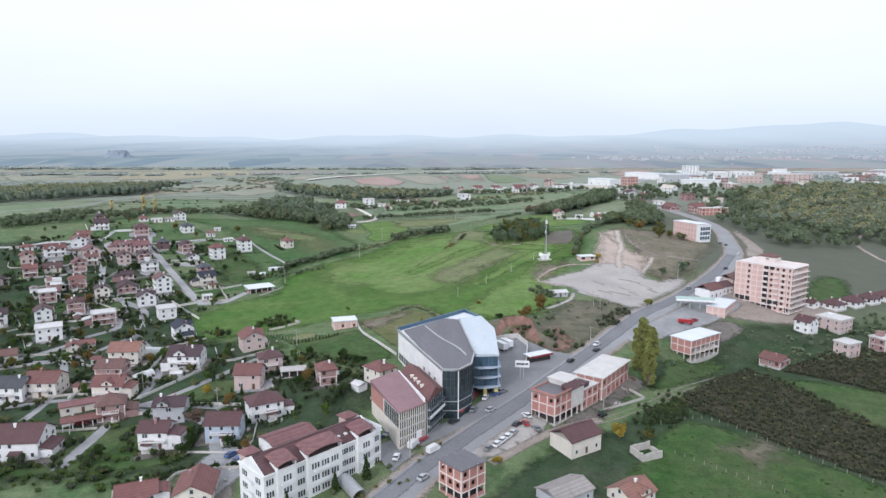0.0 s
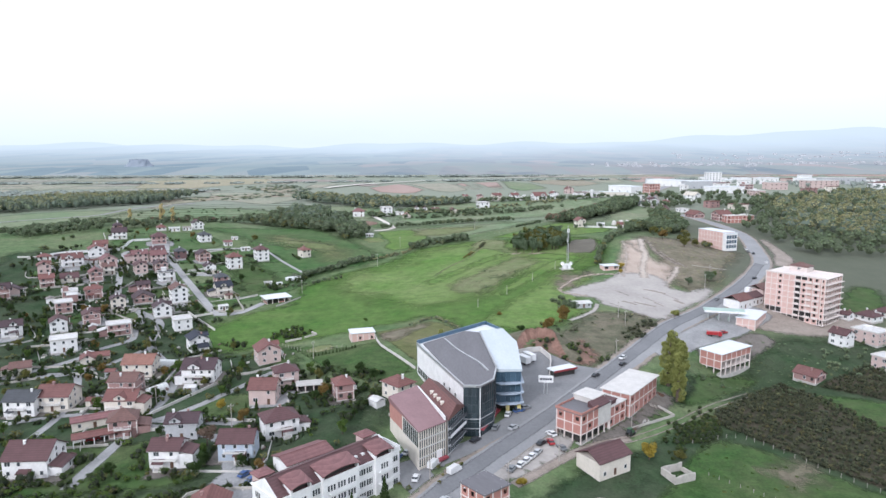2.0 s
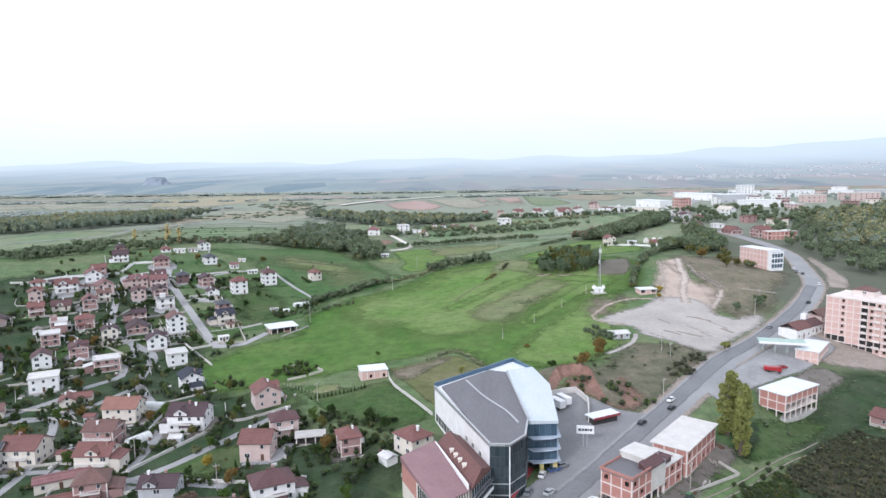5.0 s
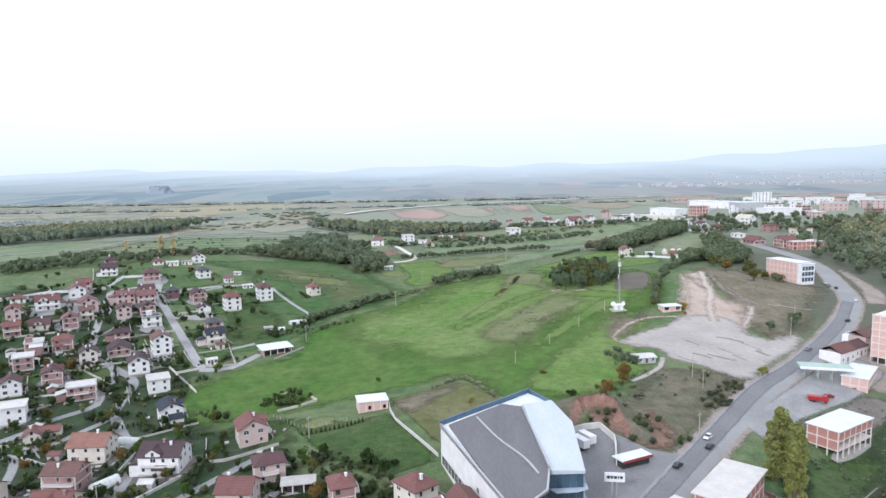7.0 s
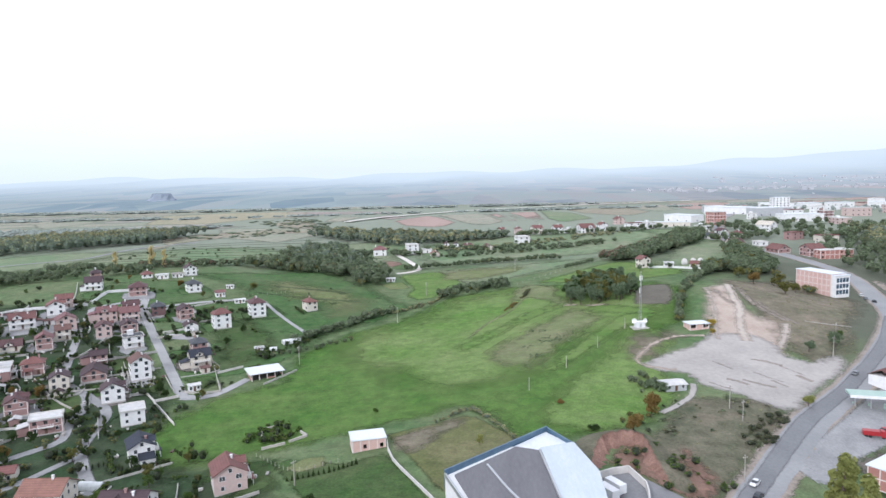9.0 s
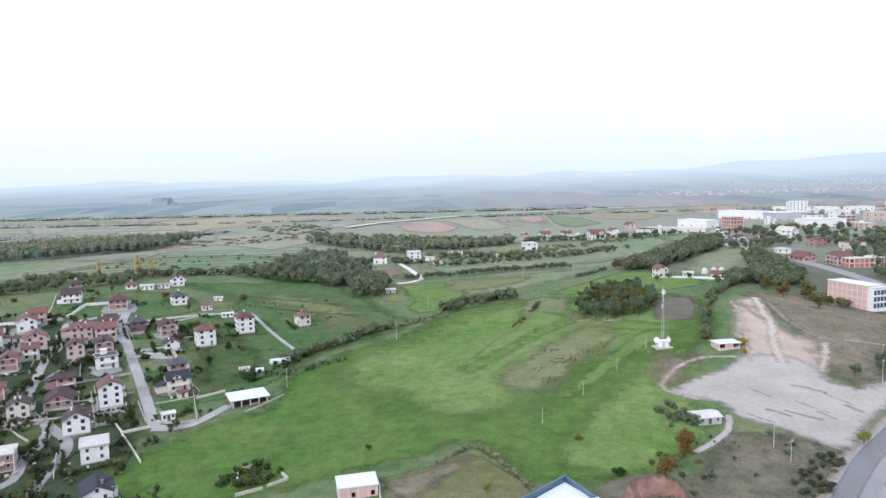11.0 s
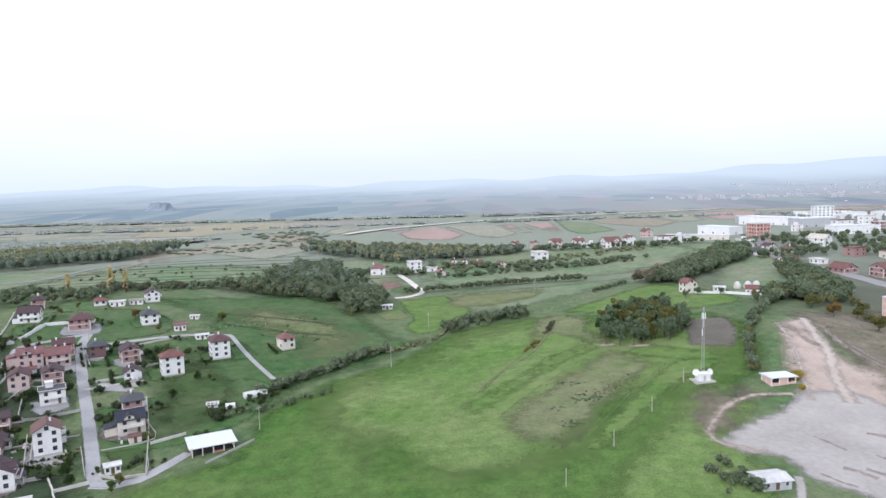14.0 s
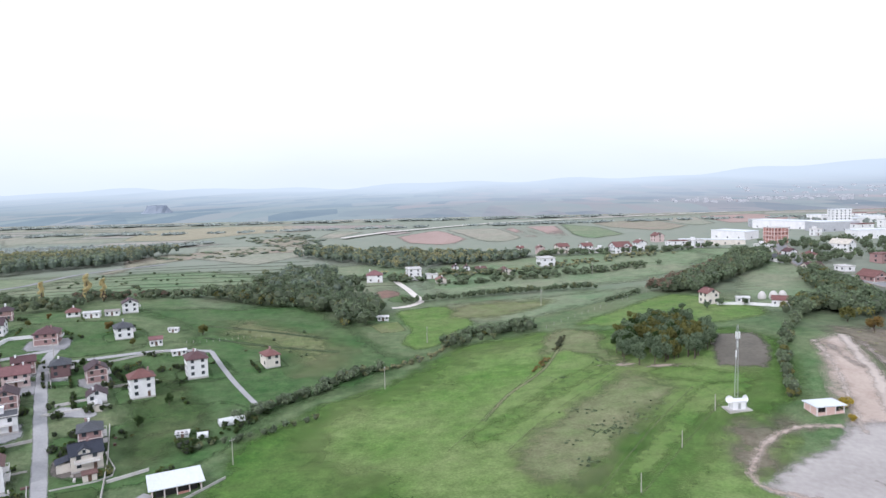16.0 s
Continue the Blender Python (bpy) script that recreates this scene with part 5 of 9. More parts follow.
house(-205, 344, 30, 8.6, 2, "gable", "white", "plum")
house(-176, 303, 25, 6.8, 1, "gable", "cream", "brown")
house(-239, 390, 30, 8.9, 2, "gable", "brick", "plum")
house(-237, 527, 25, 9.8, 2, "gable", "white", "plum")
house(-205, 519, 25, 11.0, 2, "hip", "brick", "maroon")
house(-223, 568, 33, 7.3, 1, "hip", "white", "red")
house(-199, 582, 33, 8.5, 2, "gable", "white", "plum")
house(-231, 486, 30, 8.3, 2, "gable", "pink", "red")
house(-252, 556, 30, 7.6, 2, "hip", "brick", "plum")

# ---- hamlet, town and orchard side ----
house(-81, 701, 10, 10.5, 2, "hip", "white", "pinkred", group="houses of the town")
house(-54, 712, 12, 11.6, 3, "flat", "white", "conc", group="houses of the town")
house(-33, 697, 12, 7.5, 1, "gable", "cream", "orange", group="houses of the town")
house(-41, 716, 12, 8.0, 1, "flat", "white", "conc", group="houses of the town")
house(-25, 747, 10, 5.8, 1, "gable", "white", "maroon", group="houses of the town")
house(-16, 745, 10, 5.1, 1, "gable", "white", "maroon", group="houses of the town")
house(-5, 737, 10, 7.1, 1, "gable", "cream", "brown", group="houses of the town")
house(13, 725, 20, 7.7, 1, "gable", "cream", "brown", group="houses of the town")
house(46, 755, 15, 11.7, 2, "flat", "white", "conc", group="houses of the town")
house(29, 813, 10, 4.9, 2, "gable", "cream", "red", group="houses of the town")
house(46, 809, 10, 6.4, 2, "gable", "pink", "red", group="houses of the town")
house(65, 811, 20, 8.8, 2, "gable", "cream", "red", group="houses of the town")
house(85, 806, 20, 7.9, 2, "gable", "white", "red", group="houses of the town")
house(96, 802, 20, 8.7, 1, "flat", "white", "conc", group="houses of the town")
house(111, 791, 15, 13.1, 2, "gable", "white", "red", group="houses of the town")
house(130, 805, 20, 7.9, 2, "gable", "white", "red", group="houses of the town")
house(155, 846, 20, 8.4, 2, "gable", "pink", "red", group="houses of the town")
house(162, 812, 15, 11.9, 1, "flat", "white", "conc", group="houses of the town")
house(174, 795, 15, 8.5, 2, "flat", "white", "conc", group="houses of the town")
house(114, 576, 15, 6.8, 2, "gable", "cream", "red", group="houses of the town")
house(211, 751, 20, 9.3, 2, "flat", "white", "conc", group="houses of the town")
house(216, 718, 20, 6.8, 2, "gable", "white", "maroon", group="houses of the town")
house(206, 710, 25, 8.7, 1, "gable", "white", "slate", group="houses of the town")
house(210, 671, 15, 10.4, 1, "gable", "cream", "maroon", group="houses of the town")
house(267, 746, 35, 12.0, 2, "gable", "white", "cream", group="houses of the town")
house(232, 642, 20, 11.5, 1, "gable", "brick", "red", group="houses of the town")
house(251, 629, 20, 11.2, 2, "gable", "brick", "red", group="houses of the town")
house(231, 672, 15, 8.0, 1, "flat", "white", "conc", group="houses of the town")
house(292, 841, 20, 6.6, 2, "flat", "white", "conc", group="houses of the town")
house(231, 720, 20, 6.8, 1, "hip", "cream", "red", group="houses of the town")
house(365, 837, 10, 10.5, 3, "flat", "brick", "conc", group="houses of the town")
house(357, 794, 10, 13.6, 2, "flat", "pink", "conc", group="houses of the town")
house(547, 1715, 5, 17.0, 1, "gable", "white", "red", group="houses of the town")
house(570, 1632, 5, 16.1, 1, "flat", "white", "conc", group="houses of the town")
house(613, 1610, 5, 21.1, 1, "flat", "white", "conc", group="houses of the town")
house(705, 1557, 5, 20.2, 1, "flat", "white", "conc", group="houses of the town")
house(158, 304, 35, 8.6, 1, "gable", "brick", "brick_red", group="houses beside the orchard")
house(206, 340, 30, 10.9, 2, "flat", "pink", "conc", group="houses beside the orchard")
house(189, 335, 30, 7.1, 2, "gable", "white", "maroon", group="houses beside the orchard")
house(215, 316, 20, 7.9, 2, "flat", "brick", "conc", group="houses beside the orchard")
house(210, 368, 30, 5.5, 1, "gable", "white", "maroon", group="houses beside the orchard")
house(194, 310, 25, 7.5, 2, "flat", "pink", "conc", group="houses beside the orchard")
house(222, 368, 25, 9.0, 1, "hip", "white", "maroon", group="houses beside the orchard")
house(236, 374, 25, 9.0, 1, "hip", "white", "maroon", group="houses beside the orchard")
house(249, 380, 25, 9.0, 1, "hip", "white", "maroon", group="houses beside the orchard")
house(262, 386, 25, 9.0, 1, "hip", "white", "maroon", group="houses beside the orchard")


# ---- large buildings ----
def bar_between(p, q, size, z0, z1):
    """A straight upright panel along a plan line, as a bmesh in the plan's own coordinates."""
    p, q = np.array(p, float), np.array(q, float)
    d = (q - p) / np.linalg.norm(q - p)
    s = np.array((-d[1], d[0])) * size / 2
    bm = bmesh.new()
    prism(bm, [p - s, q - s, q + s, p + s], z0, z1)
    return bm


def facade(parent, p, q, z0, z1, bays, floors, glass, bars, out=0.06, gap=0.1):
    """A curtain wall from p to q, whose outside lies to the right of that way: panes, mullions and transoms."""
    p, q = np.array(p, float), np.array(q, float)
    length = np.linalg.norm(q - p)
    d = (q - p) / length
    turn = math.degrees(math.atan2(d[1], d[0]))
    n = np.array((d[1], -d[0]))
    bw, fh = length / bays, (z1 - z0) / floors
    pane = mesh_of(boxes((gap / 2, bw - gap / 2, -0.04, 0.04, gap / 2, fh - gap / 2)), glass, "pane")
    post = mesh_of(boxes((-gap / 2, gap / 2, -0.1, 0.04, 0, z1 - z0)), bars, "mullion")
    beam = mesh_of(boxes((0, length, -0.09, 0.04, -gap / 2, gap / 2)), bars, "transom")
    at = lambda u, z: pose(*(p + d * u + n * out), z, 0, 0, turn)
    for i in range(bays + 1):
        shared("mullion", post, parent, at(i * bw, z0))
    for k in range(floors + 1):
        shared("transom", beam, parent, at(0, z0 + k * fh))
    for i in range(bays):
        for k in range(floors):
            shared("pane", pane, parent, at(i * bw, z0 + k * fh))


def at_plan(name, x, y, z, label, category):
    return thing(name, x, y, z, 0, label, category)


def shopping_hall():
    ox, oy, oz = 8.0, 262.0, -3.0
    top = at_plan("commercial_building", ox, oy, oz, "large commercial building with glass corner tower and grey and white roofs", "building")
    P = lambda *pts: [(x - ox, y - oy) for x, y in pts]
    a, c, c2, c3, d, r, m, b, f, g, e = P((-8, 279), (8.3, 232.6), (13.6, 232.4), (18.2, 238.5), (20, 249.5), (16.7, 292.5), (9.5, 297), (20.3, 308), (26, 297), (30, 281), (28.4, 250.2))
    bm = bmesh.new()
    prism(bm, [a, c, c2, c3, d, r, m], -2.5, 17.0)
    part("wall", bm, WALLS["white"], top, "white panelled side wall")
    bm = bmesh.new()
    prism(bm, [r, d, e, g, f, b, m], 4.6, 16.2)
    part("upper_wall", bm, WALLS["grey"], top)
    bm = bmesh.new()
    prism(bm, [(r[0], r[1]), (d[0], d[1] + 2.5), (e[0] - 1.5, e[1] + 2.5), (g[0] - 0.8, g[1]), (f[0] - 0.6, f[1] - 0.6), (b[0], b[1] - 0.8), m], -2.5, 4.6)
    part("ground_floor", bm, SHADE_FILL, top, "solid dark block for the shaded open ground floor")
    k = 0.35
    bm = bmesh.new()
    prism(bm, [(a[0] + 2.4, a[1] - 0.6), (c[0], c[1]), (c2[0] + 0.1, c2[1] - k), (c3[0] + k, c3[1] - k), (d[0] + 0.2, d[1]), (r[0], r[1] - 0.2), (m[0] + 1.2, m[1] - 2)], 17.0, [17.5, 17.3, 17.3, 17.3, 17.5, 17.9, 17.8])
    part("grey_roof", bm, GREY_ROOF, top, "dark grey sheet metal roof")
    bm = bmesh.new()
    prism(bm, [(r[0] + 0.3, r[1]), (d[0] + 0.4, d[1] - 0.3), (e[0] + 0.5, e[1] - 0.5), (g[0] + 0.5, g[1]), (f[0] + 0.4, f[1] + 0.2)], 16.1, [18.6, 17.2, 16.9, 17.3, 18.2])
    part("white_roof", bm, HALL_ROOF, top, "white sheet metal roof")
    bm = bmesh.new()
    prism(bm, [(r[0] + 0.2, r[1] + 0.3), (f[0] + 0.2, f[1] + 0.6), (b[0] - 0.4, b[1] - 0.9), (m[0] + 0.8, m[1] - 0.2)], 16.2, 17.1)
    part("back_roof", bm, WHITE_ROOF, top)
    part("parapet", bar_between(a, b, 0.5, 13.5, 18.5), BLUE_TRIM, top, "dark blue parapet")
    part("parapet", bar_between((b[0], b[1]), (f[0], f[1]), 0.4, 13.5, 18.2), BLUE_TRIM, top)
    part("roof_edge", bar_between(a, c, 0.5, 16.7, 17.75), STEEL, top, "pale metal roof edge")
    for p, q in ((c, c2), (c2, c3), (c3, d)):
        part("roof_edge", bar_between(p, q, 0.5, 16.9, 17.6), STEEL, top)
    part("roof_edge", bar_between(d, r, 0.4, 17.0, 18.3), STEEL, top)
    seam = curve_through(P((2.6, 284), (8.0, 268.5), (14.3, 255.5), (17, 246.5)), 3)
    bm = bmesh.new()
    for p, q in zip(seam, seam[1:]):
        s = np.array((-(q - p)[1], (q - p)[0])) / np.linalg.norm(q - p) * 0.28
        prism(bm, [p - s, q - s, q + s, p + s], 17.3, 17.85)
    part("roof_seam", bm, STEEL, top, "pale ridge strip across the roof")
    for p, q, n in ((c, c2, 4), (c2, c3, 6), (c3, d, 8)):
        facade(top, p, q, -0.6, 16.9, n, 6, TOWER_GLASS, DARK_STEEL, gap=0.08)
        for z in (3.0, 6.2):
            part("pale_band", bar_between(p, q, 0.5, z, z + 0.3), STEEL, top, "pale band across the glass tower")
    part("drain_pipe", bar_between((c2[0] - 0.2, c2[1] - 0.3), (c2[0] + 0.1, c2[1] - 0.3), 0.3, -1, 16.8), WHITE_PAINT, top, "white vertical strip on the glass tower")
    # balconied front under the white roof
    for z in (5.0, 8.6, 12.2):
        bm = bmesh.new()
        q = [(d[0], d[1] - 0.4), (d[0] + 1.5, d[1] - 2.2), (e[0] - 1.5, e[1] - 2.2), (e[0] + 1.2, e[1] - 0.8), (g[0] - 0.3, g[1] - 18), (g[0] - 2, g[1] - 18), (d[0], d[1] + 3)]
        prism(bm, q, z - 0.15, z + 0.2)
        part("balcony_band", bm, WALLS["blue"], top, "pale blue balcony band")
    facade(top, (d[0], d[1] - 0.1), (e[0], e[1] - 0.1), 4.7, 16.0, 5, 3, BLUE_GLASS, BLUE_TRIM)
    facade(top, e, (e[0] + 0.75, e[1] + 14), 4.7, 16.0, 8, 3, BLUE_GLASS, BLUE_TRIM)
    for x, y in ((e[0] - 0.4, e[1] - 0.2), (d[0] + 4, d[1] - 0.4)):
        part("pillar", boxes((x - 0.6, x + 0.6, y - 0.6, y + 0.6, -1.5, 4.7)), mat("yellow_pillar", (0.5, 0.42, 0.16), (0.6, 0.52, 0.22), 0.6, 0.7), top, "yellow painted pillar")
    # panel joints and windows of the white side wall
    aa, cc = np.array(a), np.array(c)
    wd = (cc - aa) / np.linalg.norm(cc - aa)
    turn = math.degrees(math.atan2(wd[1], wd[0]))
    for i in range(8):
        p = aa + (cc - aa) * (i + 0.7) / 9
        window("wide", top, pose(p[0] + wd[1] * 0.02, p[1] - wd[0] * 0.02, 7.2 if i < 5 else 11, 0, 0, turn))
    for i in range(7):
        facade(top, tuple(aa + (cc - aa) * (0.03 + i * 0.06)), tuple(aa + (cc - aa) * (0.075 + i * 0.06)), 6.0, 8.6, 2, 1, GLASS, STEEL)
    part("canopy", bar_between(c2, (d[0] + 0.5, d[1]), 2.6, 2.6, 3.0), mat("red_canopy", (0.2, 0.03, 0.04), (0.3, 0.05, 0.06), 0.5, 0.5), top, "dark red shop canopy")


shopping_hall()


def glass_front(name, corners, z0, eave, rise, tile, label, bays=8, gap=0.16, out=1.1):
    """A long building with a glazed front, its sloped tile roof and plain side walls. Corners: front left, front right, back right, back left."""
    ox, oy = np.mean(corners, 0)
    top = at_plan(name, ox, oy, z0, label, "building")
    fl, fr, br, bl = [(x - ox, y - oy) for x, y in corners]
    bm = bmesh.new()
    prism(bm, [fl, fr, br, bl], -2.5, eave)
    part("wall", bm, WALLS["cream"], top, "cream plastered side wall")
    bm = bmesh.new()
    grow = lambda p: (p[0] * 1.05, p[1] * 1.05)
    a, b, c, d = map(grow, (fl, fr, br, bl))
    if rise > 0:
        m0, m1 = ((a[0] + b[0]) / 2, (a[1] + b[1]) / 2), ((c[0] + d[0]) / 2, (c[1] + d[1]) / 2)
        prism(bm, [a, m0, m1, d], eave, [eave + 0.25, eave + rise, eave + rise, eave + 0.25])
        prism(bm, [m0, b, c, m1], eave, [eave + rise, eave + 0.25, eave + 0.25, eave + rise])
    else:
        prism(bm, [a, b, c, d], eave, [eave + 0.25, eave + 0.25, eave + 1.6, eave + 1.6])
    part("roof", bm, PINK_METAL if rise == 0 else TILES[tile], top, "faded pink-red metal roof" if rise == 0 else "")
    facade(top, fl, fr, 0.4, eave - 0.1, bays, 4, TOWER_GLASS, WALLS["cream"] if rise == 0 else WALLS["grey"], gap=gap)
    for k in (1, 2, 3):
        z = 0.4 + k * (eave - 0.5) / 4
        u = np.array(fr) - np.array(fl)
        n = np.array((u[1], -u[0])) / np.linalg.norm(u)
        part("balcony", bar_between(np.array(fl) + n * (0.05 + out / 2), np.array(fr) + n * (0.05 + out / 2), out, z - 0.1, z + 0.08), WALLS["grey"], top)
        if out > 0.5:
            part("balcony_rail", bar_between(np.array(fl) + n * out, np.array(fr) + n * out, 0.06, z + 0.08, z + 1.0), WHITE_PAINT if k == 2 else DARK_STEEL, top)
    return top, (fl, fr, br, bl)


t1, q1 = glass_front("shop_building", [(-5.3, 212), (2.4, 219.3), (-6.6, 245), (-15.3, 235)], -3.4, 11.6, 0, "pinkred", "shop building with a glazed grid front and faded red roof", 12, 0.42, 0.22)
part("party_wall", bar_between(q1[1], q1[2], 0.4, 11.0, 13.2), WALLS["white"], t1, "white party wall between the roofs")
part("shop_sign", bar_between(np.array(q1[0]) * 0.35 + np.array(q1[1]) * 0.65 + (0.15, -0.15), np.array(q1[0]) * 0.15 + np.array(q1[1]) * 0.85 + (0.15, -0.15), 0.3, 1.0, 3.6), WHITE_PAINT, t1, "white shop entrance portal")
part("awning", bar_between(np.array(q1[0]) * 0.4 + np.array(q1[1]) * 0.6 + (0.7, -0.7), np.array(q1[1]) + (0.7, -0.7), 1.2, 0.5, 1.1), mat("red_awning", (0.22, 0.035, 0.05), (0.3, 0.06, 0.075), 0.5, 0.6), t1, "dark red low awning")
u = np.array(q1[0]) - np.array(q1[3])
side = bar_between(np.array(q1[3]) * 1.003, np.array(q1[3]) + u * 0.45, 0.1, 6.5, 11.5)
part("brick_panel", side, BRICK, t1, "bare brick upper side wall")
facade(t1, tuple(np.array(q1[3]) + u * 0.5), q1[0], 6.4, 11.3, 8, 1, GLASS, PALE_CONCRETE, gap=0.2)
t2, q2 = glass_front("shop_building", [(3.2, 220.2), (8.2, 231.4), (0.5, 251.5), (-6.2, 245.6)], -3.2, 11.4, 3.0, "brick_red", "narrow shop building with a glazed front and steep red tile roof")
for i in range(4):
    u = 0.35 + 0.12 * i
    p = np.array(q2[0]) * (1 - u) + np.array(q2[3]) * u + (1.6, 0.6)
    part("dormer", boxes((p[0] - 0.5, p[0] + 0.5, p[1] - 0.5, p[1] + 0.5, 11.6, 13.4), (p[0] - 0.65, p[0] + 0.65, p[1] - 0.65, p[1] + 0.65, 13.4, 13.55)), WALLS["cream"], t2, "small cream roof dormer")


SLIM = window_mesh(0.72, 1.75, 1, 0.07)


def hotel():
    w, d, z = 39.0, 12.0, -5.3
    top = thing("hotel", -28.6, 197.2, z, 44.7, "long white three-storey hotel with a dark red mansard roof and dormers", "hotel")
    h, y0, flat = 10.4, -6.0, 2.6
    BAYS = ((-13.2, 5.8), (-1.2, 11.4), (13.2, 6.0))
    part("wall", boxes((-w / 2, w / 2, y0, d / 2, -3, h)), WALLS["white"], top)
    for k in (1, 2):
        part("string_course", boxes((-w / 2 - 0.08, w / 2 + 0.08, y0 - 0.1, d / 2 + 0.08, k * 3.4 - 0.1, k * 3.4 + 0.1)), WHITE_PAINT, top)
    part("cornice", boxes((-w / 2 - 0.35, w / 2 + 0.35, y0 - 0.4, d / 2 + 0.35, h, h + 0.35)), WHITE_PAINT, top)
    # main roof with white gable ends, and a flat terrace at one end
    rw = w - flat
    ob = part("roof", roof_mesh("gable", rw - 0.6, d, 2.8, 0.05), TILES["maroon"], top, "dark red tiled roof")
    ob.location = (-flat / 2, 0, h + 0.34)
    for x in (-w / 2, w / 2 - flat):
        bm = bmesh.new()
        a = [bm.verts.new((x - 0.15, y, zz)) for y, zz in ((y0, h + 0.3), (d / 2, h + 0.3), (0, h + 3.7))]
        b = [bm.verts.new((x + 0.25, v.co.y, v.co.z)) for v in a]
        bm.faces.new(a), bm.faces.new(b[::-1])
        for k in range(3):
            bm.faces.new((a[k], b[k], b[(k + 1) % 3], a[(k + 1) % 3]))
        bmesh.ops.recalc_face_normals(bm, faces=bm.faces[:])
        part("gable_wall", bm, WALLS["white"], top, "white gable wall")
    x0, x1 = w / 2 - flat + 0.3, w / 2
    part("roof_terrace", boxes((x0, x1, y0 + 0.3, d / 2 - 0.3, h + 0.36, h + 0.6)), GREY_ROOF, top, "dark flat roof terrace")
    part("terrace_parapet", boxes((x0, x1 + 0.2, y0 - 0.2, y0 + 0.2, h + 0.36, h + 1.5), (x0, x1 + 0.2, d / 2 - 0.2, d / 2 + 0.2, h + 0.36, h + 1.5), (x1 - 0.2, x1 + 0.2, y0 + 0.2, d / 2 - 0.2, h + 0.36, h + 1.5)), WALLS["white"], top, "white parapet round the terrace")
    for x in (x0 + 0.2, (x0 + x1) / 2, x1 - 0.4):
        part("terrace_beam", boxes((x - 0.1, x + 0.1, y0, d / 2, h + 1.6, h + 1.8)), WHITE_PAINT, top)
    # bays with a recessed loggia and a pale red roof of their own
    for u, wide in BAYS:
        a, yy = wide / 2, y0 - 1.0
        b = part("bay", boxes((u - a, u + a, yy, y0 + 0.1, -2.5, h - 0.2)), WALLS["white"], top, "white projecting bay")
        part("loggia", boxes((u - a + 0.5, u + a - 0.5, yy + 1.3, y0 + 3.5, h + 0.3, h + 2.3)), SHADE_FILL, b, "solid dark block for the shaded loggia")
        part("loggia_wall", boxes((u - a, u - a + 0.4, yy + 0.1, y0 + 4, h - 0.2, h + 1.9), (u + a - 0.4, u + a, yy + 0.1, y0 + 4, h - 0.2, h + 1.9), (u - a, u + a, yy, yy + 0.25, h - 0.2, h + 0.9)), WALLS["white"], b)
        rise = 0.7 if wide < 8 else 0.9
        bm = bmesh.new()
        arc = [(-a - 0.3 + (wide + 0.6) * k / 10, rise * math.sin(math.pi * k / 10) ** 0.8) for k in range(11)]
        for (xa, za), (xb, zb) in zip(arc, arc[1:]):
            q = [(u + xa, yy - 0.4, za), (u + xb, yy - 0.4, zb), (u + xb, -1.6, zb * 0.5 + 1.25), (u + xa, -1.6, za * 0.5 + 1.25)]
            lo = [bm.verts.new((px, py, h + 1.8 + pz)) for px, py, pz in q]
            hi = [bm.verts.new((px, py, h + 2.02 + pz)) for px, py, pz in q]
            bm.faces.new(lo[::-1]), bm.faces.new(hi)
            for k in range(4):
                bm.faces.new((lo[k], lo[(k + 1) % 4], hi[(k + 1) % 4], hi[k]))
        bmesh.ops.remove_doubles(bm, verts=bm.verts[:], dist=0.001)
        bmesh.ops.recalc_face_normals(bm, faces=bm.faces[:])
        part("bay_roof", bm, TILES["pinkred"], b, "curved faded red bay roof")
        for k in range(3):
            for c in ((0,) if wide < 8 else (-3.2, 0.0, 3.2)):
                for s in (-0.9, 0, 0.9):
                    slim = shared("window", SLIM[0], b, pose(u + c + s, yy, 0.8 + k * 3.4))
                    shared("pane", SLIM[1], b, pose(u + c + s, yy, 0.8 + k * 3.4))
            if k:
                part("balcony", boxes((u - a * 0.7, u + a * 0.7, yy - 1.0, yy, k * 3.4 + 0.2, k * 3.4 + 0.38), (u - a * 0.7, u + a * 0.7, yy - 1.0, yy - 0.9, k * 3.4 + 0.38, k * 3.4 + 1.2)), WHITE_PAINT, b, "white balcony with a solid rail")
    for k in range(3):
        for u in (-17.8, -8.4, 6.2, 8.8, 17.6):
            for s in (-0.8, 0, 0.8):
                slim = shared("window", SLIM[0], top, pose(u + s, y0, 0.8 + k * 3.4))
                shared("pane", SLIM[1], slim, Matrix.Identity(4))
        for side in (1, 3):
            for c in (-3.2, 3.2):
                for s in (-0.85, 0, 0.85):
                    slim = shared("window", SLIM[0], top, side_pose(side, c + s, w, d, 0.8 + k * 3.4))
                    shared("pane", SLIM[1], slim, Matrix.Identity(4))
            if k:
                b = part("side_balcony", boxes((-1.6, 1.6, -1.1, 0.05, -0.18, 0), (-1.6, 1.6, -1.1, -1.0, 0, 0.9)), WHITE_PAINT, top, "white side balcony")
                b.matrix_basis = side_pose(side, 0, w, d, k * 3.4 + 0.3)
    for u in (-16.4, -9.9, 5.0, 9.9, 16.5):
        part("pilaster", boxes((u - 0.22, u + 0.22, y0 - 0.2, y0 + 0.02, -2.5, h)), WHITE_PAINT, top)
    for u in (6.0, 8.5):
        part("skylight", boxes((u - 0.5, u + 0.5, -3.9, -2.9, h + 1.4, h + 1.95)), WINDOW_FRAME, top, "pale roof window")
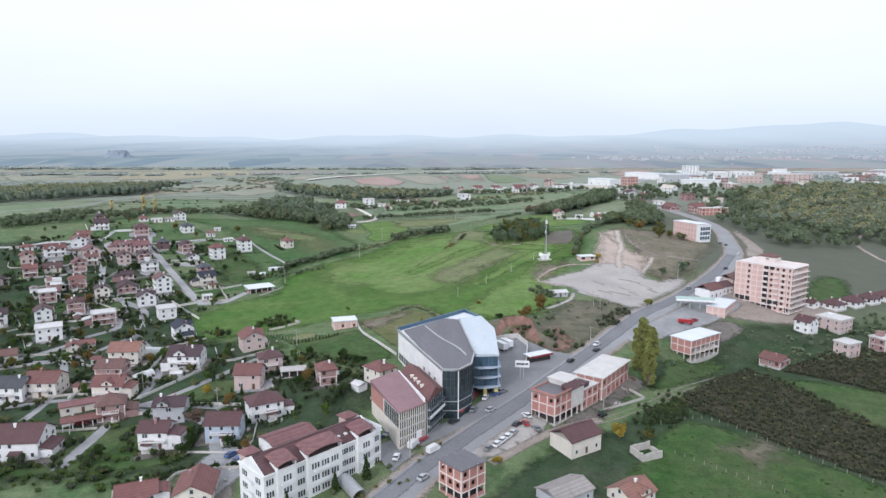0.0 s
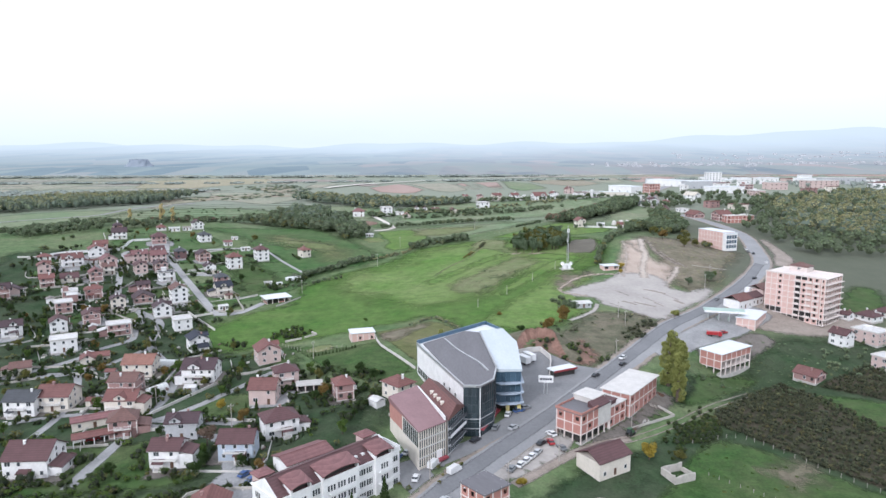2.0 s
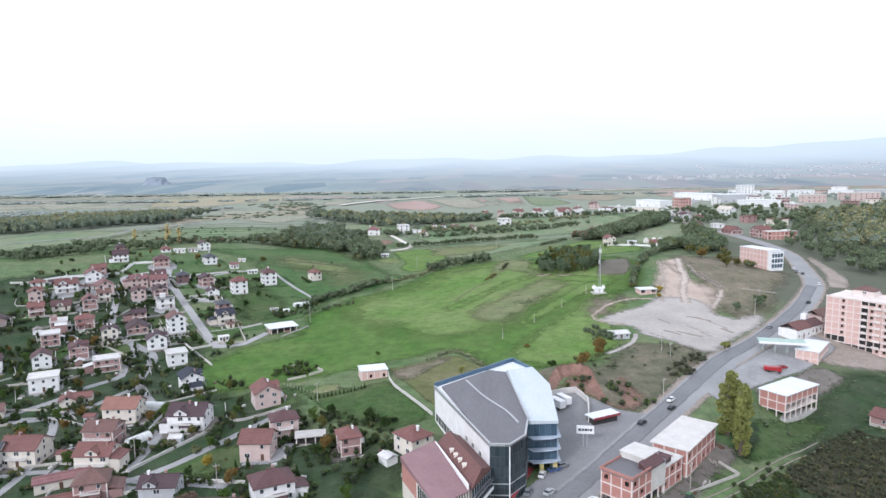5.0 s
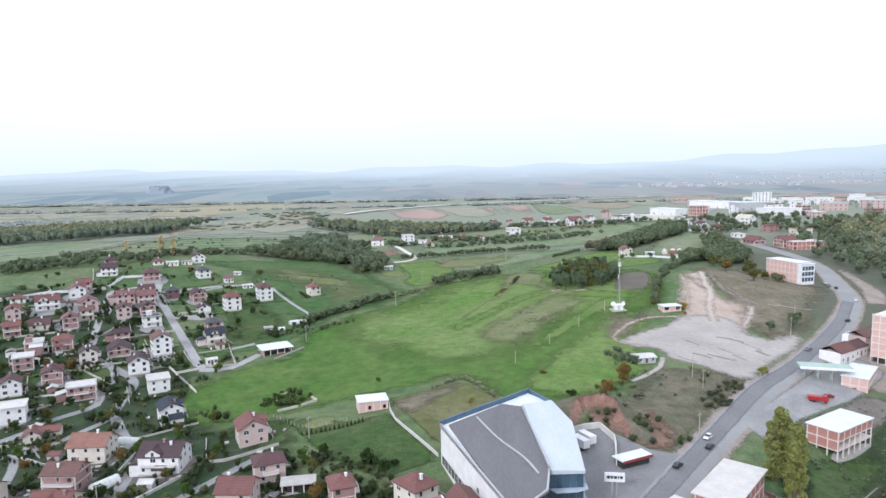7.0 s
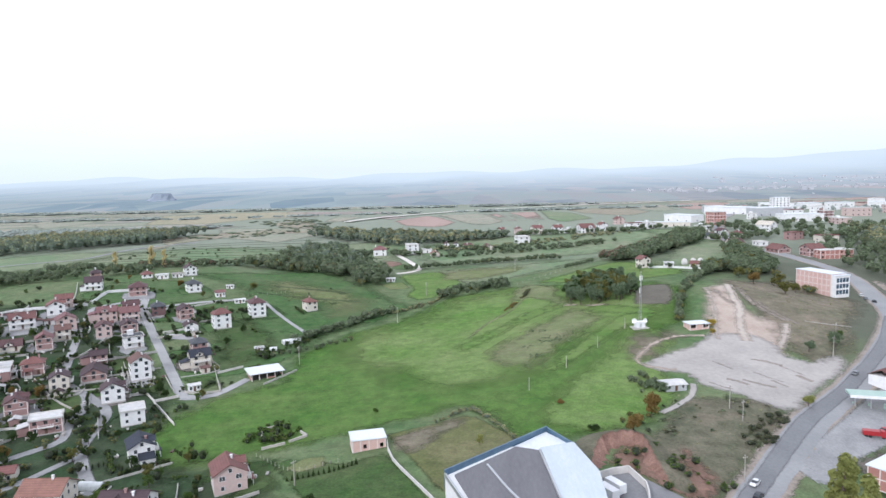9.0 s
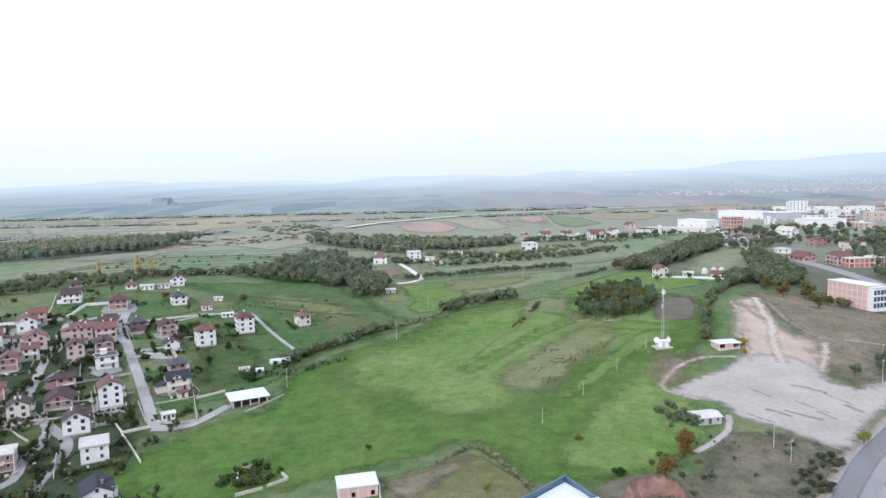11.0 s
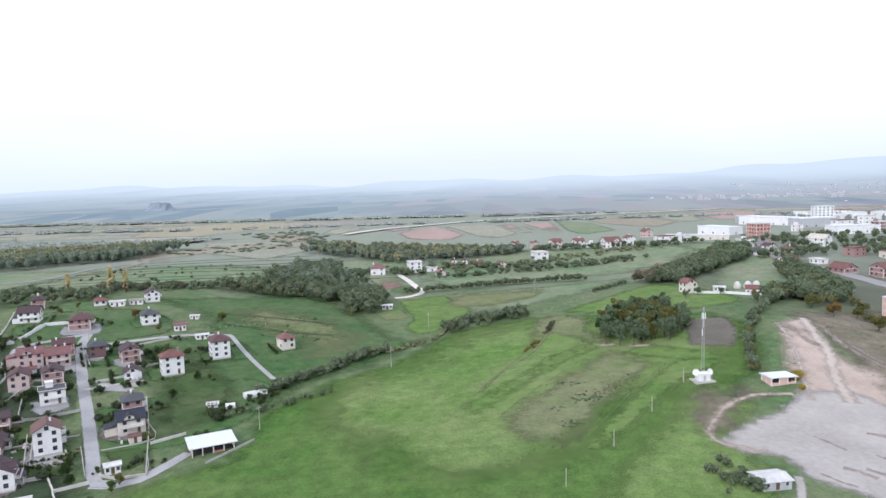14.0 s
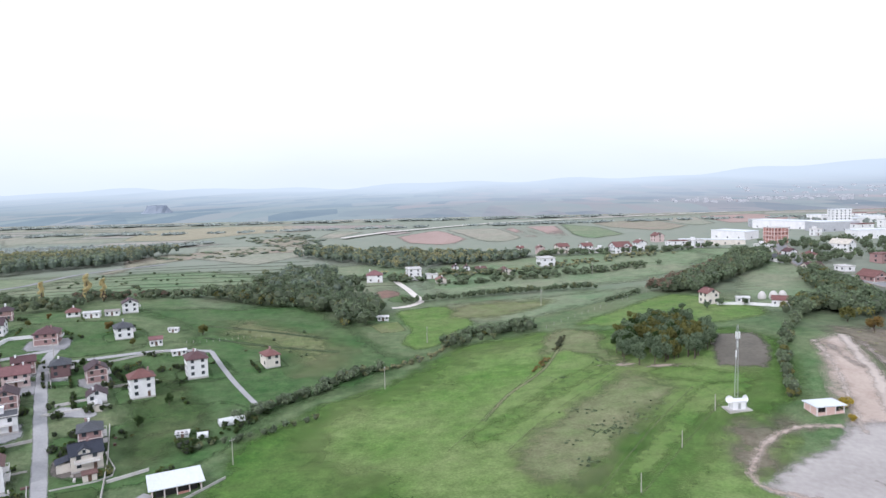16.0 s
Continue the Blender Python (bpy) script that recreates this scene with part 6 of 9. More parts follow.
    for u in (-17, 16):
        part("stair_tower", boxes((u - 1.9, u + 1.9, d / 2 - 2.6, d / 2 + 0.8, -2.5, h + 2.6)), WALLS["pink"], top, "pale pink stair tower")
        bm = roof_mesh("hip", 4.2, 3.8, 0.9, 0.35)
        bmesh.ops.transform(bm, matrix=pose(u, d / 2 - 0.9, h + 2.6), verts=bm.verts[:])
        part("tower_roof", bm, TILES["pinkred"], top, "small faded red hipped roof")
    # arched entrance canopy over the ramp
    bm = bmesh.new()
    for i in range(10):
        a0, a1 = math.pi * i / 10, math.pi * (i + 1) / 10
        ya, yb, z0, z1 = -2.0 * math.cos(a0), -2.0 * math.cos(a1), 2 * math.sin(a0), 2 * math.sin(a1)
        q = [bm.verts.new(p) for p in ((0, ya, z0), (0, yb, z1), (9, yb, z1), (9, ya, z0))]
        q2_ = [bm.verts.new((v.co.x, v.co.y * 1.08, v.co.z * 1.08)) for v in q]
        bm.faces.new(q[::-1]), bm.faces.new(q2_)
        for i0 in range(4):
            bm.faces.new((q[i0], q[(i0 + 1) % 4], q2_[(i0 + 1) % 4], q2_[i0]))
    bmesh.ops.recalc_face_normals(bm, faces=bm.faces[:])
    ob = part("entrance_canopy", bm, STEEL, top, "grey barrel-vaulted entrance canopy")
    ob.matrix_basis = pose(4.5, y0 - 1.5, 1.0, 0, 6, -100)
    PLANS.append((-29.6, 194, 14)), PLANS.append((-40, 184, 10)), PLANS.append((-19, 204, 10))


hotel()


def bay_wall(parent, p, q, z, bays, floors, story, kinds, rng, depth=0.22, col=PINK_CONCRETE, beam=0.3, name="brick_panel", brick=BRICK):
    """Bare brick panels in a frame of columns and beams, from p to q. kinds: what stands in a bay of a floor."""
    p, q = np.array(p, float), np.array(q, float)
    length = np.linalg.norm(q - p)
    d = (q - p) / length
    turn = math.degrees(math.atan2(d[1], d[0]))
    bw = length / bays
    hh = story - beam
    full = mesh_of(boxes((0.15, bw - 0.15, 0.05, depth, 0, hh)), brick, "brick_panel")
    ww = min(1.4, bw * 0.4)
    bm = bmesh.new()
    xs, zs = [0.15, bw / 2 - ww / 2, bw / 2 + ww / 2, bw - 0.15], [0, 0.9, min(2.25, hh - 0.2), hh]
    for i in range(3):
        for k in range(3):
            if (i, k) != (1, 1):
                box(bm, xs[i], xs[i + 1], 0.05, depth, zs[k], zs[k + 1])
    bmesh.ops.remove_doubles(bm, verts=bm.verts[:], dist=0.001)
    holed = mesh_of(bm, brick, "brick_panel")
    half = mesh_of(boxes((0.15, bw - 0.15, 0.05, depth, 0, 1.0)), brick, "brick_panel")
    at = lambda u, zz: pose(*(p + d * u), zz, 0, 0, turn)
    post = mesh_of(boxes((-0.17, 0.17, -0.02, depth + 0.1, -0.5 if z <= 0.5 else 0, floors * story)), col, "column")
    for i in range(bays + 1):
        shared("column", post, parent, at(min(max(i * bw, 0.17), length - 0.17), z))
    for k in range(floors):
        for i in range(bays):
            kind = kinds(i, k, rng)
            if kind:
                shared(name, dict(full=full, holed=holed, half=half)[kind], parent, at(i * bw, z + k * story))


def apartment_block():
    w, d, n, story = 30.0, 18.6, 8, 2.95
    rng = random.Random(4)
    top = thing("apartment_building", 188.6, 371.2, 0.2, -52, "unfinished eight-storey apartment block of bare brick and concrete frame", "building")
    part("core", boxes((-w / 2 + 0.8, w / 2 - 2.6, -d / 2 + 0.8, d / 2 - 0.8, -3, n * story - 0.3)), SHADE_FILL, top, "solid dark block for the unlit rooms")
    for k in range(n + 1):
        o = 1.1 if 0 < k < n else (0.35 if k == n else 0.0)
        z = k * story
        part("floor_slab", boxes((-w / 2 - 0.12, w / 2 + o, -d / 2 - 0.12 - (0.0 if k < n else 0.2), d / 2 + 0.12, z - 0.3, z)), PINK_CONCRETE, top)
    def long_side(i, k, r):
        if k < 2:
            return None if i < 3 or r.random() < 0.25 else ("full" if i < 5 else ("half" if r.random() < 0.45 else "holed"))
        if i < 5:
            return "holed" if i == 2 else "full"
        if k == n - 1:
            return "half" if i in (5, 6) else "holed"
        return {5: None, 6: "holed", 7: "full", 8: "holed", 9: "holed"}[i]
    bay_wall(top, (-w / 2, -d / 2), (w / 2, -d / 2), 0, 10, n, story, long_side, rng, brick=BRICK_PALE)
    bay_wall(top, (w / 2, d / 2), (-w / 2, d / 2), 0, 10, n, story, long_side, rng, brick=BRICK_PALE)
    bay_wall(top, (-w / 2, d / 2), (-w / 2, -d / 2), 0, 6, n, story, lambda i, k, r: "holed" if i % 2 else "full", rng, brick=BRICK_PALE)
    bay_wall(top, (w / 2, -d / 2), (w / 2, d / 2), 0, 6, n, story, lambda i, k, r: None, rng, brick=BRICK_PALE)
    bay_wall(top, (w / 2 - 1.8, -d / 2), (w / 2 - 1.8, d / 2), 0, 6, n, story, lambda i, k, r: "holed" if k > 2 and i != 3 else ("half" if k > 3 else None), rng, brick=BRICK_PALE)
    for u in (1.4, 7.0, 11.0):
        for k in range(1, n):
            part("balcony", boxes((u - 1.4, u + 1.6, -d / 2 - 1.2, -d / 2 - 0.12, k * story - 0.22, k * story), (u - 1.4, u + 1.6, -d / 2 - 1.2, -d / 2 - 1.1, k * story, k * story + 0.9)), PINK_CONCRETE, top)
    z = n * story
    part("parapet", boxes((-w / 2, w / 2, -d / 2 - 0.3, -d / 2 - 0.1, z, z + 0.5), (-w / 2, w / 2, d / 2 - 0.1, d / 2 + 0.1, z, z + 0.5)), PINK_CONCRETE, top)
    hut = part("stair_house", boxes((-8, 1, 1, 8, z, z + 2.9), (-8.4, 1.4, 0.6, 8.4, z + 1.2, z + 1.45)), PINK_CONCRETE, top, "raw concrete rooftop stair house")
    ob = part("stair_roof", roof_mesh("hip", 9, 7, 1.5, 0.5), TILES["brown"], hut)
    ob.matrix_basis = pose(-3.5, 4.5, z + 2.88)
    window("wide", hut, pose(-3, 1, z + 0.8), False)
    PLANS.append((188.6, 371, 20))


apartment_block()


def frame_building(name, x, y, rot, w, d, z, floors, story, label, bays, kinds, roof=PALE_CONCRETE, edge=0.5, brick=None, core=True):
    """An unfinished building of brick panels in a concrete frame under a flat slab."""
    rng = random.Random(int(x + y))
    top = thing(name, x, y, z, rot, label, "building")
    if core:
        part("core", boxes((-w / 2 + 1.2, w / 2 - 1.2, -d / 2 + 1.2, d / 2 - 1.2, -3, floors * story - 0.2)), SHADE_FILL, top, "solid dark block for the unlit rooms")
    part("foundation", boxes((-w / 2 - 0.1, w / 2 + 0.1, -d / 2 - 0.1, d / 2 + 0.1, -4, 0)), CONCRETE, top)
    for k in range(1, floors + 1):
        o = edge if k == floors else 0.1
        part("floor_slab", boxes((-w / 2 - o, w / 2 + o, -d / 2 - o, d / 2 + o, k * story - 0.3, k * story)), roof if k == floors else PINK_CONCRETE, top)
    bx, by = bays
    bay_wall(top, (-w / 2, -d / 2), (w / 2, -d / 2), 0, bx, floors, story, lambda i, k, r: kinds(0, i, k, r), rng, brick=brick or BRICK)
    bay_wall(top, (w / 2, -d / 2), (w / 2, d / 2), 0, by, floors, story, lambda i, k, r: kinds(1, i, k, r), rng, brick=brick or BRICK)
    bay_wall(top, (w / 2, d / 2), (-w / 2, d / 2), 0, bx, floors, story, lambda i, k, r: kinds(2, i, k, r), rng, brick=brick or BRICK)
    bay_wall(top, (-w / 2, d / 2), (-w / 2, -d / 2), 0, by, floors, story, lambda i, k, r: kinds(3, i, k, r), rng, brick=brick or BRICK)
    PLANS.append((x, y, max(w, d) * 0.62))
    return top


tb = frame_building("unfinished_hall", 126.4, 315.2, 35, 22, 10.5, -8.3, 3, 3.25, "unfinished brick hall with open concrete frame and white roof", (6, 3),
                    lambda s, i, k, r: None if k == 0 else (("full" if s == 3 else None) if k == 1 else "full"), WHITE_ROOF, 0.45, core=False)
tb = frame_building("fuel_station_building", 156.5, 357.5, 52, 21, 9, gz(156, 357) - 2.5, 2, 3.3, "pale fuel station building of brick with a white roof", (5, 3),
                    lambda s, i, k, r: "full" if s in (3, 0) and k == 1 else ("holed" if r.random() < 0.7 else "full"), WHITE_ROOF, 0.4, brick=BRICK_PALE)
tb = frame_building("brick_building", 48.4, 240.6, 45, 17.5, 9.6, gz(48, 241) - 0.6, 3, 3.3, "three-storey bare brick building with a flat grey roof", (5, 3),
               lambda s, i, k, r: None if k == 0 and s in (0, 3) else ("holed" if r.random() < 0.5 else "full"), GREY_ROOF, 0.3)
part("parapet", boxes((-9, 0.5, -5.1, -4.85, 9.9, 10.7), (-9.05, -8.8, -4.85, 5.1, 9.9, 10.7), (-8.8, 9, 4.85, 5.1, 9.9, 10.5)), BRICK, tb, "bare brick parapet")
part("upper_slab", boxes((1.5, 9.2, -2.2, 5.2, 9.9, 11.6), (1.2, 9.5, -2.5, 5.5, 11.6, 11.85)), PALE_CONCRETE, tb, "pale concrete rooftop room")
bm = bmesh.new()
prism(bm, [(-1.5, -5.3), (7.5, -5.3), (7.5, -2.3), (-1.5, -2.3)], 9.9, [10.1, 10.1, 11.7, 11.7])
part("lean_to_roof", bm, TILES["maroon"], tb, "dark red lean-to roof")
part("plaster", boxes((1.0, 8.6, -4.95, -4.83, 3.5, 9.5)), PALE_CONCRETE, tb, "grey cement render on the rear wall")
tb = frame_building("brick_building", 58.0, 250.2, 45, 11, 9, gz(58, 250) - 0.4, 2, 3.6, "low bare brick building with a pale flat roof", (3, 3),
                    lambda s, i, k, r: "holed" if r.random() < 0.5 else "full", PALE_CONCRETE, 0.3)
part("roof_hut", boxes((-3.6, 0.2, -3.8, 0.6, 7.2, 8.6), (-3.9, 0.5, -4.1, 0.9, 8.6, 8.8)), TILES["maroon"], tb, "small dark red rooftop room")
frame_building("brick_building", 70.4, 264.8, 52, 25, 10.5, gz(70, 265) - 0.8, 2, 4.2, "long bare brick building with a pale concrete roof", (6, 3),
               lambda s, i, k, r: "full" if s == 3 or r.random() < 0.6 else "holed", PALE_CONCRETE, 0.7)
frame_building("brick_building", 12.6, 192.0, 40, 9.0, 9.0, -6.6, 3, 3.2, "three-storey bare brick corner building with a flat roof", (3, 3),
               lambda s, i, k, r: "half" if k == 0 else ("holed" if r.random() < 0.4 else "full"), GREY_ROOF, 0.3)
tb = frame_building("brick_building", 203, 520.5, -70, 25, 10.5, gz(200, 512) - 0.6, 4, 3.4, "long four-storey orange brick building with a white roof", (8, 4),
               lambda s, i, k, r: "full" if s == 0 else "holed", WHITE_ROOF, 0.3, brick=BRICK_PALE)
part("end_block", boxes((12.55, 15.4, -5.0, 5.2, -3, 12.6)), WALLS["white"], tb, "white plastered end of the building")
for k in range(3):
    for u in (-3.4, -1.1, 1.2, 3.5):
        part("end_window", boxes((15.38, 15.46, u - 0.9, u + 0.9, 2.2 + 3.4 * k, 4.6 + 3.4 * k)), BLUE_GLASS, tb, "dark blue glazing")
part("end_roof", boxes((12.6, 15.8, -5.3, 5.5, 12.6, 12.95)), WHITE_ROOF, tb)
frame_building("brick_building", 262, 623, 10, 26, 12, gz(262, 623) - 0.3, 2, 3.3, "low brick building under construction on the hill", (7, 3),
               lambda s, i, k, r: "holed" if r.random() < 0.6 else "full", PALE_CONCRETE, 0.3)
frame_building("brick_building", 240, 799, 18, 14, 13, gz(240, 799), 4, 3.2, "red brick four-storey block in the town", (4, 4),
               lambda s, i, k, r: "holed" if r.random() < 0.7 else "full", CONCRETE, 0.3)
frame_building("bungalow", -93.2, 406.5, 30, 13.5, 10.5, gz(-93, 405) - 0.4, 1, 3.3, "unfinished white-roofed brick bungalow beside the meadow", (4, 3),
               lambda s, i, k, r: "half" if r.random() < 0.5 else None, WHITE_ROOF, 0.9)
frame_building("brick_house", -34.5, 323.5, 16, 10.5, 7.5, gz(-34, 322) - 0.3, 1, 4.0, "small bare brick house with a flat white roof", (4, 3),
               lambda s, i, k, r: "holed" if i % 2 else "full", WHITE_ROOF, 0.35, brick=BRICK_PALE)
frame_building("shed", -47.5, 267.5, 12, 9, 5, gz(-48, 267), 1, 2.8, "unfinished grey concrete shed with open bays", (3, 1), lambda s, i, k, r: "half" if s else None, CONCRETE, 0.4)
frame_building("hut", 103.5, 433.5, 12, 9.5, 6, gz(103, 433) - 0.3, 1, 3.0, "small white-roofed brick hut on the gravel slope", (3, 2), lambda s, i, k, r: "full" if s == 3 or i == 1 else "half", WHITE_ROOF, 0.5, brick=BRICK_PALE)


def plain_block(name, x, y, rot, w, d, h, wall, roof, label, rows=0, cols=0, over=0.3, group=""):
    """A flat-roofed block with rows of windows."""
    top = thing(name, x, y, gz(x, y) - 0.2, rot, label, "building", group)
    top["far"] = 1
    part("wall", boxes((-w / 2, w / 2, -d / 2, d / 2, -3, h)), WALLS[wall], top)
    part("roof", boxes((-w / 2 - over, w / 2 + over, -d / 2 - over, d / 2 + over, h, h + 0.4)), roof, top)
    part("parapet", boxes((-w / 2 - over, w / 2 + over, -d / 2 - over, -d / 2 - over + 0.25, h + 0.4, h + 0.9)), roof, top)
    for k in range(rows):
        for side in range(4):
            n = max(2, cols * 2 // 3) if side % 2 == 0 else max(1, int(cols * 0.6 * d / w))
            length = w if side % 2 == 0 else d
            for i in range(n):
                window("wide", top, side_pose(side, (i + 0.5) / n * length - length / 2, w, d, 1.0 + k * h / rows), False)
    PLANS.append((x, y, max(w, d) * 0.6))
    return top


plain_block("tower_block", 378, 972, 5, 18, 14, 17, "white", WHITE_ROOF, "tall white block of flats in the town", 6, 6)
plain_block("warehouse", 222, 842, -55, 34, 20, 7, "white", WHITE_ROOF, "long white warehouse in the town", 1, 5)
plain_block("warehouse", 308, 940, -52, 56, 26, 8, "white", WHITE_ROOF, "very long white warehouse in the town", 1, 8)
plain_block("warehouse", 330, 890, 10, 40, 22, 9, "grey", WHITE_ROOF, "grey hall with a white roof in the town", 1, 6)
plain_block("shop_hall", 332, 822, 8, 42, 16, 7, "white", WHITE_ROOF, "white shop hall beside the town road", 1, 8)
plain_block("shop_hall", 190, 806, -12, 52, 10, 4.5, "cream", WHITE_ROOF, "long low cream shed in the town", 1, 8)
plain_block("long_block", 500, 925, 8, 44, 18, 10, "pink", TILES["conc"], "long pink brick block at the edge of the town", 3, 10)
plain_block("long_block", 420, 880, 12, 26, 14, 9, "pink", TILES["conc"], "pale pink block in the town", 2, 6)
plain_block("long_block", 620, 1080, 5, 70, 16, 10, "grey", TILES["conc"], "long grey block far out in the town", 2, 10)
plain_block("long_block", 470, 1010, 10, 30, 16, 9, "white", WHITE_ROOF, "white block in the town", 2, 6)
for x, y, r, w, h, c in ((160, 800, 10, 14, 6, "white"), (270, 700, 30, 14, 6, "brick"), (292, 690, 10, 16, 5, "cream"), (352, 880, 20, 18, 7, "white"), (560, 1010, 10, 22, 7, "cream"),
                         (600, 960, 0, 20, 8, "white"), (690, 1120, 10, 24, 7, "white"), (740, 1010, 15, 20, 7, "pink"), (450, 1130, 5, 22, 6, "white"), (520, 1210, 5, 22, 6, "white"),
                         (400, 925, 20, 14, 8, "white"), (436, 830, 15, 16, 6, "brick"), (480, 860, 15, 14, 7, "cream"), (570, 870, 15, 18, 8, "white"), (300, 985, 0, 20, 8, "grey"),
                         (415, 1050, 12, 26, 8, "white"), (640, 1000, 12, 26, 8, "brick"), (700, 930, 12, 22, 8, "pink"), (760, 1150, 12, 26, 8, "white")):
    plain_block("town_building", x, y, r, w, w * 0.6, h, c, TILES["conc" if (x + y) % 2 else "red"], f"{WORDS[c]} flat-roofed town building", 2 if h > 5.5 else 1, 4, group="buildings of the town")

rng = random.Random(64)
for i in range(26):
    u = rng.random()
    x, y = 430 + 900 * u + rng.uniform(-60, 60), 1060 + 260 * u + rng.uniform(-70, 90)
    w, c = rng.uniform(14, 34), rng.choice(("white", "white", "cream", "pink", "grey"))
    plain_block("town_building", x, y, rng.uniform(-20, 25), w, w * rng.uniform(0.4, 0.7), rng.uniform(4, 9), c, WHITE_ROOF if i % 3 else TILES["red"], f"{WORDS[c]} low town building far out", 0, 0, group="buildings of the town")

# long low sheds and small roofs
def shed(x, y, rot, w, d, h, wall, tile, label, rise=0.8, posts=0):
    z = gz(x, y) - 0.1
    top = thing("shed", x, y, z, rot, label, "shed")
    if posts:
        part("back_wall", boxes((-w / 2, w / 2, d / 2 - 0.2, d / 2, -1.5, h)), WALLS[wall], top)
        for i in range(posts):
            u = -w / 2 + 0.15 + i * (w - 0.3) / (posts - 1)
            part("post", boxes((u - 0.14, u + 0.14, -d / 2, -d / 2 + 0.28, -1.5, h)), WHITE_PAINT, top)
    else:
        part("wall", boxes((-w / 2, w / 2, -d / 2, d / 2, -1.5, h)), WALLS[wall], top)
        shared("door", DOOR, top, pose(0, -d / 2, 0.1))
        for u in (-w / 3, w / 3):
            window("small", top, pose(u, -d / 2, 0.9))
    ob = part("roof", roof_mesh("gable", w, d, rise, 0.45), TILES[tile], top)
    ob.location.z = h
    PLANS.append((x, y, max(w, d) * 0.55))
    return top


shed(-118, 249, 30, 14, 5.5, 3.0, "cream", "pinkred", "long cream shed with a faded red roof")
shed(-110, 236, 28, 15, 5, 2.8, "white", "red", "long open shed on white posts with a red roof", posts=6)
shed(-39.5, 215.5, 42, 15, 8.5, 3.4, "white", "pinkred", "low white annex with a faded pink roof behind the hotel", 1.2)
shed(41, 191.5, 33, 13, 9, 3.2, "grey", "weathered", "grey barn with a weathered pale roof", 1.6)
shed(50, 219, 33, 13, 9.5, 5.2, "cream", "maroon", "cream house with a dark maroon roof beside the parking place", 2.4)
shed(73, 366, 12, 8.0, 6.5, 2.3, "grey", "conc", "tin-roofed shed at the edge of the gravel lot", 0.7)
shed(158, 377, 35, 12, 9, 4.6, "white", "brick_red", "white house with a brick-red roof behind the fuel station", 2.4)
shed(168, 384, 35, 10, 8, 4.0, "white", "maroon", "white house with a maroon roof beside the apartment block", 2.0)
shed(180, 396, 35, 16, 9, 5.0, "pink", "brown", "pale house with a brown roof behind the apartment block", 2.2)
shed(-150, 316, 20, 9, 6, 3, "cream", "red", "low hall with a bright red roof", 1.2)
shed(-118, 389.5, 33, 4.5, 3.5, 2.6, "white", "conc", "small white shed at the road bend", 0.4)
shed(-141, 515, 30, 6.0, 3.5, 2.2, "white", "conc", "low white shed beside the lane", 0.4)
shed(-157, 526, 30, 5.5, 4.5, 3.0, "white", "pinkred", "small white house with a faded red roof beside the lane", 1.0)
shed(-212, 567, 20, 8, 5, 2.8, "white", "conc", "white flat outbuilding below the tree belt", 0.4)
shed(-204, 573, 20, 7, 4.5, 2.6, "white", "weathered", "low white outbuilding below the tree belt", 0.5)
shed(-106, 440, 20, 4, 3, 1.6, "grey", "conc", "small grey shed beside the hedge", 0.3)
shed(-58, 585, 10, 6, 4, 2.2, "white", "conc", "small white shed in the paddock", 0.5)
shed(-158, 547, 5, 4.5, 3, 1.8, "white", "conc", "low white shed in the pasture", 0.4)

shed(146, 566, -20, 8, 6, 3.2, "white", "red", "small white farmhouse with a faded red roof beside the domes", 1.6)
shed(131, 576, -8, 6, 4, 2.6, "white", "conc", "small white farm shed before the domes", 0.5)
low_wall([(116, 570), (130, 567), (143, 561)], 1.5, 0.3, WALLS["white"], "white farmyard wall before the domes", "yard_wall")

PLASTIC = mat("milky_plastic", (0.55, 0.57, 0.56), (0.68, 0.69, 0.68), 0.4, 0.4, 0.05)


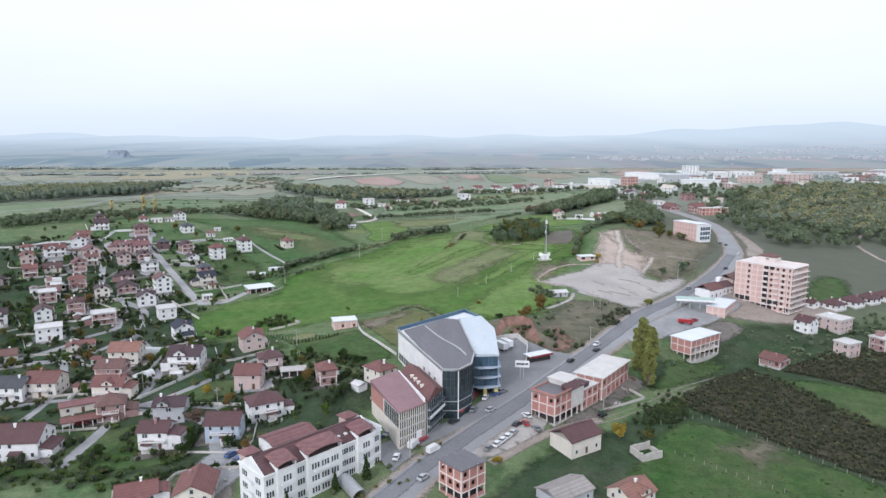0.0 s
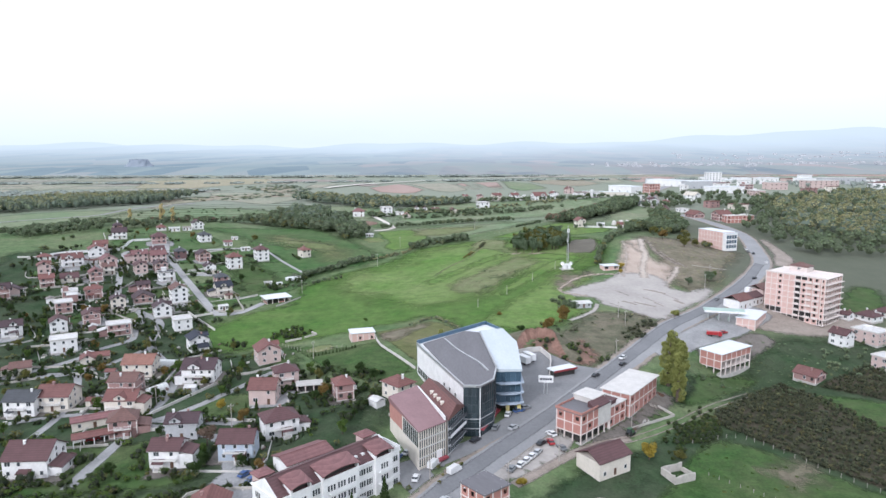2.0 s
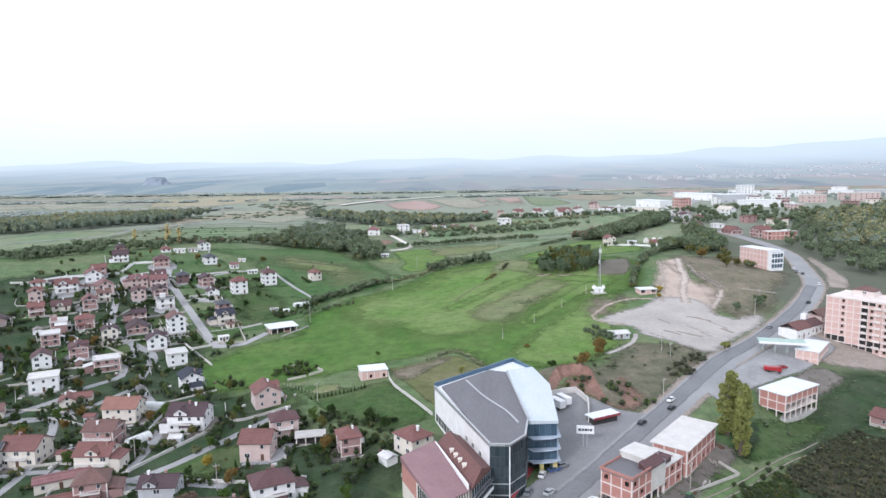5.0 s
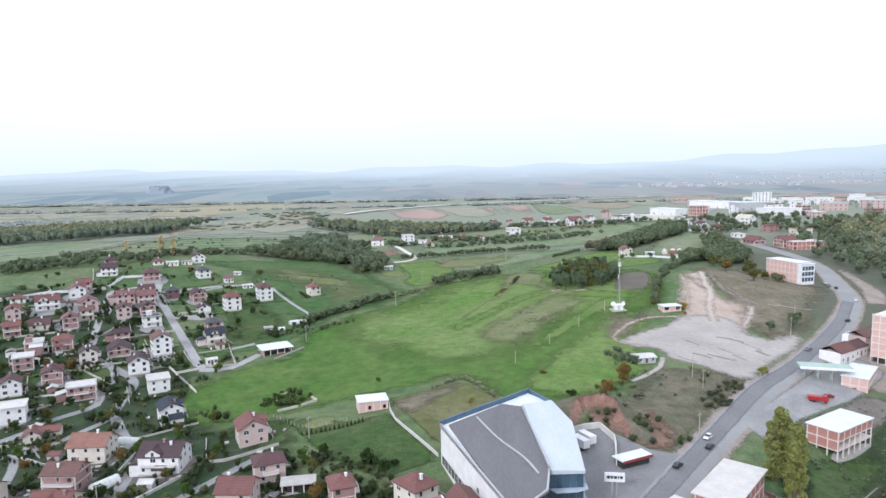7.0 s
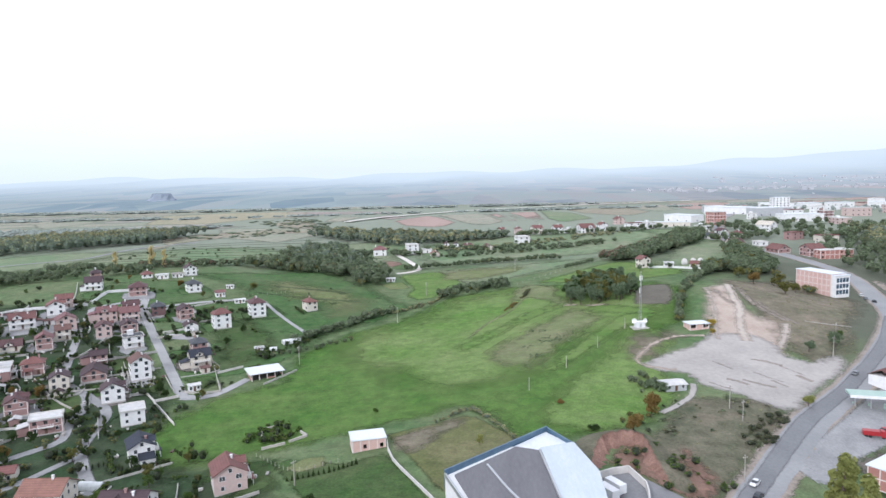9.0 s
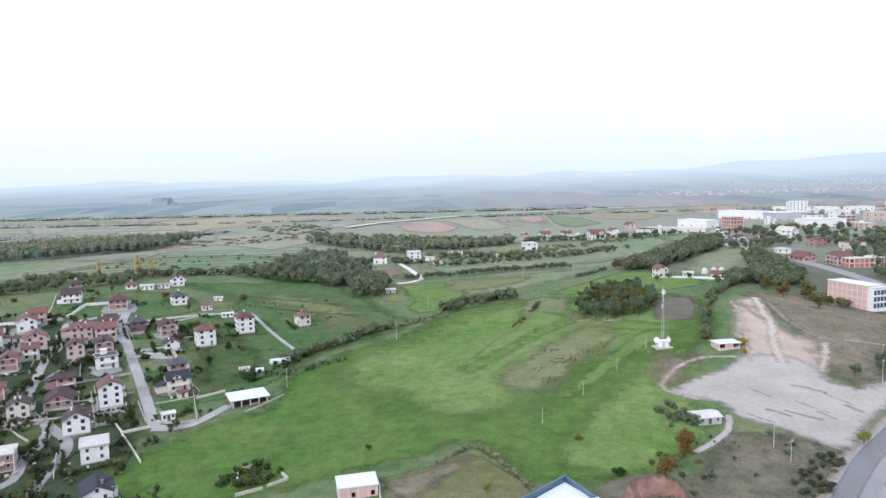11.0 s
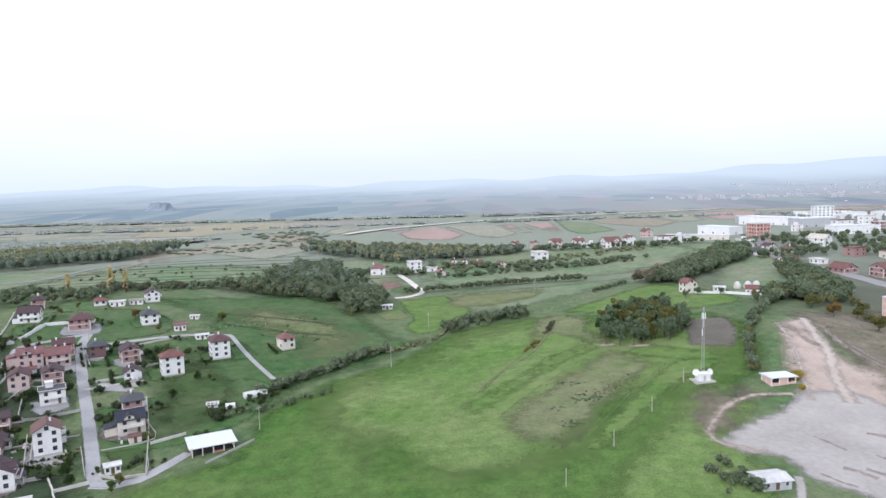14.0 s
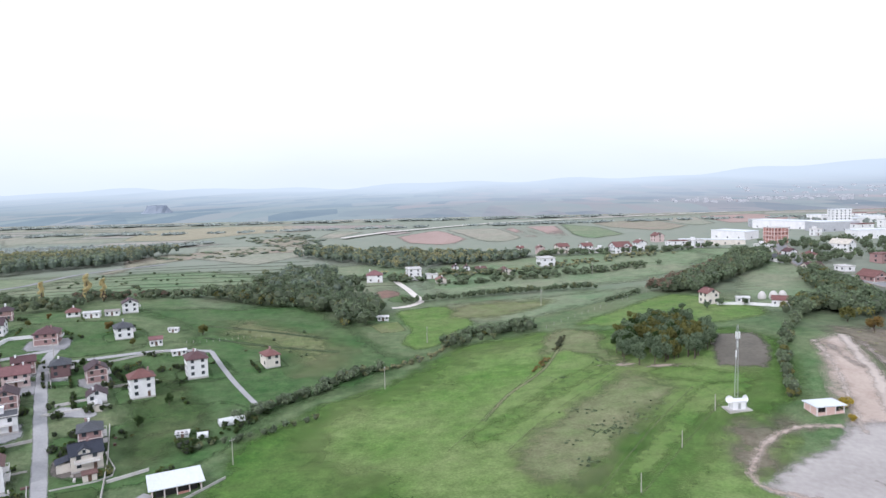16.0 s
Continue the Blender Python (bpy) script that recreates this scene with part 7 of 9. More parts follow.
def polytunnel(x, y, rot, length, width, label):
    top = thing("polytunnel", x, y, gz(x, y), rot, label, "polytunnel", "polytunnels")
    arc = [(width / 2 * math.cos(math.pi * k / 10), 0.62 * width * math.sin(math.pi * k / 10)) for k in range(11)]
    bm = bmesh.new()
    for (y0, z0), (y1, z1) in zip(arc, arc[1:]):
        q = [(-length / 2, y0, z0), (length / 2, y0, z0), (length / 2, y1, z1), (-length / 2, y1, z1)]
        lo = [bm.verts.new((a, b * 0.97, c * 0.97)) for a, b, c in q]
        hi = [bm.verts.new(p) for p in q]
        bm.faces.new(lo), bm.faces.new(hi[::-1])
        for k in range(4):
            bm.faces.new((lo[k], lo[(k + 1) % 4], hi[(k + 1) % 4], hi[k]))
    bmesh.ops.remove_doubles(bm, verts=bm.verts[:], dist=0.001)
    bmesh.ops.recalc_face_normals(bm, faces=bm.faces[:])
    part("cover", bm, PLASTIC, top)
    for s in (-1, 1):
        bm = bmesh.new()
        u = s * (length / 2 - 0.1)
        rings = [[bm.verts.new((u + o, b * 0.96, c * 0.96)) for b, c in arc] for o in (-0.03, 0.03)]
        bm.faces.new(rings[0]), bm.faces.new(rings[1][::-1])
        part("end_wall", bm, PLASTIC, top)
        part("door", boxes((u + s * 0.05, u + s * 0.1, -0.45, 0.45, 0, 1.8)), WHITE_PAINT, top)
    for k in range(int(length / 1.5) + 1):
        u = -length / 2 + k * length / int(length / 1.5)
        bm = bmesh.new()
        rings = [[bm.verts.new((u + o, b * r, c * r)) for o, r in ((-0.03, 1.0), (0.03, 1.0), (0.03, 1.03), (-0.03, 1.03))] for b, c in arc]
        for ra, rb in zip(rings, rings[1:]):
            for i in range(4):
                bm.faces.new((ra[i], ra[(i + 1) % 4], rb[(i + 1) % 4], rb[i]))
        bmesh.ops.recalc_face_normals(bm, faces=bm.faces[:])
        part("hoop", bm, STEEL, top)
    PLANS.append((x, y, length * 0.5))


polytunnel(-116, 308, -5, 7.5, 3.6, "milky plastic polytunnel in a garden beside the lane")
polytunnel(-108, 277, 60, 8, 4.0, "milky plastic polytunnel beside the brick houses")
polytunnel(-93, 451, 32, 9, 3.8, "pale plastic polytunnel beside the field hedge")
polytunnel(-99, 440, 20, 3.6, 2.8, "small white polytunnel below the field hedge")
for pts in ([(-157, 301), (-148, 299), (-136, 293)], [(-177, 349), (-162, 353)], [(-228, 486), (-240, 512), (-257, 543)],
            [(-228, 486), (-222, 501), (-226, 519), (-214, 527)], [(-264, 457), (-249, 473)], [(-170, 493), (-157, 509), (-149, 517)], [(-161, 447), (-152, 454), (-143, 460)]):
    low_wall(pts, 0.9, 0.28, PALE_CONCRETE, "pale concrete garden wall along the plot")
for pts in ([(-258, 461), (-250, 473), (-234, 482), (-220, 490)], [(-220, 494), (-224, 519)], [(-224, 519), (-214, 525)]):
    low_wall(pts, 1.7, 0.25, WHITE_PAINT, "white plastered garden wall at the village edge")
for pts in ([(-90, 394), (-84, 404), (-80, 411)], [(-125, 386), (-137, 404)], [(-184, 487), (-172, 470)]):
    low_wall(pts, 0.8, 0.25, CONCRETE, "grey concrete garden wall along the plot")
# board fences, built here as thick walls in stone colour
for pts in ([(-106.5, 388), (-121, 419), (-134, 444)], [(-141, 380), (-159, 409)]):
    low_wall(pts, 1.3, 0.25, STONE_WALL, "board fence between the plots, built as a grey wall", "stone_wall")

# fuel station canopy
top = thing("fuel_canopy", 142.5, 357.0, gz(142, 357), -14, "pale green fuel station canopy on steel posts", "canopy")
CAN = mat("canopy_green", (0.3, 0.42, 0.36), (0.42, 0.53, 0.47), 0.3, 0.5)
part("roof", boxes((-9.5, 9.5, -3.6, 3.6, 4.6, 5.4)), CAN, top)
part("fascia", boxes((-9.7, 9.7, -3.8, -3.6, 4.5, 5.5)), WHITE_PAINT, top)
for u in (-7.5, -2.5, 2.5, 7.5):
    part("post", boxes((u - 0.2, u + 0.2, -1.5, -1.1, -1, 4.6)), STEEL, top)
    part("fuel_pump", boxes((u - 0.35, u + 0.35, 0.2, 0.8, -0.2, 1.7)), CAN, top)
# white site container beside the block
top = thing("container", 172, 394, gz(172, 394), 40, "white site container beside the apartment block", "container")
part("body", boxes((-4, 4, -1.3, 1.3, 0, 5.2)), WHITE_PAINT, top)
part("door", boxes((-0.9, 0.9, -1.36, -1.3, 0.1, 2.3)), STEEL, top)


def ruin(x, y, rot):
    z = gz(x, y)
    top = thing("ruin", x, y, z, rot, "roofless ruin of pale stone walls in the grass", "ruin")
    for x0, x1, y0, y1, h in ((-4, 4, -3, -2.6, 2.2), (-4, -3.6, -2.6, 2.6, 2.6), (3.6, 4, -2.6, 2.6, 1.6), (-4, 4, 2.6, 3, 2.8)):
        bm = boxes((x0, x1, y0, y1, -1, h))
        bmesh.ops.subdivide_edges(bm, edges=bm.edges[:], cuts=3, use_grid_fill=True)
        rng = random.Random(int(h * 100))
        for v in bm.verts:
            if v.co.z > h - 0.05:
                v.co.z += rng.uniform(-0.5, 0.2)
        part("wall", bm, STONE_WALL, top)


ruin(72, 217, 25)


def scarp(pts, pit, high):
    """A horseshoe of raw clay that faces its pit, with a rough grassy back."""
    q = curve_through(pts, 0.9)
    rng = random.Random(9)
    front, back = bmesh.new(), bmesh.new()
    rows_f, rows_b = [], []
    for i, c in enumerate(q):
        n = np.array(pit) - c
        n = n / np.linalg.norm(n)
        u = i / (len(q) - 1)
        h = high * min(1, 3.2 * u, 3.2 * (1 - u)) * rng.uniform(0.85, 1.12) + 0.15
        wob = rng.uniform(-0.7, 0.7)
        z = gz(*c)
        rows_f.append([front.verts.new((c[0] + n[0] * (o + wob * k), c[1] + n[1] * (o + wob * k), (gz(c[0] + n[0] * o, c[1] + n[1] * o) if f < 0 else z) + h * f + rng.uniform(-0.12, 0.12)))
                       for o, k, f in ((4.2, 1.4, -0.12), (3.0, 1.3, 0.18), (2.1, 1.2, 0.42), (1.3, 1.0, 0.7), (0.5, 0.7, 0.93), (0.0, 0.0, 1.0))])
        top_z = rows_f[-1][-1].co.z
        rows_b.append([back.verts.new((c[0] - n[0] * o, c[1] - n[1] * o, top_z + 0.03 if o <= 0 else gz(c[0] - n[0] * o, c[1] - n[1] * o) + h * f))
                       for o, f in ((-0.35, 1.0), (1.6, 0.82), (4.0, 0.42), (7.5, 0.05), (9.5, -0.2))])
    for bm, rows_ in ((front, rows_f), (back, rows_b)):
        for ra, rb in zip(rows_, rows_[1:]):
            for k in range(len(ra) - 1):
                bm.faces.new((ra[k], rb[k], rb[k + 1], ra[k + 1]))
        bmesh.ops.recalc_face_normals(bm, faces=bm.faces[:])
        for f in bm.faces:
            f.smooth = True
    tagged(new("clay_scarp", mesh_of(front, RAW_CLAY, "clay_scarp")), "steep raw face of red clay beside the glass building", "ground", "", "structure")
    tagged(new("bank", mesh_of(back, BANK, "bank")), "rough grassy back of the clay scarp", "ground", "", "structure")


RAW_CLAY = mat("raw_red_clay", (0.13, 0.068, 0.05), (0.3, 0.18, 0.14), 0.3, 0.95, 0.6, 8)
scarp([(32, 305), (35, 314), (39, 320), (47, 323.5), (51, 320), (52, 311), (53, 303), (54, 297)], (43, 307), 3.4)
for pts in ([(-70, 327), (-63, 330)], [(-62, 331), (-57, 335)], [(-57, 335), (-60, 339)], [(-71, 346), (-75, 344), (-73, 337)], [(-73, 337), (-70, 335)]):
    low_wall(pts, 0.9, 0.5, STONE_WALL, "broken pale stone wall of the ruined yard", "stone_wall")

# mast on the hill
top = thing("radio_mast", 79.5, 441, gz(79.5, 441), 10, "slim lattice radio mast with antennas beside a white equipment cabin", "mast")
bm = bmesh.new()
legs = [(0.75 * math.cos(a), 0.75 * math.sin(a)) for a in (0.5, 2.6, 4.7)]
H0 = 26.0
for i, (x, y) in enumerate(legs):
    tube(bm, (x, y, 0), (x * 0.35, y * 0.35, H0), 0.09, 0.06, 6)
part("leg_frame", bm, STEEL, top)
bm = bmesh.new()
for k in range(18):
    z0, z1 = k * H0 / 18, (k + 1) * H0 / 18
    s0, s1 = 1 - 0.65 * z0 / H0, 1 - 0.65 * z1 / H0
    for i in range(3):
        (x0, y0), (x1, y1) = legs[i], legs[(i + 1) % 3]
        tube(bm, (x0 * s0, y0 * s0, z0), (x1 * s1, y1 * s1, z1), 0.04, 0.04, 4)
part("bracing", bm, STEEL, top)
for a, z in ((0, 22.6), (120, 22.6), (240, 22.6), (60, 19.5), (200, 16.5)):
    b = part("antenna", boxes((0.5, 0.75, -0.18, 0.18, -1.1, 1.1), (0.2, 0.5, -0.05, 0.05, -0.1, 0.1)), WHITE_PAINT, top, "white panel antenna")
    b.matrix_basis = pose(0, 0, z, 0, 0, a)
top = thing("equipment_cabin", 78.0, 436.5, gz(78, 436.5), 10, "white equipment cabin with two satellite dishes on a concrete base", "cabin")
part("base", boxes((-3.8, 3.8, -2.6, 2.6, -1.5, 0.4)), CONCRETE, top)
part("body", boxes((-2.2, 2.2, -1.4, 1.4, 0.4, 2.9)), WHITE_PAINT, top)
part("roof", boxes((-2.4, 2.4, -1.6, 1.6, 2.9, 3.1)), WHITE_PAINT, top)
part("door", boxes((-0.4, 0.5, -1.45, -1.4, 0.5, 2.4)), STEEL, top)
for u, a in ((-2.9, -30), (2.9, 25)):
    bm = bmesh.new()
    tube(bm, (0, 0, 0), (0, 0, 2.2), 0.09, 0.09)
    stand = part("dish_post", bm, STEEL, top)
    stand.location = (u, -0.6, 0.4)
    bm = bmesh.new()
    bmesh.ops.create_uvsphere(bm, u_segments=16, v_segments=10, radius=1.3)
    bmesh.ops.delete(bm, geom=[v for v in bm.verts if v.co.z > -0.35], context="VERTS")
    bmesh.ops.solidify(bm, geom=bm.faces[:], thickness=0.05)
    dish = part("dish", bm, WHITE_PAINT, stand, "white satellite dish")
    dish.matrix_basis = pose(0, 0, 3.2, 68, 0, a)

# white domed tanks near the red-roofed farm
for x, y, r in ((144, 584, 2.1), (149.5, 583, 2.3), (155, 585, 2.2)):
    bm = bmesh.new()
    bmesh.ops.create_uvsphere(bm, u_segments=20, v_segments=12, radius=r)
    for v in bm.verts:
        v.co.z = v.co.z * (1.6 if v.co.z > 0 else 0.9)
    ob = new("dome", mesh_of(bm, PALE_CONCRETE, "dome"))
    ob.location = (x, y, gz(x, y) + r * 0.4)
    tagged(ob, "pale rounded storage dome beside the farm", "dome", "storage domes")

# billboard
top = thing("billboard", 39.5, 265, gz(39.5, 265), -6, "white roadside billboard with blurred dark lettering", "billboard")
part("panel", boxes((-2.7, 2.7, -0.15, 0.15, 4.4, 7.0)), WHITE_PAINT, top)
for u in (-0.6, 0.6):
    part("post", boxes((u - 0.16, u + 0.16, -0.1, 0.1, -1, 4.4)), STEEL, top)
for u0, u1 in ((-2.1, -1.3), (-1.1, -0.4), (-0.2, 0.6), (0.8, 1.2), (1.4, 2.1)):
    part("letter_bar", boxes((u0, u1, -0.17, -0.14, 5.3, 6.1)), TILES["navy"], top, "blurred dark bar of lettering")

# roadside stall with a red awning
top = thing("stall", 48.5, 283.0, gz(48.5, 283), 28, "roadside stall with a white roof and dark red front", "stall")
REDP = mat("dark_red_panel", (0.2, 0.03, 0.035), (0.3, 0.05, 0.055), 0.6, 0.6)
part("body", boxes((-5, 5, -1.8, 1.8, -1, 2.4)), SHADE_FILL, top)
part("roof", boxes((-5.6, 5.6, -2.6, 2.3, 2.4, 2.75)), WHITE_ROOF, top)
part("fascia", boxes((-5.6, 5.6, -2.75, -2.6, 2.0, 2.8)), REDP, top, "dark red fascia board")
low_wall([(32.5, 299), (43, 304), (46, 296), (43.5, 281)], 2.2, 0.4, PALE_CONCRETE, "pale concrete yard wall beside the commercial building", "yard_wall")

low_wall([(157, 442), (167, 440), (177, 438)], 0.22, 0.4, CONCRETE, "low pale concrete kerb across the dry slope", "kerb_wall")
# garden and field walls
for pts in ([(-28.5, 325), (-25, 311), (-9, 283)], [(-115, 408), (-106, 416)], [(-145, 380.5), (-136, 384.5), (-129, 376.5), (-121, 382)], [(-129, 376), (-119, 364), (-111, 354)],
            [(-272, 460), (-247, 466), (-250, 483)], [(-101, 254), (-94, 266), (-86, 279)], [(-82, 246.5), (-61, 243)], [(-108, 243.5), (-100, 240), (-92, 241)], [(-161, 455), (-152, 463)]):
    low_wall(pts, 1.1, 0.3, PALE_CONCRETE, "pale concrete garden wall along the plot")
for pts in ([(-175, 308), (-153, 307), (-142, 299)], [(-140, 260), (-128, 263), (-108, 258)], [(-195, 395), (-184, 420), (-184, 450)],
            [(-189, 393), (-170, 376), (-156, 367)], [(-190, 330), (-168, 338), (-164, 344)], [(-146, 391), (-157, 409)], [(64, 243), (84, 256)], [(84, 256), (80, 262)], [(-121, 386.5), (-114, 384.5), (-106, 387), (-112, 400)]):
    low_wall(pts, 0.9, 0.3, STONE_WALL, "rough grey boundary wall between the plots")
house(60, 193, 35, 9, 1, "gable", "cream", "orange", group="houses beside the orchard")


# ---- plants ----
def leaves(rng, centres, radii, per, size, upper=False):
    """Small leaf clumps on and in rounded masses: corners of four-sided cards, six for each card's two halves bent along the middle."""
    n = len(centres) * per
    c = np.repeat(centres, per, 0)
    r = np.repeat(radii, per, 0)
    u = rng.normal(size=(n, 3))
    u /= np.linalg.norm(u, axis=1)[:, None]
    if upper:
        u[:, 2] = np.where(u[:, 2] < -0.35, -u[:, 2], u[:, 2])
    p = c + u * r * rng.uniform(0.72, 1.08, (n, 1))
    a = u * 0.6 + np.array((0, 0, 0.45)) + rng.normal(size=(n, 3)) * 0.45
    a /= np.linalg.norm(a, axis=1)[:, None]
    b = np.cross(a, rng.normal(size=(n, 3)))
    b /= np.linalg.norm(b, axis=1)[:, None]
    d = np.cross(a, b)
    s = size * rng.uniform(0.6, 1.4, (n, 1))
    return np.stack([p + (b + d * 0.8) * s, p + (-b + d * 0.6) * s, p + (-b * 0.8 - d) * s, p + (b - d * 0.7) * s], 1)


def cards_mesh(name, quads, material):
    me = bpy.data.meshes.new(name)
    n = len(quads)
    me.from_pydata(quads.reshape(-1, 3).tolist(), [], np.arange(4 * n).reshape(-1, 4).tolist())
    me.materials.append(material)
    return me


def blobs_for(kind, rng):
    """Masses of one crown for a plant one metre high: middles and radii."""
    if kind == "round":
        c = [(0, 0, 0.66)] + [(0.2 * math.cos(a), 0.2 * math.sin(a), z) for a, z in zip(rng.uniform(0, 6.28, 9), rng.uniform(0.36, 0.84, 9))]
        r = [(0.22, 0.22, 0.24)] + [(s, s, s * 0.9) for s in rng.uniform(0.12, 0.19, 9)]
    elif kind == "poplar":
        z = np.linspace(0.1, 0.94, 26) + rng.uniform(-0.02, 0.02, 26)
        c = [(rng.uniform(-0.6, 0.6) * 0.14 * math.sin(0.5 + 2.3 * v), rng.uniform(-0.6, 0.6) * 0.14 * math.sin(0.5 + 2.3 * v), v) for v in z]
        r = [(s, s, s * 1.3) for s in rng.uniform(0.035, 0.07, 26)]
    elif kind == "cone":
        z = np.linspace(0.08, 0.95, 8)
        c = [(0, 0, v) for v in z]
        r = [(0.24 * (1.02 - v), 0.24 * (1.02 - v), 0.08) for v in z]
    else:
        c = [(rng.uniform(-0.4, 0.4), rng.uniform(-0.4, 0.4), rng.uniform(0.25, 0.6)) for _ in range(7)]
        r = [(s, s, s * 0.85) for s in rng.uniform(0.24, 0.38, 7)]
    return np.array(c), np.array(r)


def plant(kind, leaf, seed, label, name="tree", per=70, size=0.042):
    rng = np.random.RandomState(seed)
    top = thing(name, 0, 0, 0, 0, label, name)
    c, r = blobs_for(kind, rng)
    if kind != "bush":
        bm = bmesh.new()
        h = 0.5 if kind == "round" else 0.85
        tube(bm, (0, 0, -0.06), (0.01, 0, h * 0.5), 0.03, 0.022, 7)
        tube(bm, (0.01, 0, h * 0.5), (0, 0.01, h), 0.022, 0.008, 6)
        for i in range(5):
            q = c[min(i + 1, len(c) - 1)]
            tube(bm, (0, 0, 0.2 + 0.06 * i), tuple(q), 0.011, 0.003, 5)
        part("trunk", bm, BARK, top)
    ob = new("crown", cards_mesh("crown", leaves(rng, c, r, per, size), LEAF[leaf]))
    ob.parent = top
    return top


PLANTS = {}
for kind, leaf, label in (("round", "green", "leafy green broadleaf garden tree"), ("round", "dark", "dark green rounded broadleaf tree"), ("round", "mid", "grey-green rounded broadleaf tree"), ("round", "olive", "olive green rounded autumn tree"), ("round", "dusty", "pale grey-green rounded tree"),
                          ("round", "yellow", "bright yellow rounded autumn tree"), ("round", "lime", "small yellow-green rounded autumn tree"), ("round", "rust", "rust brown rounded autumn tree"), ("round", "red", "dark wine-red leafed tree"), ("poplar", "lime", "tall narrow yellowish green poplar"),
                          ("poplar", "straw", "tall straw-yellow autumn poplar"), ("cone", "dark", "dark green pointed garden conifer"),
                          ("bush", "green", "low green rounded garden shrub"), ("bush", "dark", "low dark green rounded shrub"), ("bush", "olive", "low olive green rounded shrub"), ("bush", "rust", "low rust brown autumn shrub"), ("bush", "yellow", "low yellow rounded autumn shrub")):
    name = "shrub" if kind == "bush" else "tree"
    PLANTS[kind, leaf] = [plant(kind, leaf, 11 * s + len(PLANTS), label, name, size=0.055 if kind == "bush" else (0.011 if kind == "poplar" else 0.026), per=150 if kind == "poplar" else 110) for s in range(2 if kind in ("round", "bush") else 1)]
USED = set()


def grow(kind, leaf, x, y, h, seed=0, group="", wide=1.0):
    key = (kind, leaf, seed % len(PLANTS[kind, leaf]))
    src = PLANTS[kind, leaf][key[2]]
    m = Matrix.LocRotScale((x, y, gz(x, y)), Euler((0, 0, (seed * 1.7) % 6.28)), (h * wide, h * wide, h))
    if key in USED:
        ob = copy_thing(src, m)
        ob.matrix_basis = m
    else:
        USED.add(key)
        src.matrix_basis = m
        ob = src
    return tagged(ob, group=group)


def mass(name, spots, material, label, per=26, size=0.5, category="shrubs", autumn=0.12):
    """Many plants that nobody could count: spots are rows of x, y, height, width. Each is a crown with a few bumps, its
    own tone, and a solid core coloured as the shade inside.
    """
    rng = np.random.RandomState(len(spots) + int(abs(spots[0][0])))
    p = np.array(spots, float)
    x, y, h, w = p.T
    z = land(x, y)
    n = len(p)
    tone = np.clip(rng.normal(0, 0.15, n), -0.35, 0.4)
    turn = np.where(rng.random_sample(n) < autumn, rng.uniform(0.2, 0.6, n), rng.uniform(0, 0.12, n))
    tall = h > 3
    zc = z + h * np.where(tall, 0.58, 0.5)
    rad = np.stack([w * 0.46, w * 0.46, h * np.where(tall, 0.42, 0.46)], 1)
    mid = np.stack([x, y, zc], 1)
    cs, rs, ids = [mid], [rad], [np.arange(n)]
    for k in range(3):
        a = rng.uniform(0, 6.28, n)
        off = np.stack([np.cos(a) * 0.55, np.sin(a) * 0.55, rng.uniform(-0.1, 0.6, n)], 1)
        cs.append(mid + off * rad)
        rs.append(rad * rng.uniform(0.42, 0.66, (n, 1)))
        ids.append(np.arange(n))
    count = max(5, int(per * 0.58))
    cs, rs, ids = np.concatenate(cs), np.concatenate(rs), np.concatenate(ids)
    quads = leaves(rng, cs, rs, count, size * 0.7, True)
    ids = np.repeat(ids, count)
    verts, faces = [quads.reshape(-1, 3)], [np.arange(4 * len(quads)).reshape(-1, 4)]
    big = np.nonzero(h > 1.2)[0]
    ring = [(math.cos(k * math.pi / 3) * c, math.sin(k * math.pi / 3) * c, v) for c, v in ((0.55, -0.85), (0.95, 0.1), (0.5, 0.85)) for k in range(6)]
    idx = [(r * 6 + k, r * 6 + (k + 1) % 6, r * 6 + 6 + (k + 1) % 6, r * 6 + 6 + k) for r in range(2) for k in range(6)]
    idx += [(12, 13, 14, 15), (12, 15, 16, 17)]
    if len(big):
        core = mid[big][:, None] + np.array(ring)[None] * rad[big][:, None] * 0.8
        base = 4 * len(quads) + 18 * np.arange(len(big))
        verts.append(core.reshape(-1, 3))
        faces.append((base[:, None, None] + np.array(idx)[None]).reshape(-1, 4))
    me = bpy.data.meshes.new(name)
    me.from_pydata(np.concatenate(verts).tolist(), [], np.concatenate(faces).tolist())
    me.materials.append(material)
    me.materials.append(material if material == LEAF["pale"] else HAZED_CORE if material in (LEAF["dusty"], LEAF["tawny"]) else DARK_CORE if material in (LEAF["dark"], LEAF["green"], LEAF["dusk"]) else CORE)
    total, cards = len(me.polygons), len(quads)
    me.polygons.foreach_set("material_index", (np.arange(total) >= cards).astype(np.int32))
    for key, v in (("tone", tone[ids]), ("turn", turn[ids])):
        full = np.zeros(total)
        full[:cards] = v
        me.attributes.new(key, "FLOAT", "FACE").data.foreach_set("value", full)
    return tagged(new(name, me), label, category, "", "stuff")


def inside(poly, x, y):
    hit = False
    for (x0, y0), (x1, y1) in zip(poly, poly[1:] + poly[:1]):
        if (y0 > y) != (y1 > y) and x < (x1 - x0) * (y - y0) / (y1 - y0) + x0:
            hit = not hit
    return hit


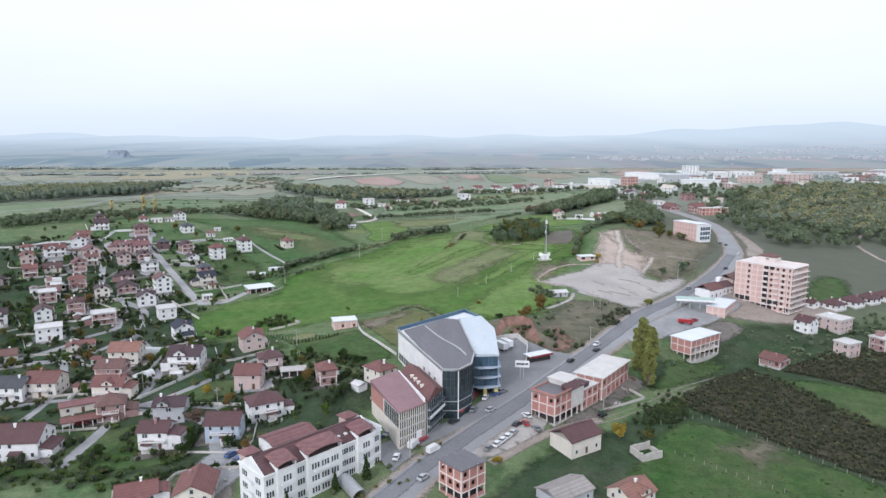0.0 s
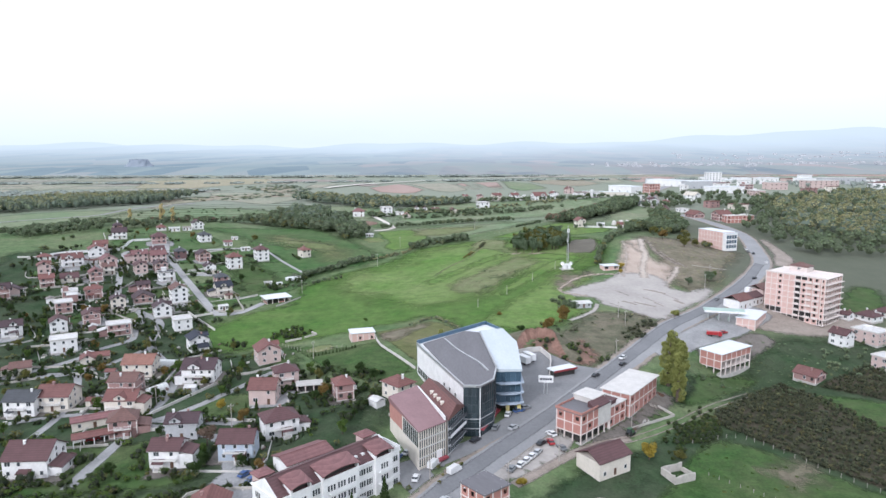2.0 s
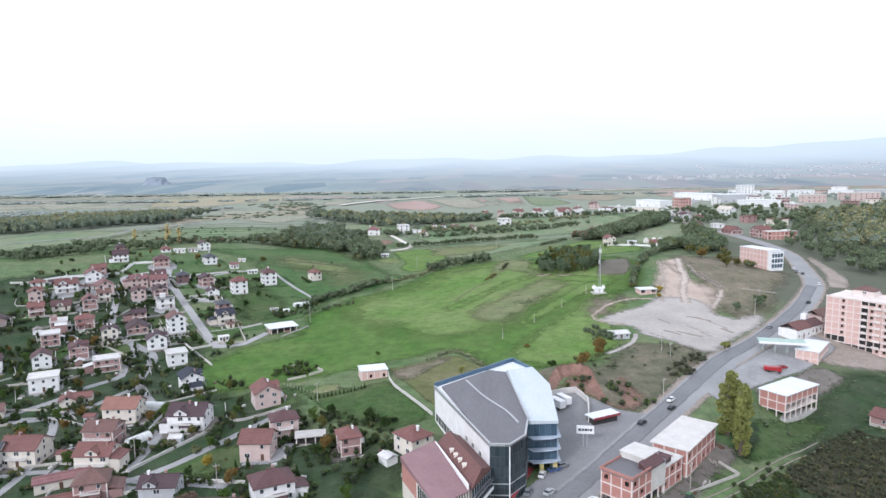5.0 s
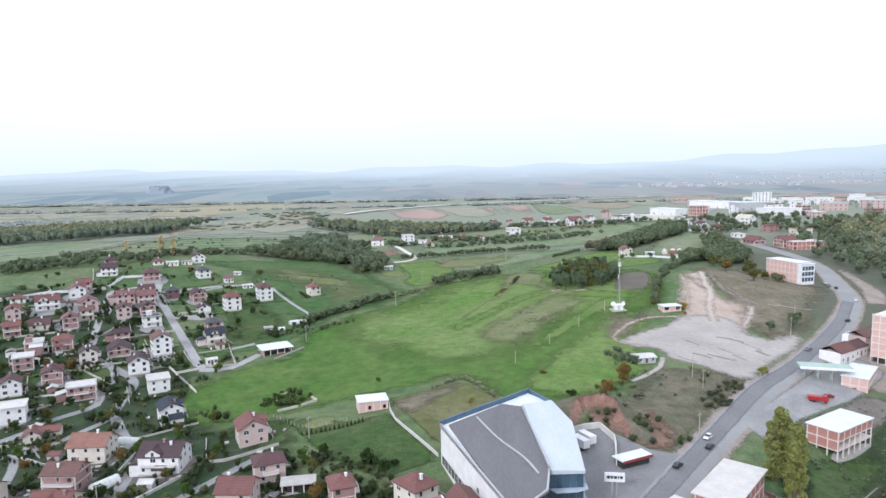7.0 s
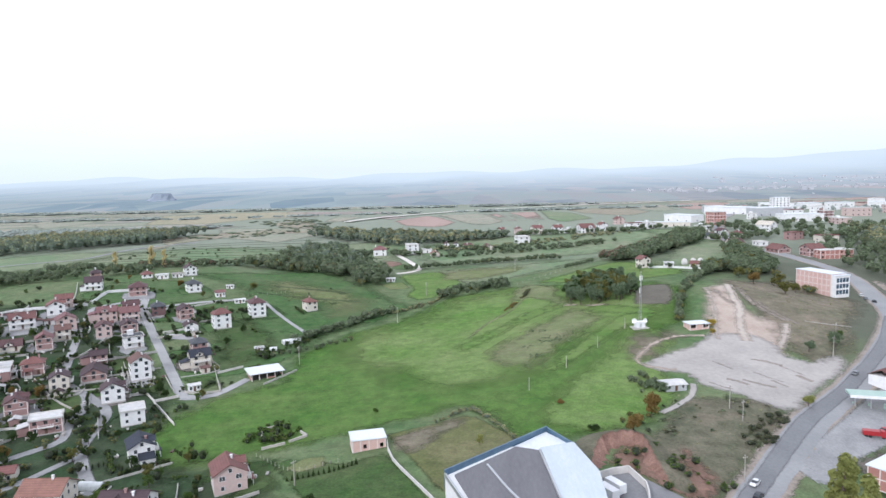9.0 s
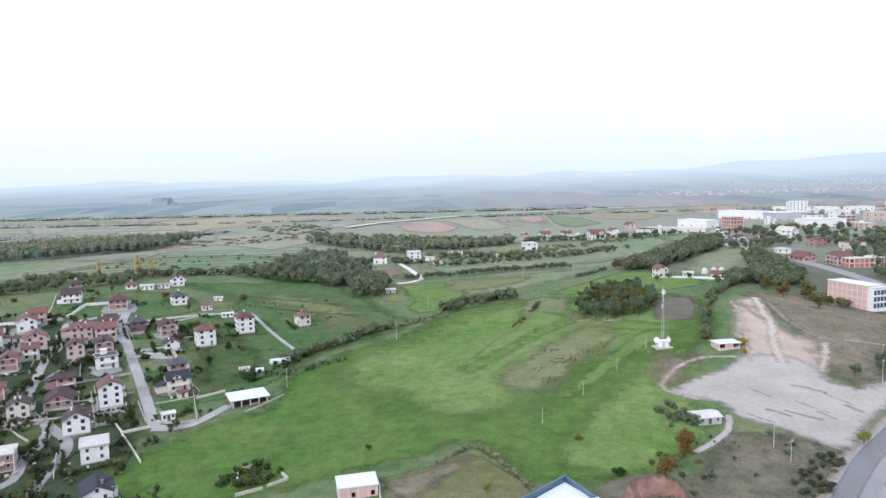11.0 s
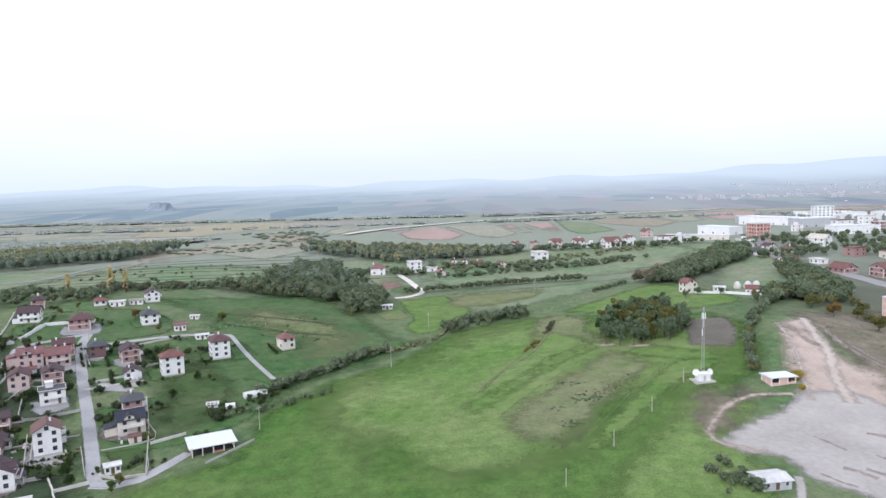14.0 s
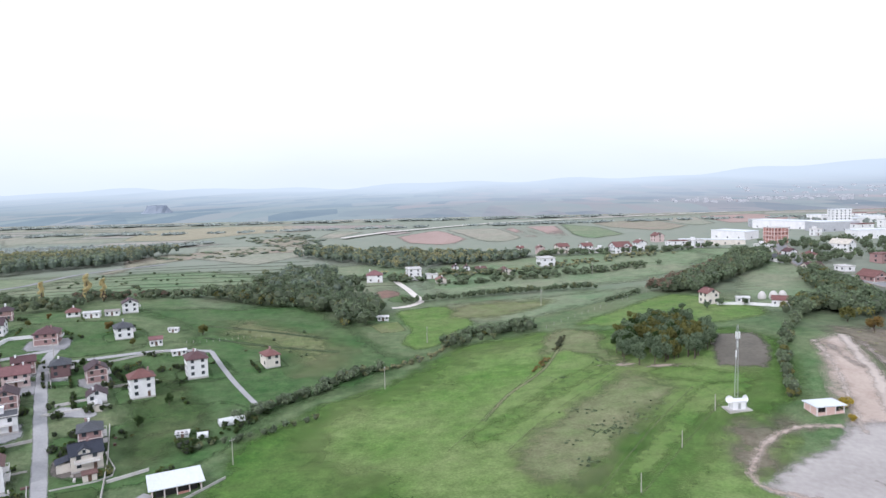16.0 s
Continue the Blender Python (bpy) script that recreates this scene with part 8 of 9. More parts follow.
def scatter(poly, n, hlo, hhi, wide, seed):
    rng = random.Random(seed)
    xs, ys = [p[0] for p in poly], [p[1] for p in poly]
    out = []
    while len(out) < n:
        x, y = rng.uniform(min(xs), max(xs)), rng.uniform(min(ys), max(ys))
        if inside(poly, x, y):
            h = rng.uniform(hlo, hhi)
            out.append((x, y, h, h * wide * rng.uniform(0.8, 1.2)))
    return out


def along(pts, gap, jitter, hlo, hhi, wide, seed):
    rng = random.Random(seed)
    out = []
    for x, y in curve_through(pts, gap):
        h = rng.uniform(hlo, hhi)
        out.append((x + rng.uniform(-jitter, jitter), y + rng.uniform(-jitter, jitter), h, h * wide * rng.uniform(0.8, 1.25)))
    return out


# woods and hedges
mass("hedge", along([(-92, 452), (-84, 461), (-67, 481), (-58, 495), (-47, 503)], 0.9, 2.2, 1.6, 4.8, 1.2, 1), LEAF["mid"], "dense dark green field hedge", 30, 0.42, "hedge")
mass("hedge", along([(-48, 501), (-37, 509), (-28, 516), (-20, 531)], 1.1, 2.0, 0.7, 2.0, 1.5, 101), LEAF["tawny"], "low tawny brush in the field hedge", 28, 0.36, "hedge")
mass("hedge", along([(-21, 533), (-13, 542), (-3, 550), (7, 551), (17, 558)], 0.9, 2.4, 1.8, 5.2, 1.1, 102), LEAF["mid"], "tall uneven green field hedge", 30, 0.45, "hedge")
mass("hedge", along([(-20, 531), (-8, 545), (4, 549)], 3.6, 2.4, 1.5, 4.2, 1.0, 103), LEAF["olive"], "olive autumn bushes in the field hedge", 30, 0.4, "hedge")
mass("hedge", along([(-13, 545), (-6, 549)], 2.2, 1.0, 2.4, 4.0, 1.0, 2), LEAF["red"], "wine-brown bushes in the hedge", 26, 0.4, "hedge")
mass("scrub", scatter([(-106, 430), (-98, 446), (-90, 458), (-82, 460), (-86, 446), (-98, 426)], 44, 0.9, 2.8, 1.2, 108), LEAF["dark"], "dark shrubs round the polytunnels", 28, 0.34)
mass("hedge", along([(-98, 430), (-84, 437), (-72, 446), (-64, 452)], 3, 1.2, 1.4, 3.2, 1.1, 3), LEAF["mid"], "dark green hedge below the bungalow", 26, 0.36, "hedge")
mass("thicket", scatter([(-24, 533), (-4, 552), (20, 560), (24, 546), (4, 538), (-14, 528)], 34, 3, 6, 0.9, 4), LEAF["mid"], "green thicket at the top of the meadow", 34, 0.5)
mass("wood", scatter([(-180, 628), (-146, 640), (-100, 632), (-60, 612), (-62, 572), (-78, 566), (-88, 596), (-120, 606), (-160, 612)], 215, 3, 10.5, 0.95, 5), LEAF["mid"], "dark green wood between the pastures", 34, 0.62, "wood")
mass("wood", scatter([(-152, 644), (-100, 636), (-76, 644), (-88, 676), (-118, 728), (-150, 742), (-160, 690)], 150, 4, 9, 1.0, 104), LEAF["mid"], "dark green wood that climbs to the hamlet", 28, 0.68, "wood")
mass("wood", scatter([(-150, 650), (-96, 645), (-92, 676), (-120, 728), (-150, 735)], 60, 6, 10, 0.9, 105), LEAF["dusty"], "grey-green trees in the climbing wood", 26, 0.7, "wood")
mass("wood", scatter([(-250, 600), (-180, 622), (-176, 634), (-250, 622)], 64, 1.8, 5.5, 1.25, 6), LEAF["mid"], "ragged green tree belt above the village", 30, 0.55, "wood")
mass("wood", scatter([(-300, 520), (-262, 565), (-225, 580), (-230, 600), (-300, 590), (-340, 540)], 153, 4, 7, 1.01, 7), LEAF["mid"], "dark trees behind the village", 30, 0.55, "wood")
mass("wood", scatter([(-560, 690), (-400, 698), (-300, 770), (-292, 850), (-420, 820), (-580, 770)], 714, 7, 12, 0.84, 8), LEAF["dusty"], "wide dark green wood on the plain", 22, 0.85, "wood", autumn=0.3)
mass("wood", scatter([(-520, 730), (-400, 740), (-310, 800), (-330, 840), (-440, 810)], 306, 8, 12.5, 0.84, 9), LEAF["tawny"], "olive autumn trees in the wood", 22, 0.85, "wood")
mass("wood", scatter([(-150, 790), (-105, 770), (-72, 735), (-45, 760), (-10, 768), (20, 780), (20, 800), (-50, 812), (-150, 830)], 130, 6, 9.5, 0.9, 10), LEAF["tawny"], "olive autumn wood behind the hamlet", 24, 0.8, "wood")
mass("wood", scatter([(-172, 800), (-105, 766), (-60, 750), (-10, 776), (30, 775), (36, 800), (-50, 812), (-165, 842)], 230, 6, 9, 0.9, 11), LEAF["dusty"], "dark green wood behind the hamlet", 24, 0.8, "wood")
mass("hedge", along([(-52, 628), (-20, 640), (10, 648), (40, 650), (66, 648)], 1.8, 1.8, 3, 5.5, 0.95, 12), LEAF["mid"], "dark green hedge below the hamlet", 26, 0.55, "hedge")
mass("hedge", along([(-30, 690), (0, 700), (40, 706), (90, 716), (118, 730)], 1.2, 8, 1.0, 5, 1.4, 13), LEAF["mid"], "green gardens of the hamlet", 24, 0.6, "hedge")
mass("wood", scatter([(100, 612), (116, 606), (196, 700), (206, 740), (186, 736)], 255, 6, 10, 0.84, 14), LEAF["mid"], "dark tree belt that climbs to the town", 28, 0.72, "wood")
mass("wood", scatter([(94, 622), (108, 612), (172, 684), (158, 700)], 130, 5, 8, 0.9, 15), LEAF["red"], "wine-brown autumn end of the tree belt", 28, 0.65, "wood")
mass("wood", scatter([(140, 528), (152, 546), (180, 545), (196, 560), (206, 600), (206, 660), (192, 650), (182, 606), (172, 574), (146, 556)], 290, 5, 9, 0.9, 16), LEAF["mid"], "dark scrub wood on the hill", 30, 0.68, "wood")
mass("wood", scatter([(150, 516), (196, 500), (194, 545), (170, 548)], 14, 3.5, 6, 1.01, 17), LEAF["olive"], "olive autumn bushes on the hillside", 28, 0.55, "wood")
mass("wood", scatter([(252, 575), (262, 640), (330, 740), (480, 830), (700, 860), (900, 800), (620, 640), (420, 545), (330, 505), (262, 498), (250, 530)], 1150, 6, 11, 0.95, 18), LEAF["mid"], "broad dark green wood beyond the road", 24, 0.8, "wood")
mass("wood", scatter([(285, 585), (340, 720), (480, 815), (720, 830), (640, 690), (440, 570), (340, 545)], 1150, 6.5, 11.5, 0.95, 19), LEAF["tawny"], "olive and tawny autumn trees in the broad wood", 24, 0.8, "wood")
mass("hedge", along([(99, 445), (102, 456), (107, 470), (114, 486), (122, 502), (134, 522), (148, 550)], 1.5, 1.6, 2, 5.5, 0.85, 20), LEAF["mid"], "tall green hedge beside the ploughed plot", 34, 0.42, "hedge")
mass("hedge", along([(98, 442), (101, 452), (106, 466), (112, 482)], 2.4, 1.2, 1.5, 4.0, 0.95, 120), LEAF["olive"], "olive autumn bushes in the tall hedge", 34, 0.38, "hedge")
mass("hedge", along([(65, 599), (77, 610), (89, 623)], 1.3, 0.6, 1.8, 3.2, 0.9, 121), LEAF["mid"], "dark field hedge above the pasture", 30, 0.36, "hedge")
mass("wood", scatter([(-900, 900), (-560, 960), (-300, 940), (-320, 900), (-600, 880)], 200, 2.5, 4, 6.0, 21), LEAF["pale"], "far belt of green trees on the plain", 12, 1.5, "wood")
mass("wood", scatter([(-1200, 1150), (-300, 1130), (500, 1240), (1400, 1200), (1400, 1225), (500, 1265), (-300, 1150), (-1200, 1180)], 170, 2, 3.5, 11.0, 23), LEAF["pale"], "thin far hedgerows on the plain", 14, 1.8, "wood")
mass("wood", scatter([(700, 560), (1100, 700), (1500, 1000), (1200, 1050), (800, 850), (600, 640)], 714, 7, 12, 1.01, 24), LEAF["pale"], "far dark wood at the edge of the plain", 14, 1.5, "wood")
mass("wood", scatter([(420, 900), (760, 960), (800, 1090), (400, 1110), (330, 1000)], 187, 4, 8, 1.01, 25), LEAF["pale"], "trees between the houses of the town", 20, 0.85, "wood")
mass("wood", scatter([(195, 690), (330, 700), (350, 800), (280, 790), (215, 780)], 136, 4, 8, 1.01, 26), LEAF["mid"], "trees along the road into the town", 24, 0.7, "wood")
mass("wood", scatter([(-180, 628), (-146, 640), (-100, 632), (-60, 612), (-62, 572), (-78, 566), (-88, 596), (-120, 606), (-160, 612)], 50, 4, 8, 0.9, 81), LEAF["olive"], "olive autumn trees in the wood", 34, 0.5, "wood")
mass("wood", scatter([(-250, 600), (-180, 622), (-176, 634), (-250, 622)], 26, 3, 5, 0.9, 82), LEAF["red"], "brownish autumn trees in the belt", 34, 0.45, "wood")
mass("wood", scatter([(132, 530), (150, 552), (180, 545), (196, 560), (206, 600), (206, 660), (192, 650), (182, 606), (172, 574), (146, 556)], 70, 5, 8, 0.85, 83), LEAF["olive"], "olive autumn scrub on the hill", 34, 0.5, "wood")
mass("wood", along([(5, 795), (40, 798), (80, 796), (120, 784), (180, 790)], 2.2, 8, 2.5, 6.5, 1.2, 84), LEAF["mid"], "trees among the houses of the hamlet", 28, 0.6, "wood")
mass("wood", along([(-70, 722), (-20, 728), (30, 738), (80, 760), (140, 776)], 1.6, 11, 0.8, 3.6, 1.7, 106), LEAF["tawny"], "tawny brush between the houses of the hamlet", 24, 0.6, "wood")
mass("wood", along([(-95, 708), (-60, 704), (-20, 736), (20, 722), (60, 740)], 1.5, 9, 1.2, 5, 1.4, 85), LEAF["mid"], "garden trees round the hamlet", 28, 0.6, "wood")
# small clipped conifers along walls and drives
for k, pts in enumerate(([(-58, 232), (-52, 229), (-47, 226), (-44, 231), (-41, 236)], [(-81, 271), (-81, 278), (-81, 286)], [(-150, 296), (-146, 295), (-142, 293), (-138, 292)], [(-128, 318), (-120, 322), (-112, 318)], [(-100, 330), (-92, 322)])):
    mass("conifer_row", along(pts, 1.7, 0.2, 1.6, 2.8, 0.42, 300 + k), LEAF["dark"], "row of small dark clipped conifers", 30, 0.14, "conifers", autumn=0)
for poly, n_, seed_ in (([(-269, 956), (-214, 1011), (-150, 880), (-190, 840)], 60, 201), ([(-330, 810), (-230, 870), (-180, 840), (-250, 790)], 50, 202), ([(-300, 1010), (-240, 1060), (-180, 960), (-230, 900)], 40, 203)):
    mass("heath", scatter(poly, n_, 0.6, 2.2, 4.5, seed_), LEAF["dusty"], "low grey-green scrub on the brown heath", 26, 0.5, autumn=0.3)
# orchard rows on the slope
ORCHARD_SOIL = meadow("orchard_soil", (0.03, 0.036, 0.022), (0.058, 0.058, 0.038), (0.085, 0.07, 0.05), 0.08)
ORCHARD_TURN = -40.0
ORCHARD = [(96, 257), (114, 274), (134, 298), (146, 305), (152, 292), (156, 268), (168, 236), (160, 205), (143, 204), (126, 223), (102, 248)]
UPPER = [(158, 296), (184, 272), (215, 262), (226, 290), (204, 322), (176, 306)]
patch("orchard_soil", ORCHARD, ORCHARD_SOIL, 0.1, "dark orchard soil between the rows", feather=3)
patch("orchard_soil", UPPER, ORCHARD_SOIL, 0.1, "dark orchard soil between the rows", feather=3)
rng = random.Random(77)
spots = []
ca, sa = math.cos(radians(ORCHARD_TURN)), math.sin(radians(ORCHARD_TURN))
for k in range(-40, 44):
    for i in range(-80, 80):
        u, v = 1.25 * i + rng.uniform(-0.4, 0.4), 3.0 * k + rng.uniform(-0.35, 0.35)
        x, y = 160 + ca * u - sa * v, 255 + sa * u + ca * v
        if rng.random() < 0.88 and (inside(ORCHARD, x, y) or inside(UPPER, x, y)):
            h = rng.uniform(0.9, 1.9)
            spots.append((x, y, h, h * rng.uniform(0.95, 1.35)))
mass("orchard", spots, LEAF["dusk"], "rows of small dark orchard bushes", 16, 0.3, "orchard")
# scrub by the road, gardens and slopes
mass("scrub", scatter([(60, 322), (84, 336), (98, 352), (84, 362), (62, 350), (44, 330)], 16, 0.4, 1.4, 1.8, 31), LEAF["dusk"], "grey scrub on the bank above the road", 18, 0.26)
mass("scrub", scatter([(60, 322), (84, 336), (98, 352), (84, 362), (62, 350), (44, 330)], 9, 0.4, 1.6, 2.0, 32), LEAF["mid"], "green scrub on the bank above the road", 18, 0.26)
mass("scrub", scatter([(38, 306), (48, 322), (64, 316), (72, 300), (60, 290)], 34, 0.8, 2.6, 1.3, 51), LEAF["green"], "green scrub on the clay cutting", 18, 0.28)
mass("scrub", scatter([(70, 222), (90, 238), (100, 262), (92, 268), (72, 242), (62, 232)], 26, 0.8, 2.0, 1.1, 34), LEAF["dark"], "dark bushes behind the brick buildings", 40, 0.22)
mass("scrub", scatter([(104, 288), (150, 292), (176, 312), (172, 330), (140, 300), (110, 302)], 70, 0.4, 1.3, 1.4, 35), LEAF["mid"], "dark weeds below the unfinished hall", 18, 0.3)
mass("scrub", scatter([(-128, 190), (-70, 192), (-72, 214), (-100, 216), (-120, 206)], 56, 0.8, 2.6, 1.5, 36), LEAF["green"], "overgrown green garden shrubs", 60, 0.2)
mass("scrub", scatter([(-12, 205), (-2, 200), (8, 216), (0, 214)], 5, 0.8, 1.4, 1.2, 37), LEAF["olive"], "clipped olive shrubs before the hotel", 24, 0.2)
mass("scrub", scatter([(-60, 262), (-20, 246), (-20, 280), (-48, 290), (-62, 284)], 120, 0.9, 2.6, 1.1, 38), LEAF["dark"], "dark garden shrubs between the houses", 24, 0.32)
mass("scrub", scatter([(-20, 170), (0, 196), (-8, 204), (-40, 172)], 26, 0.9, 1.8, 1.2, 39), LEAF["olive"], "olive shrubs along the hotel wall", 24, 0.22)
mass("scrub", scatter([(-80, 334), (-74, 330), (-64, 333), (-60, 341), (-66, 347), (-74, 346)], 52, 1.2, 3.2, 1.0, 40), LEAF["green"], "green shrubs round the ruined yard", 24, 0.3)
mass("scrub", along([(-13, 338), (-2, 347.5), (6, 335), (14, 320)], 1.0, 0.5, 0.8, 1.9, 1.0, 42), LEAF["tawny"], "tawny brown hedge round the dry field", 22, 0.22, "hedge")
for k, (x, y, n_, r) in enumerate(((35, 427, 34, 3.6), (38, 430, 16, 3.0), (31, 444, 14, 2.4), (27, 407, 12, 2.2), (46, 436, 9, 3.0), (24, 421, 5, 1.8), (52, 444, 7, 3.4), (27, 476, 7, 2.4), (42, 491, 5, 1.6))):
    rows_ = [(x + rng_.gauss(0, r), y + rng_.gauss(0, r * 0.7), rng_.uniform(0.2, 0.45), rng_.uniform(0.6, 1.5)) for rng_ in [random.Random(k)] for _ in range(n_)]
    mass("weeds", rows_, LEAF["mid"], "dark green weed clumps in the thin hay", 18, 0.18, "weeds", autumn=0)
mass("scrub", along([(17, 486), (21, 494), (24, 500)], 1.0, 1.0, 0.8, 1.8, 1.2, 44), LEAF["rust"], "brown thorn bushes on the field bank", 26, 0.24)
mass("scrub", along([(28, 512), (31, 522), (33, 530)], 1.0, 1.2, 0.9, 2.0, 1.2, 45), LEAF["dusk"], "grey thorn bushes on the field bank", 26, 0.24)


def clear(x, y, gap=0.0):
    return all((x - a) ** 2 + (y - b) ** 2 > (r + gap) ** 2 for a, b, r in PLANS)


# bushes on the terraces of the pasture
mass("terrace_bushes", scatter([(-312, 606), (-185, 655), (-146, 750), (-280, 742)], 46, 0.8, 2.2, 1.8, 60), LEAF["mid"], "scattered bushes on the pasture terraces", 26, 0.4, "shrubs")
mass("terrace_bushes", scatter([(-150, 560), (-90, 575), (-60, 540), (-90, 500), (-140, 530)], 9, 0.6, 1.6, 1.6, 61), LEAF["mid"], "low bushes in the pasture", 26, 0.3, "shrubs")
mass("scrub", scatter([(60, 360), (69, 360), (70, 376), (66, 380), (58, 372)], 20, 1.0, 3.0, 1.1, 72), LEAF["mid"], "bushes round the tin-roofed shed", 30, 0.3)
mass("scrub", scatter([(84, 316), (96, 328), (104, 340), (98, 344), (84, 328)], 40, 0.6, 2.0, 1.4, 107), LEAF["dusk"], "dark grey scrub along the road bank", 24, 0.3)
mass("scrub", scatter([(48, 330), (62, 338), (66, 350), (56, 352), (46, 342)], 4, 1.0, 2.2, 1.2, 73), LEAF["olive"], "olive brown bushes above the cutting", 30, 0.3)
mass("scrub", scatter([(76, 235), (80, 245), (88, 252), (99, 259), (98, 246), (92, 240)], 150, 0.6, 2.0, 1.3, 74), LEAF["dark"], "dark scrub behind the brick buildings", 30, 0.24)
mass("scrub", scatter([(150, 300), (180, 330), (215, 345), (240, 360), (250, 340), (200, 300), (170, 300)], 130, 0.7, 2.4, 1.2, 75), LEAF["mid"], "green gardens beside the orchard", 26, 0.34)
mass("scrub", scatter([(-140, 196), (-84, 198), (-80, 214), (-110, 222), (-136, 214)], 40, 0.6, 2.2, 1.5, 76), LEAF["dark"], "dark overgrown garden shrubs", 50, 0.2)
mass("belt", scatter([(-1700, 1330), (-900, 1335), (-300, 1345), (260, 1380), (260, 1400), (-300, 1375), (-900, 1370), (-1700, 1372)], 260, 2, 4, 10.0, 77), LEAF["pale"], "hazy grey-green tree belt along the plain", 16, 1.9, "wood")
for poly, n_, leaf_, seed_, lab in (([(52, 300), (72, 312), (92, 334), (108, 346), (96, 358), (74, 360), (62, 342), (48, 322)], 30, "tawny", 91, "tawny grass tufts on the bank above the road"),
                              ([(130, 400), (160, 404), (190, 450), (205, 490), (190, 520), (150, 512), (136, 452)], 160, "tawny", 93, "dry grass tufts on the hillside"),
                              ([(60, 186), (90, 240), (118, 228), (140, 200), (120, 176)], 80, "grass", 94, "rank grass tufts below the orchard"),
                              ([(100, 296), (150, 300), (176, 330), (150, 340), (116, 320)], 150, "mid", 95, "rank weeds below the unfinished hall")):
    mass("grass_tufts", scatter(poly, n_, 0.1, 0.34, 5.0, seed_), LEAF[leaf_], lab, 30, 0.12, "grass")
# gardens of the village
VILLAGE = [(-140, 205), (-30, 212), (-22, 268), (-60, 300), (-96, 330), (-112, 352), (-100, 384), (-92, 440), (-130, 500), (-190, 560), (-265, 560), (-290, 470), (-245, 380), (-215, 300), (-170, 240)]
rng = random.Random(5)
spots = {"green": [], "dark": [], "olive": []}
for x, y, rot, size in YARDS:
    a = radians(rot)
    for k in range(2 if y < 470 else 1):
        b = a + (k + rng.choice((0, 1))) * math.pi / 2
        cx, cy = x + math.cos(b) * size * rng.uniform(0.85, 1.2), y + math.sin(b) * size * rng.uniform(0.85, 1.2)
        dx, dy = -math.sin(b), math.cos(b)
        key = rng.choice(("green", "dark", "dark"))
        h0 = rng.uniform(0.8, 2.0)
        for s in np.arange(-size * 0.9, size * 0.9, 0.8):
            px, py = cx + dx * s + rng.uniform(-0.25, 0.25), cy + dy * s + rng.uniform(-0.25, 0.25)
            if rng.random() < 0.8 and clear(px, py, -0.6):
                h = h0 * rng.uniform(0.7, 1.3)
                spots[key].append((px, py, h, max(0.9, h * rng.uniform(0.7, 1.0))))
count = 0
while count < 230:
    x, y = rng.uniform(-290, -20), rng.uniform(200, 560)
    if inside(VILLAGE, x, y) and clear(x, y, 0.3) and (y < 400 or rng.random() < 0.2):
        key = rng.choice(("green", "dark", "dark", "olive"))
        for k in range(rng.randint(3, 8)):
            h = rng.uniform(0.7, 2.4)
            spots[key].append((x + rng.gauss(0, 1.6), y + rng.gauss(0, 1.6), h, h * rng.uniform(0.9, 1.4)))
        count += 1
for key, rows_ in spots.items():
    mass("garden_shrubs", rows_, LEAF[key], f"{'dark' if key == 'dark' else key} shrubs and hedges in the village gardens", 18, 0.25)
spots = []
while len(spots) < 150:
    x, y = rng.uniform(-200, -18), rng.uniform(205, 350)
    if inside(VILLAGE, x, y) and clear(x, y, 0.8):
        for k in range(rng.randint(1, 3)):
            h = rng.uniform(2.0, 4.6)
            spots.append((x + rng.gauss(0, 1.2), y + rng.gauss(0, 1.2), h, h * rng.uniform(0.7, 1.0)))
lane = curve_through([(-119, 382), (-132, 402), (-148, 427), (-169, 459), (-188, 490)], 4.0)
while len(spots) < 470:
    x, y = rng.uniform(-262, -130), rng.uniform(345, 500)
    if inside(VILLAGE, x, y) and clear(x, y, 0.6) and min(np.linalg.norm(lane - np.array((x, y)), axis=1)) > 5:
        for k in range(rng.randint(1, 4)):
            h = rng.uniform(1.2, 3.6)
            spots.append((x + rng.gauss(0, 1.4), y + rng.gauss(0, 1.4), h, h * rng.uniform(0.8, 1.2)))
mass("garden_trees", spots, LEAF["dark"], "dark green trees crowded between the village houses", 60, 0.22, "trees")
for x, y, rot, size in YARDS:
    a = radians(rot)
    r = size * rng.uniform(0.7, 0.95)
    ox, oy = x + rng.uniform(-3, 3), y + rng.uniform(-4, 1)
    q = [(ox + r * (math.cos(a) * u - math.sin(a) * v), oy + r * (math.sin(a) * u + math.cos(a) * v)) for u, v in ((-1, -1), (1, -1), (1, 1), (-1, 1))]
    if y < 480 and rng.random() < 0.7:
        k = rng.randint(0, 3)
        ring = [(ox + 1.35 * (px - ox), oy + 1.35 * (py - oy)) for px, py in q]
        low_wall([ring[k], ring[(k + 1) % 4], ring[(k + 2) % 4]] if rng.random() < 0.5 else [ring[k], ring[(k + 1) % 4]], rng.uniform(0.5, 1.1), 0.25, rng.choice((STONE_WALL, CONCRETE, PALE_CONCRETE)), "low weathered boundary wall of a house plot")
    patch("yard", q, rng.choice((PAVING, YARD_DIRT, YARD_DIRT, LOW_GRASS) if y < 400 else (PAVING, PASTURE, PASTURE)), 0.13, "bare yard round a village house", smooth=False, feather=1.2)
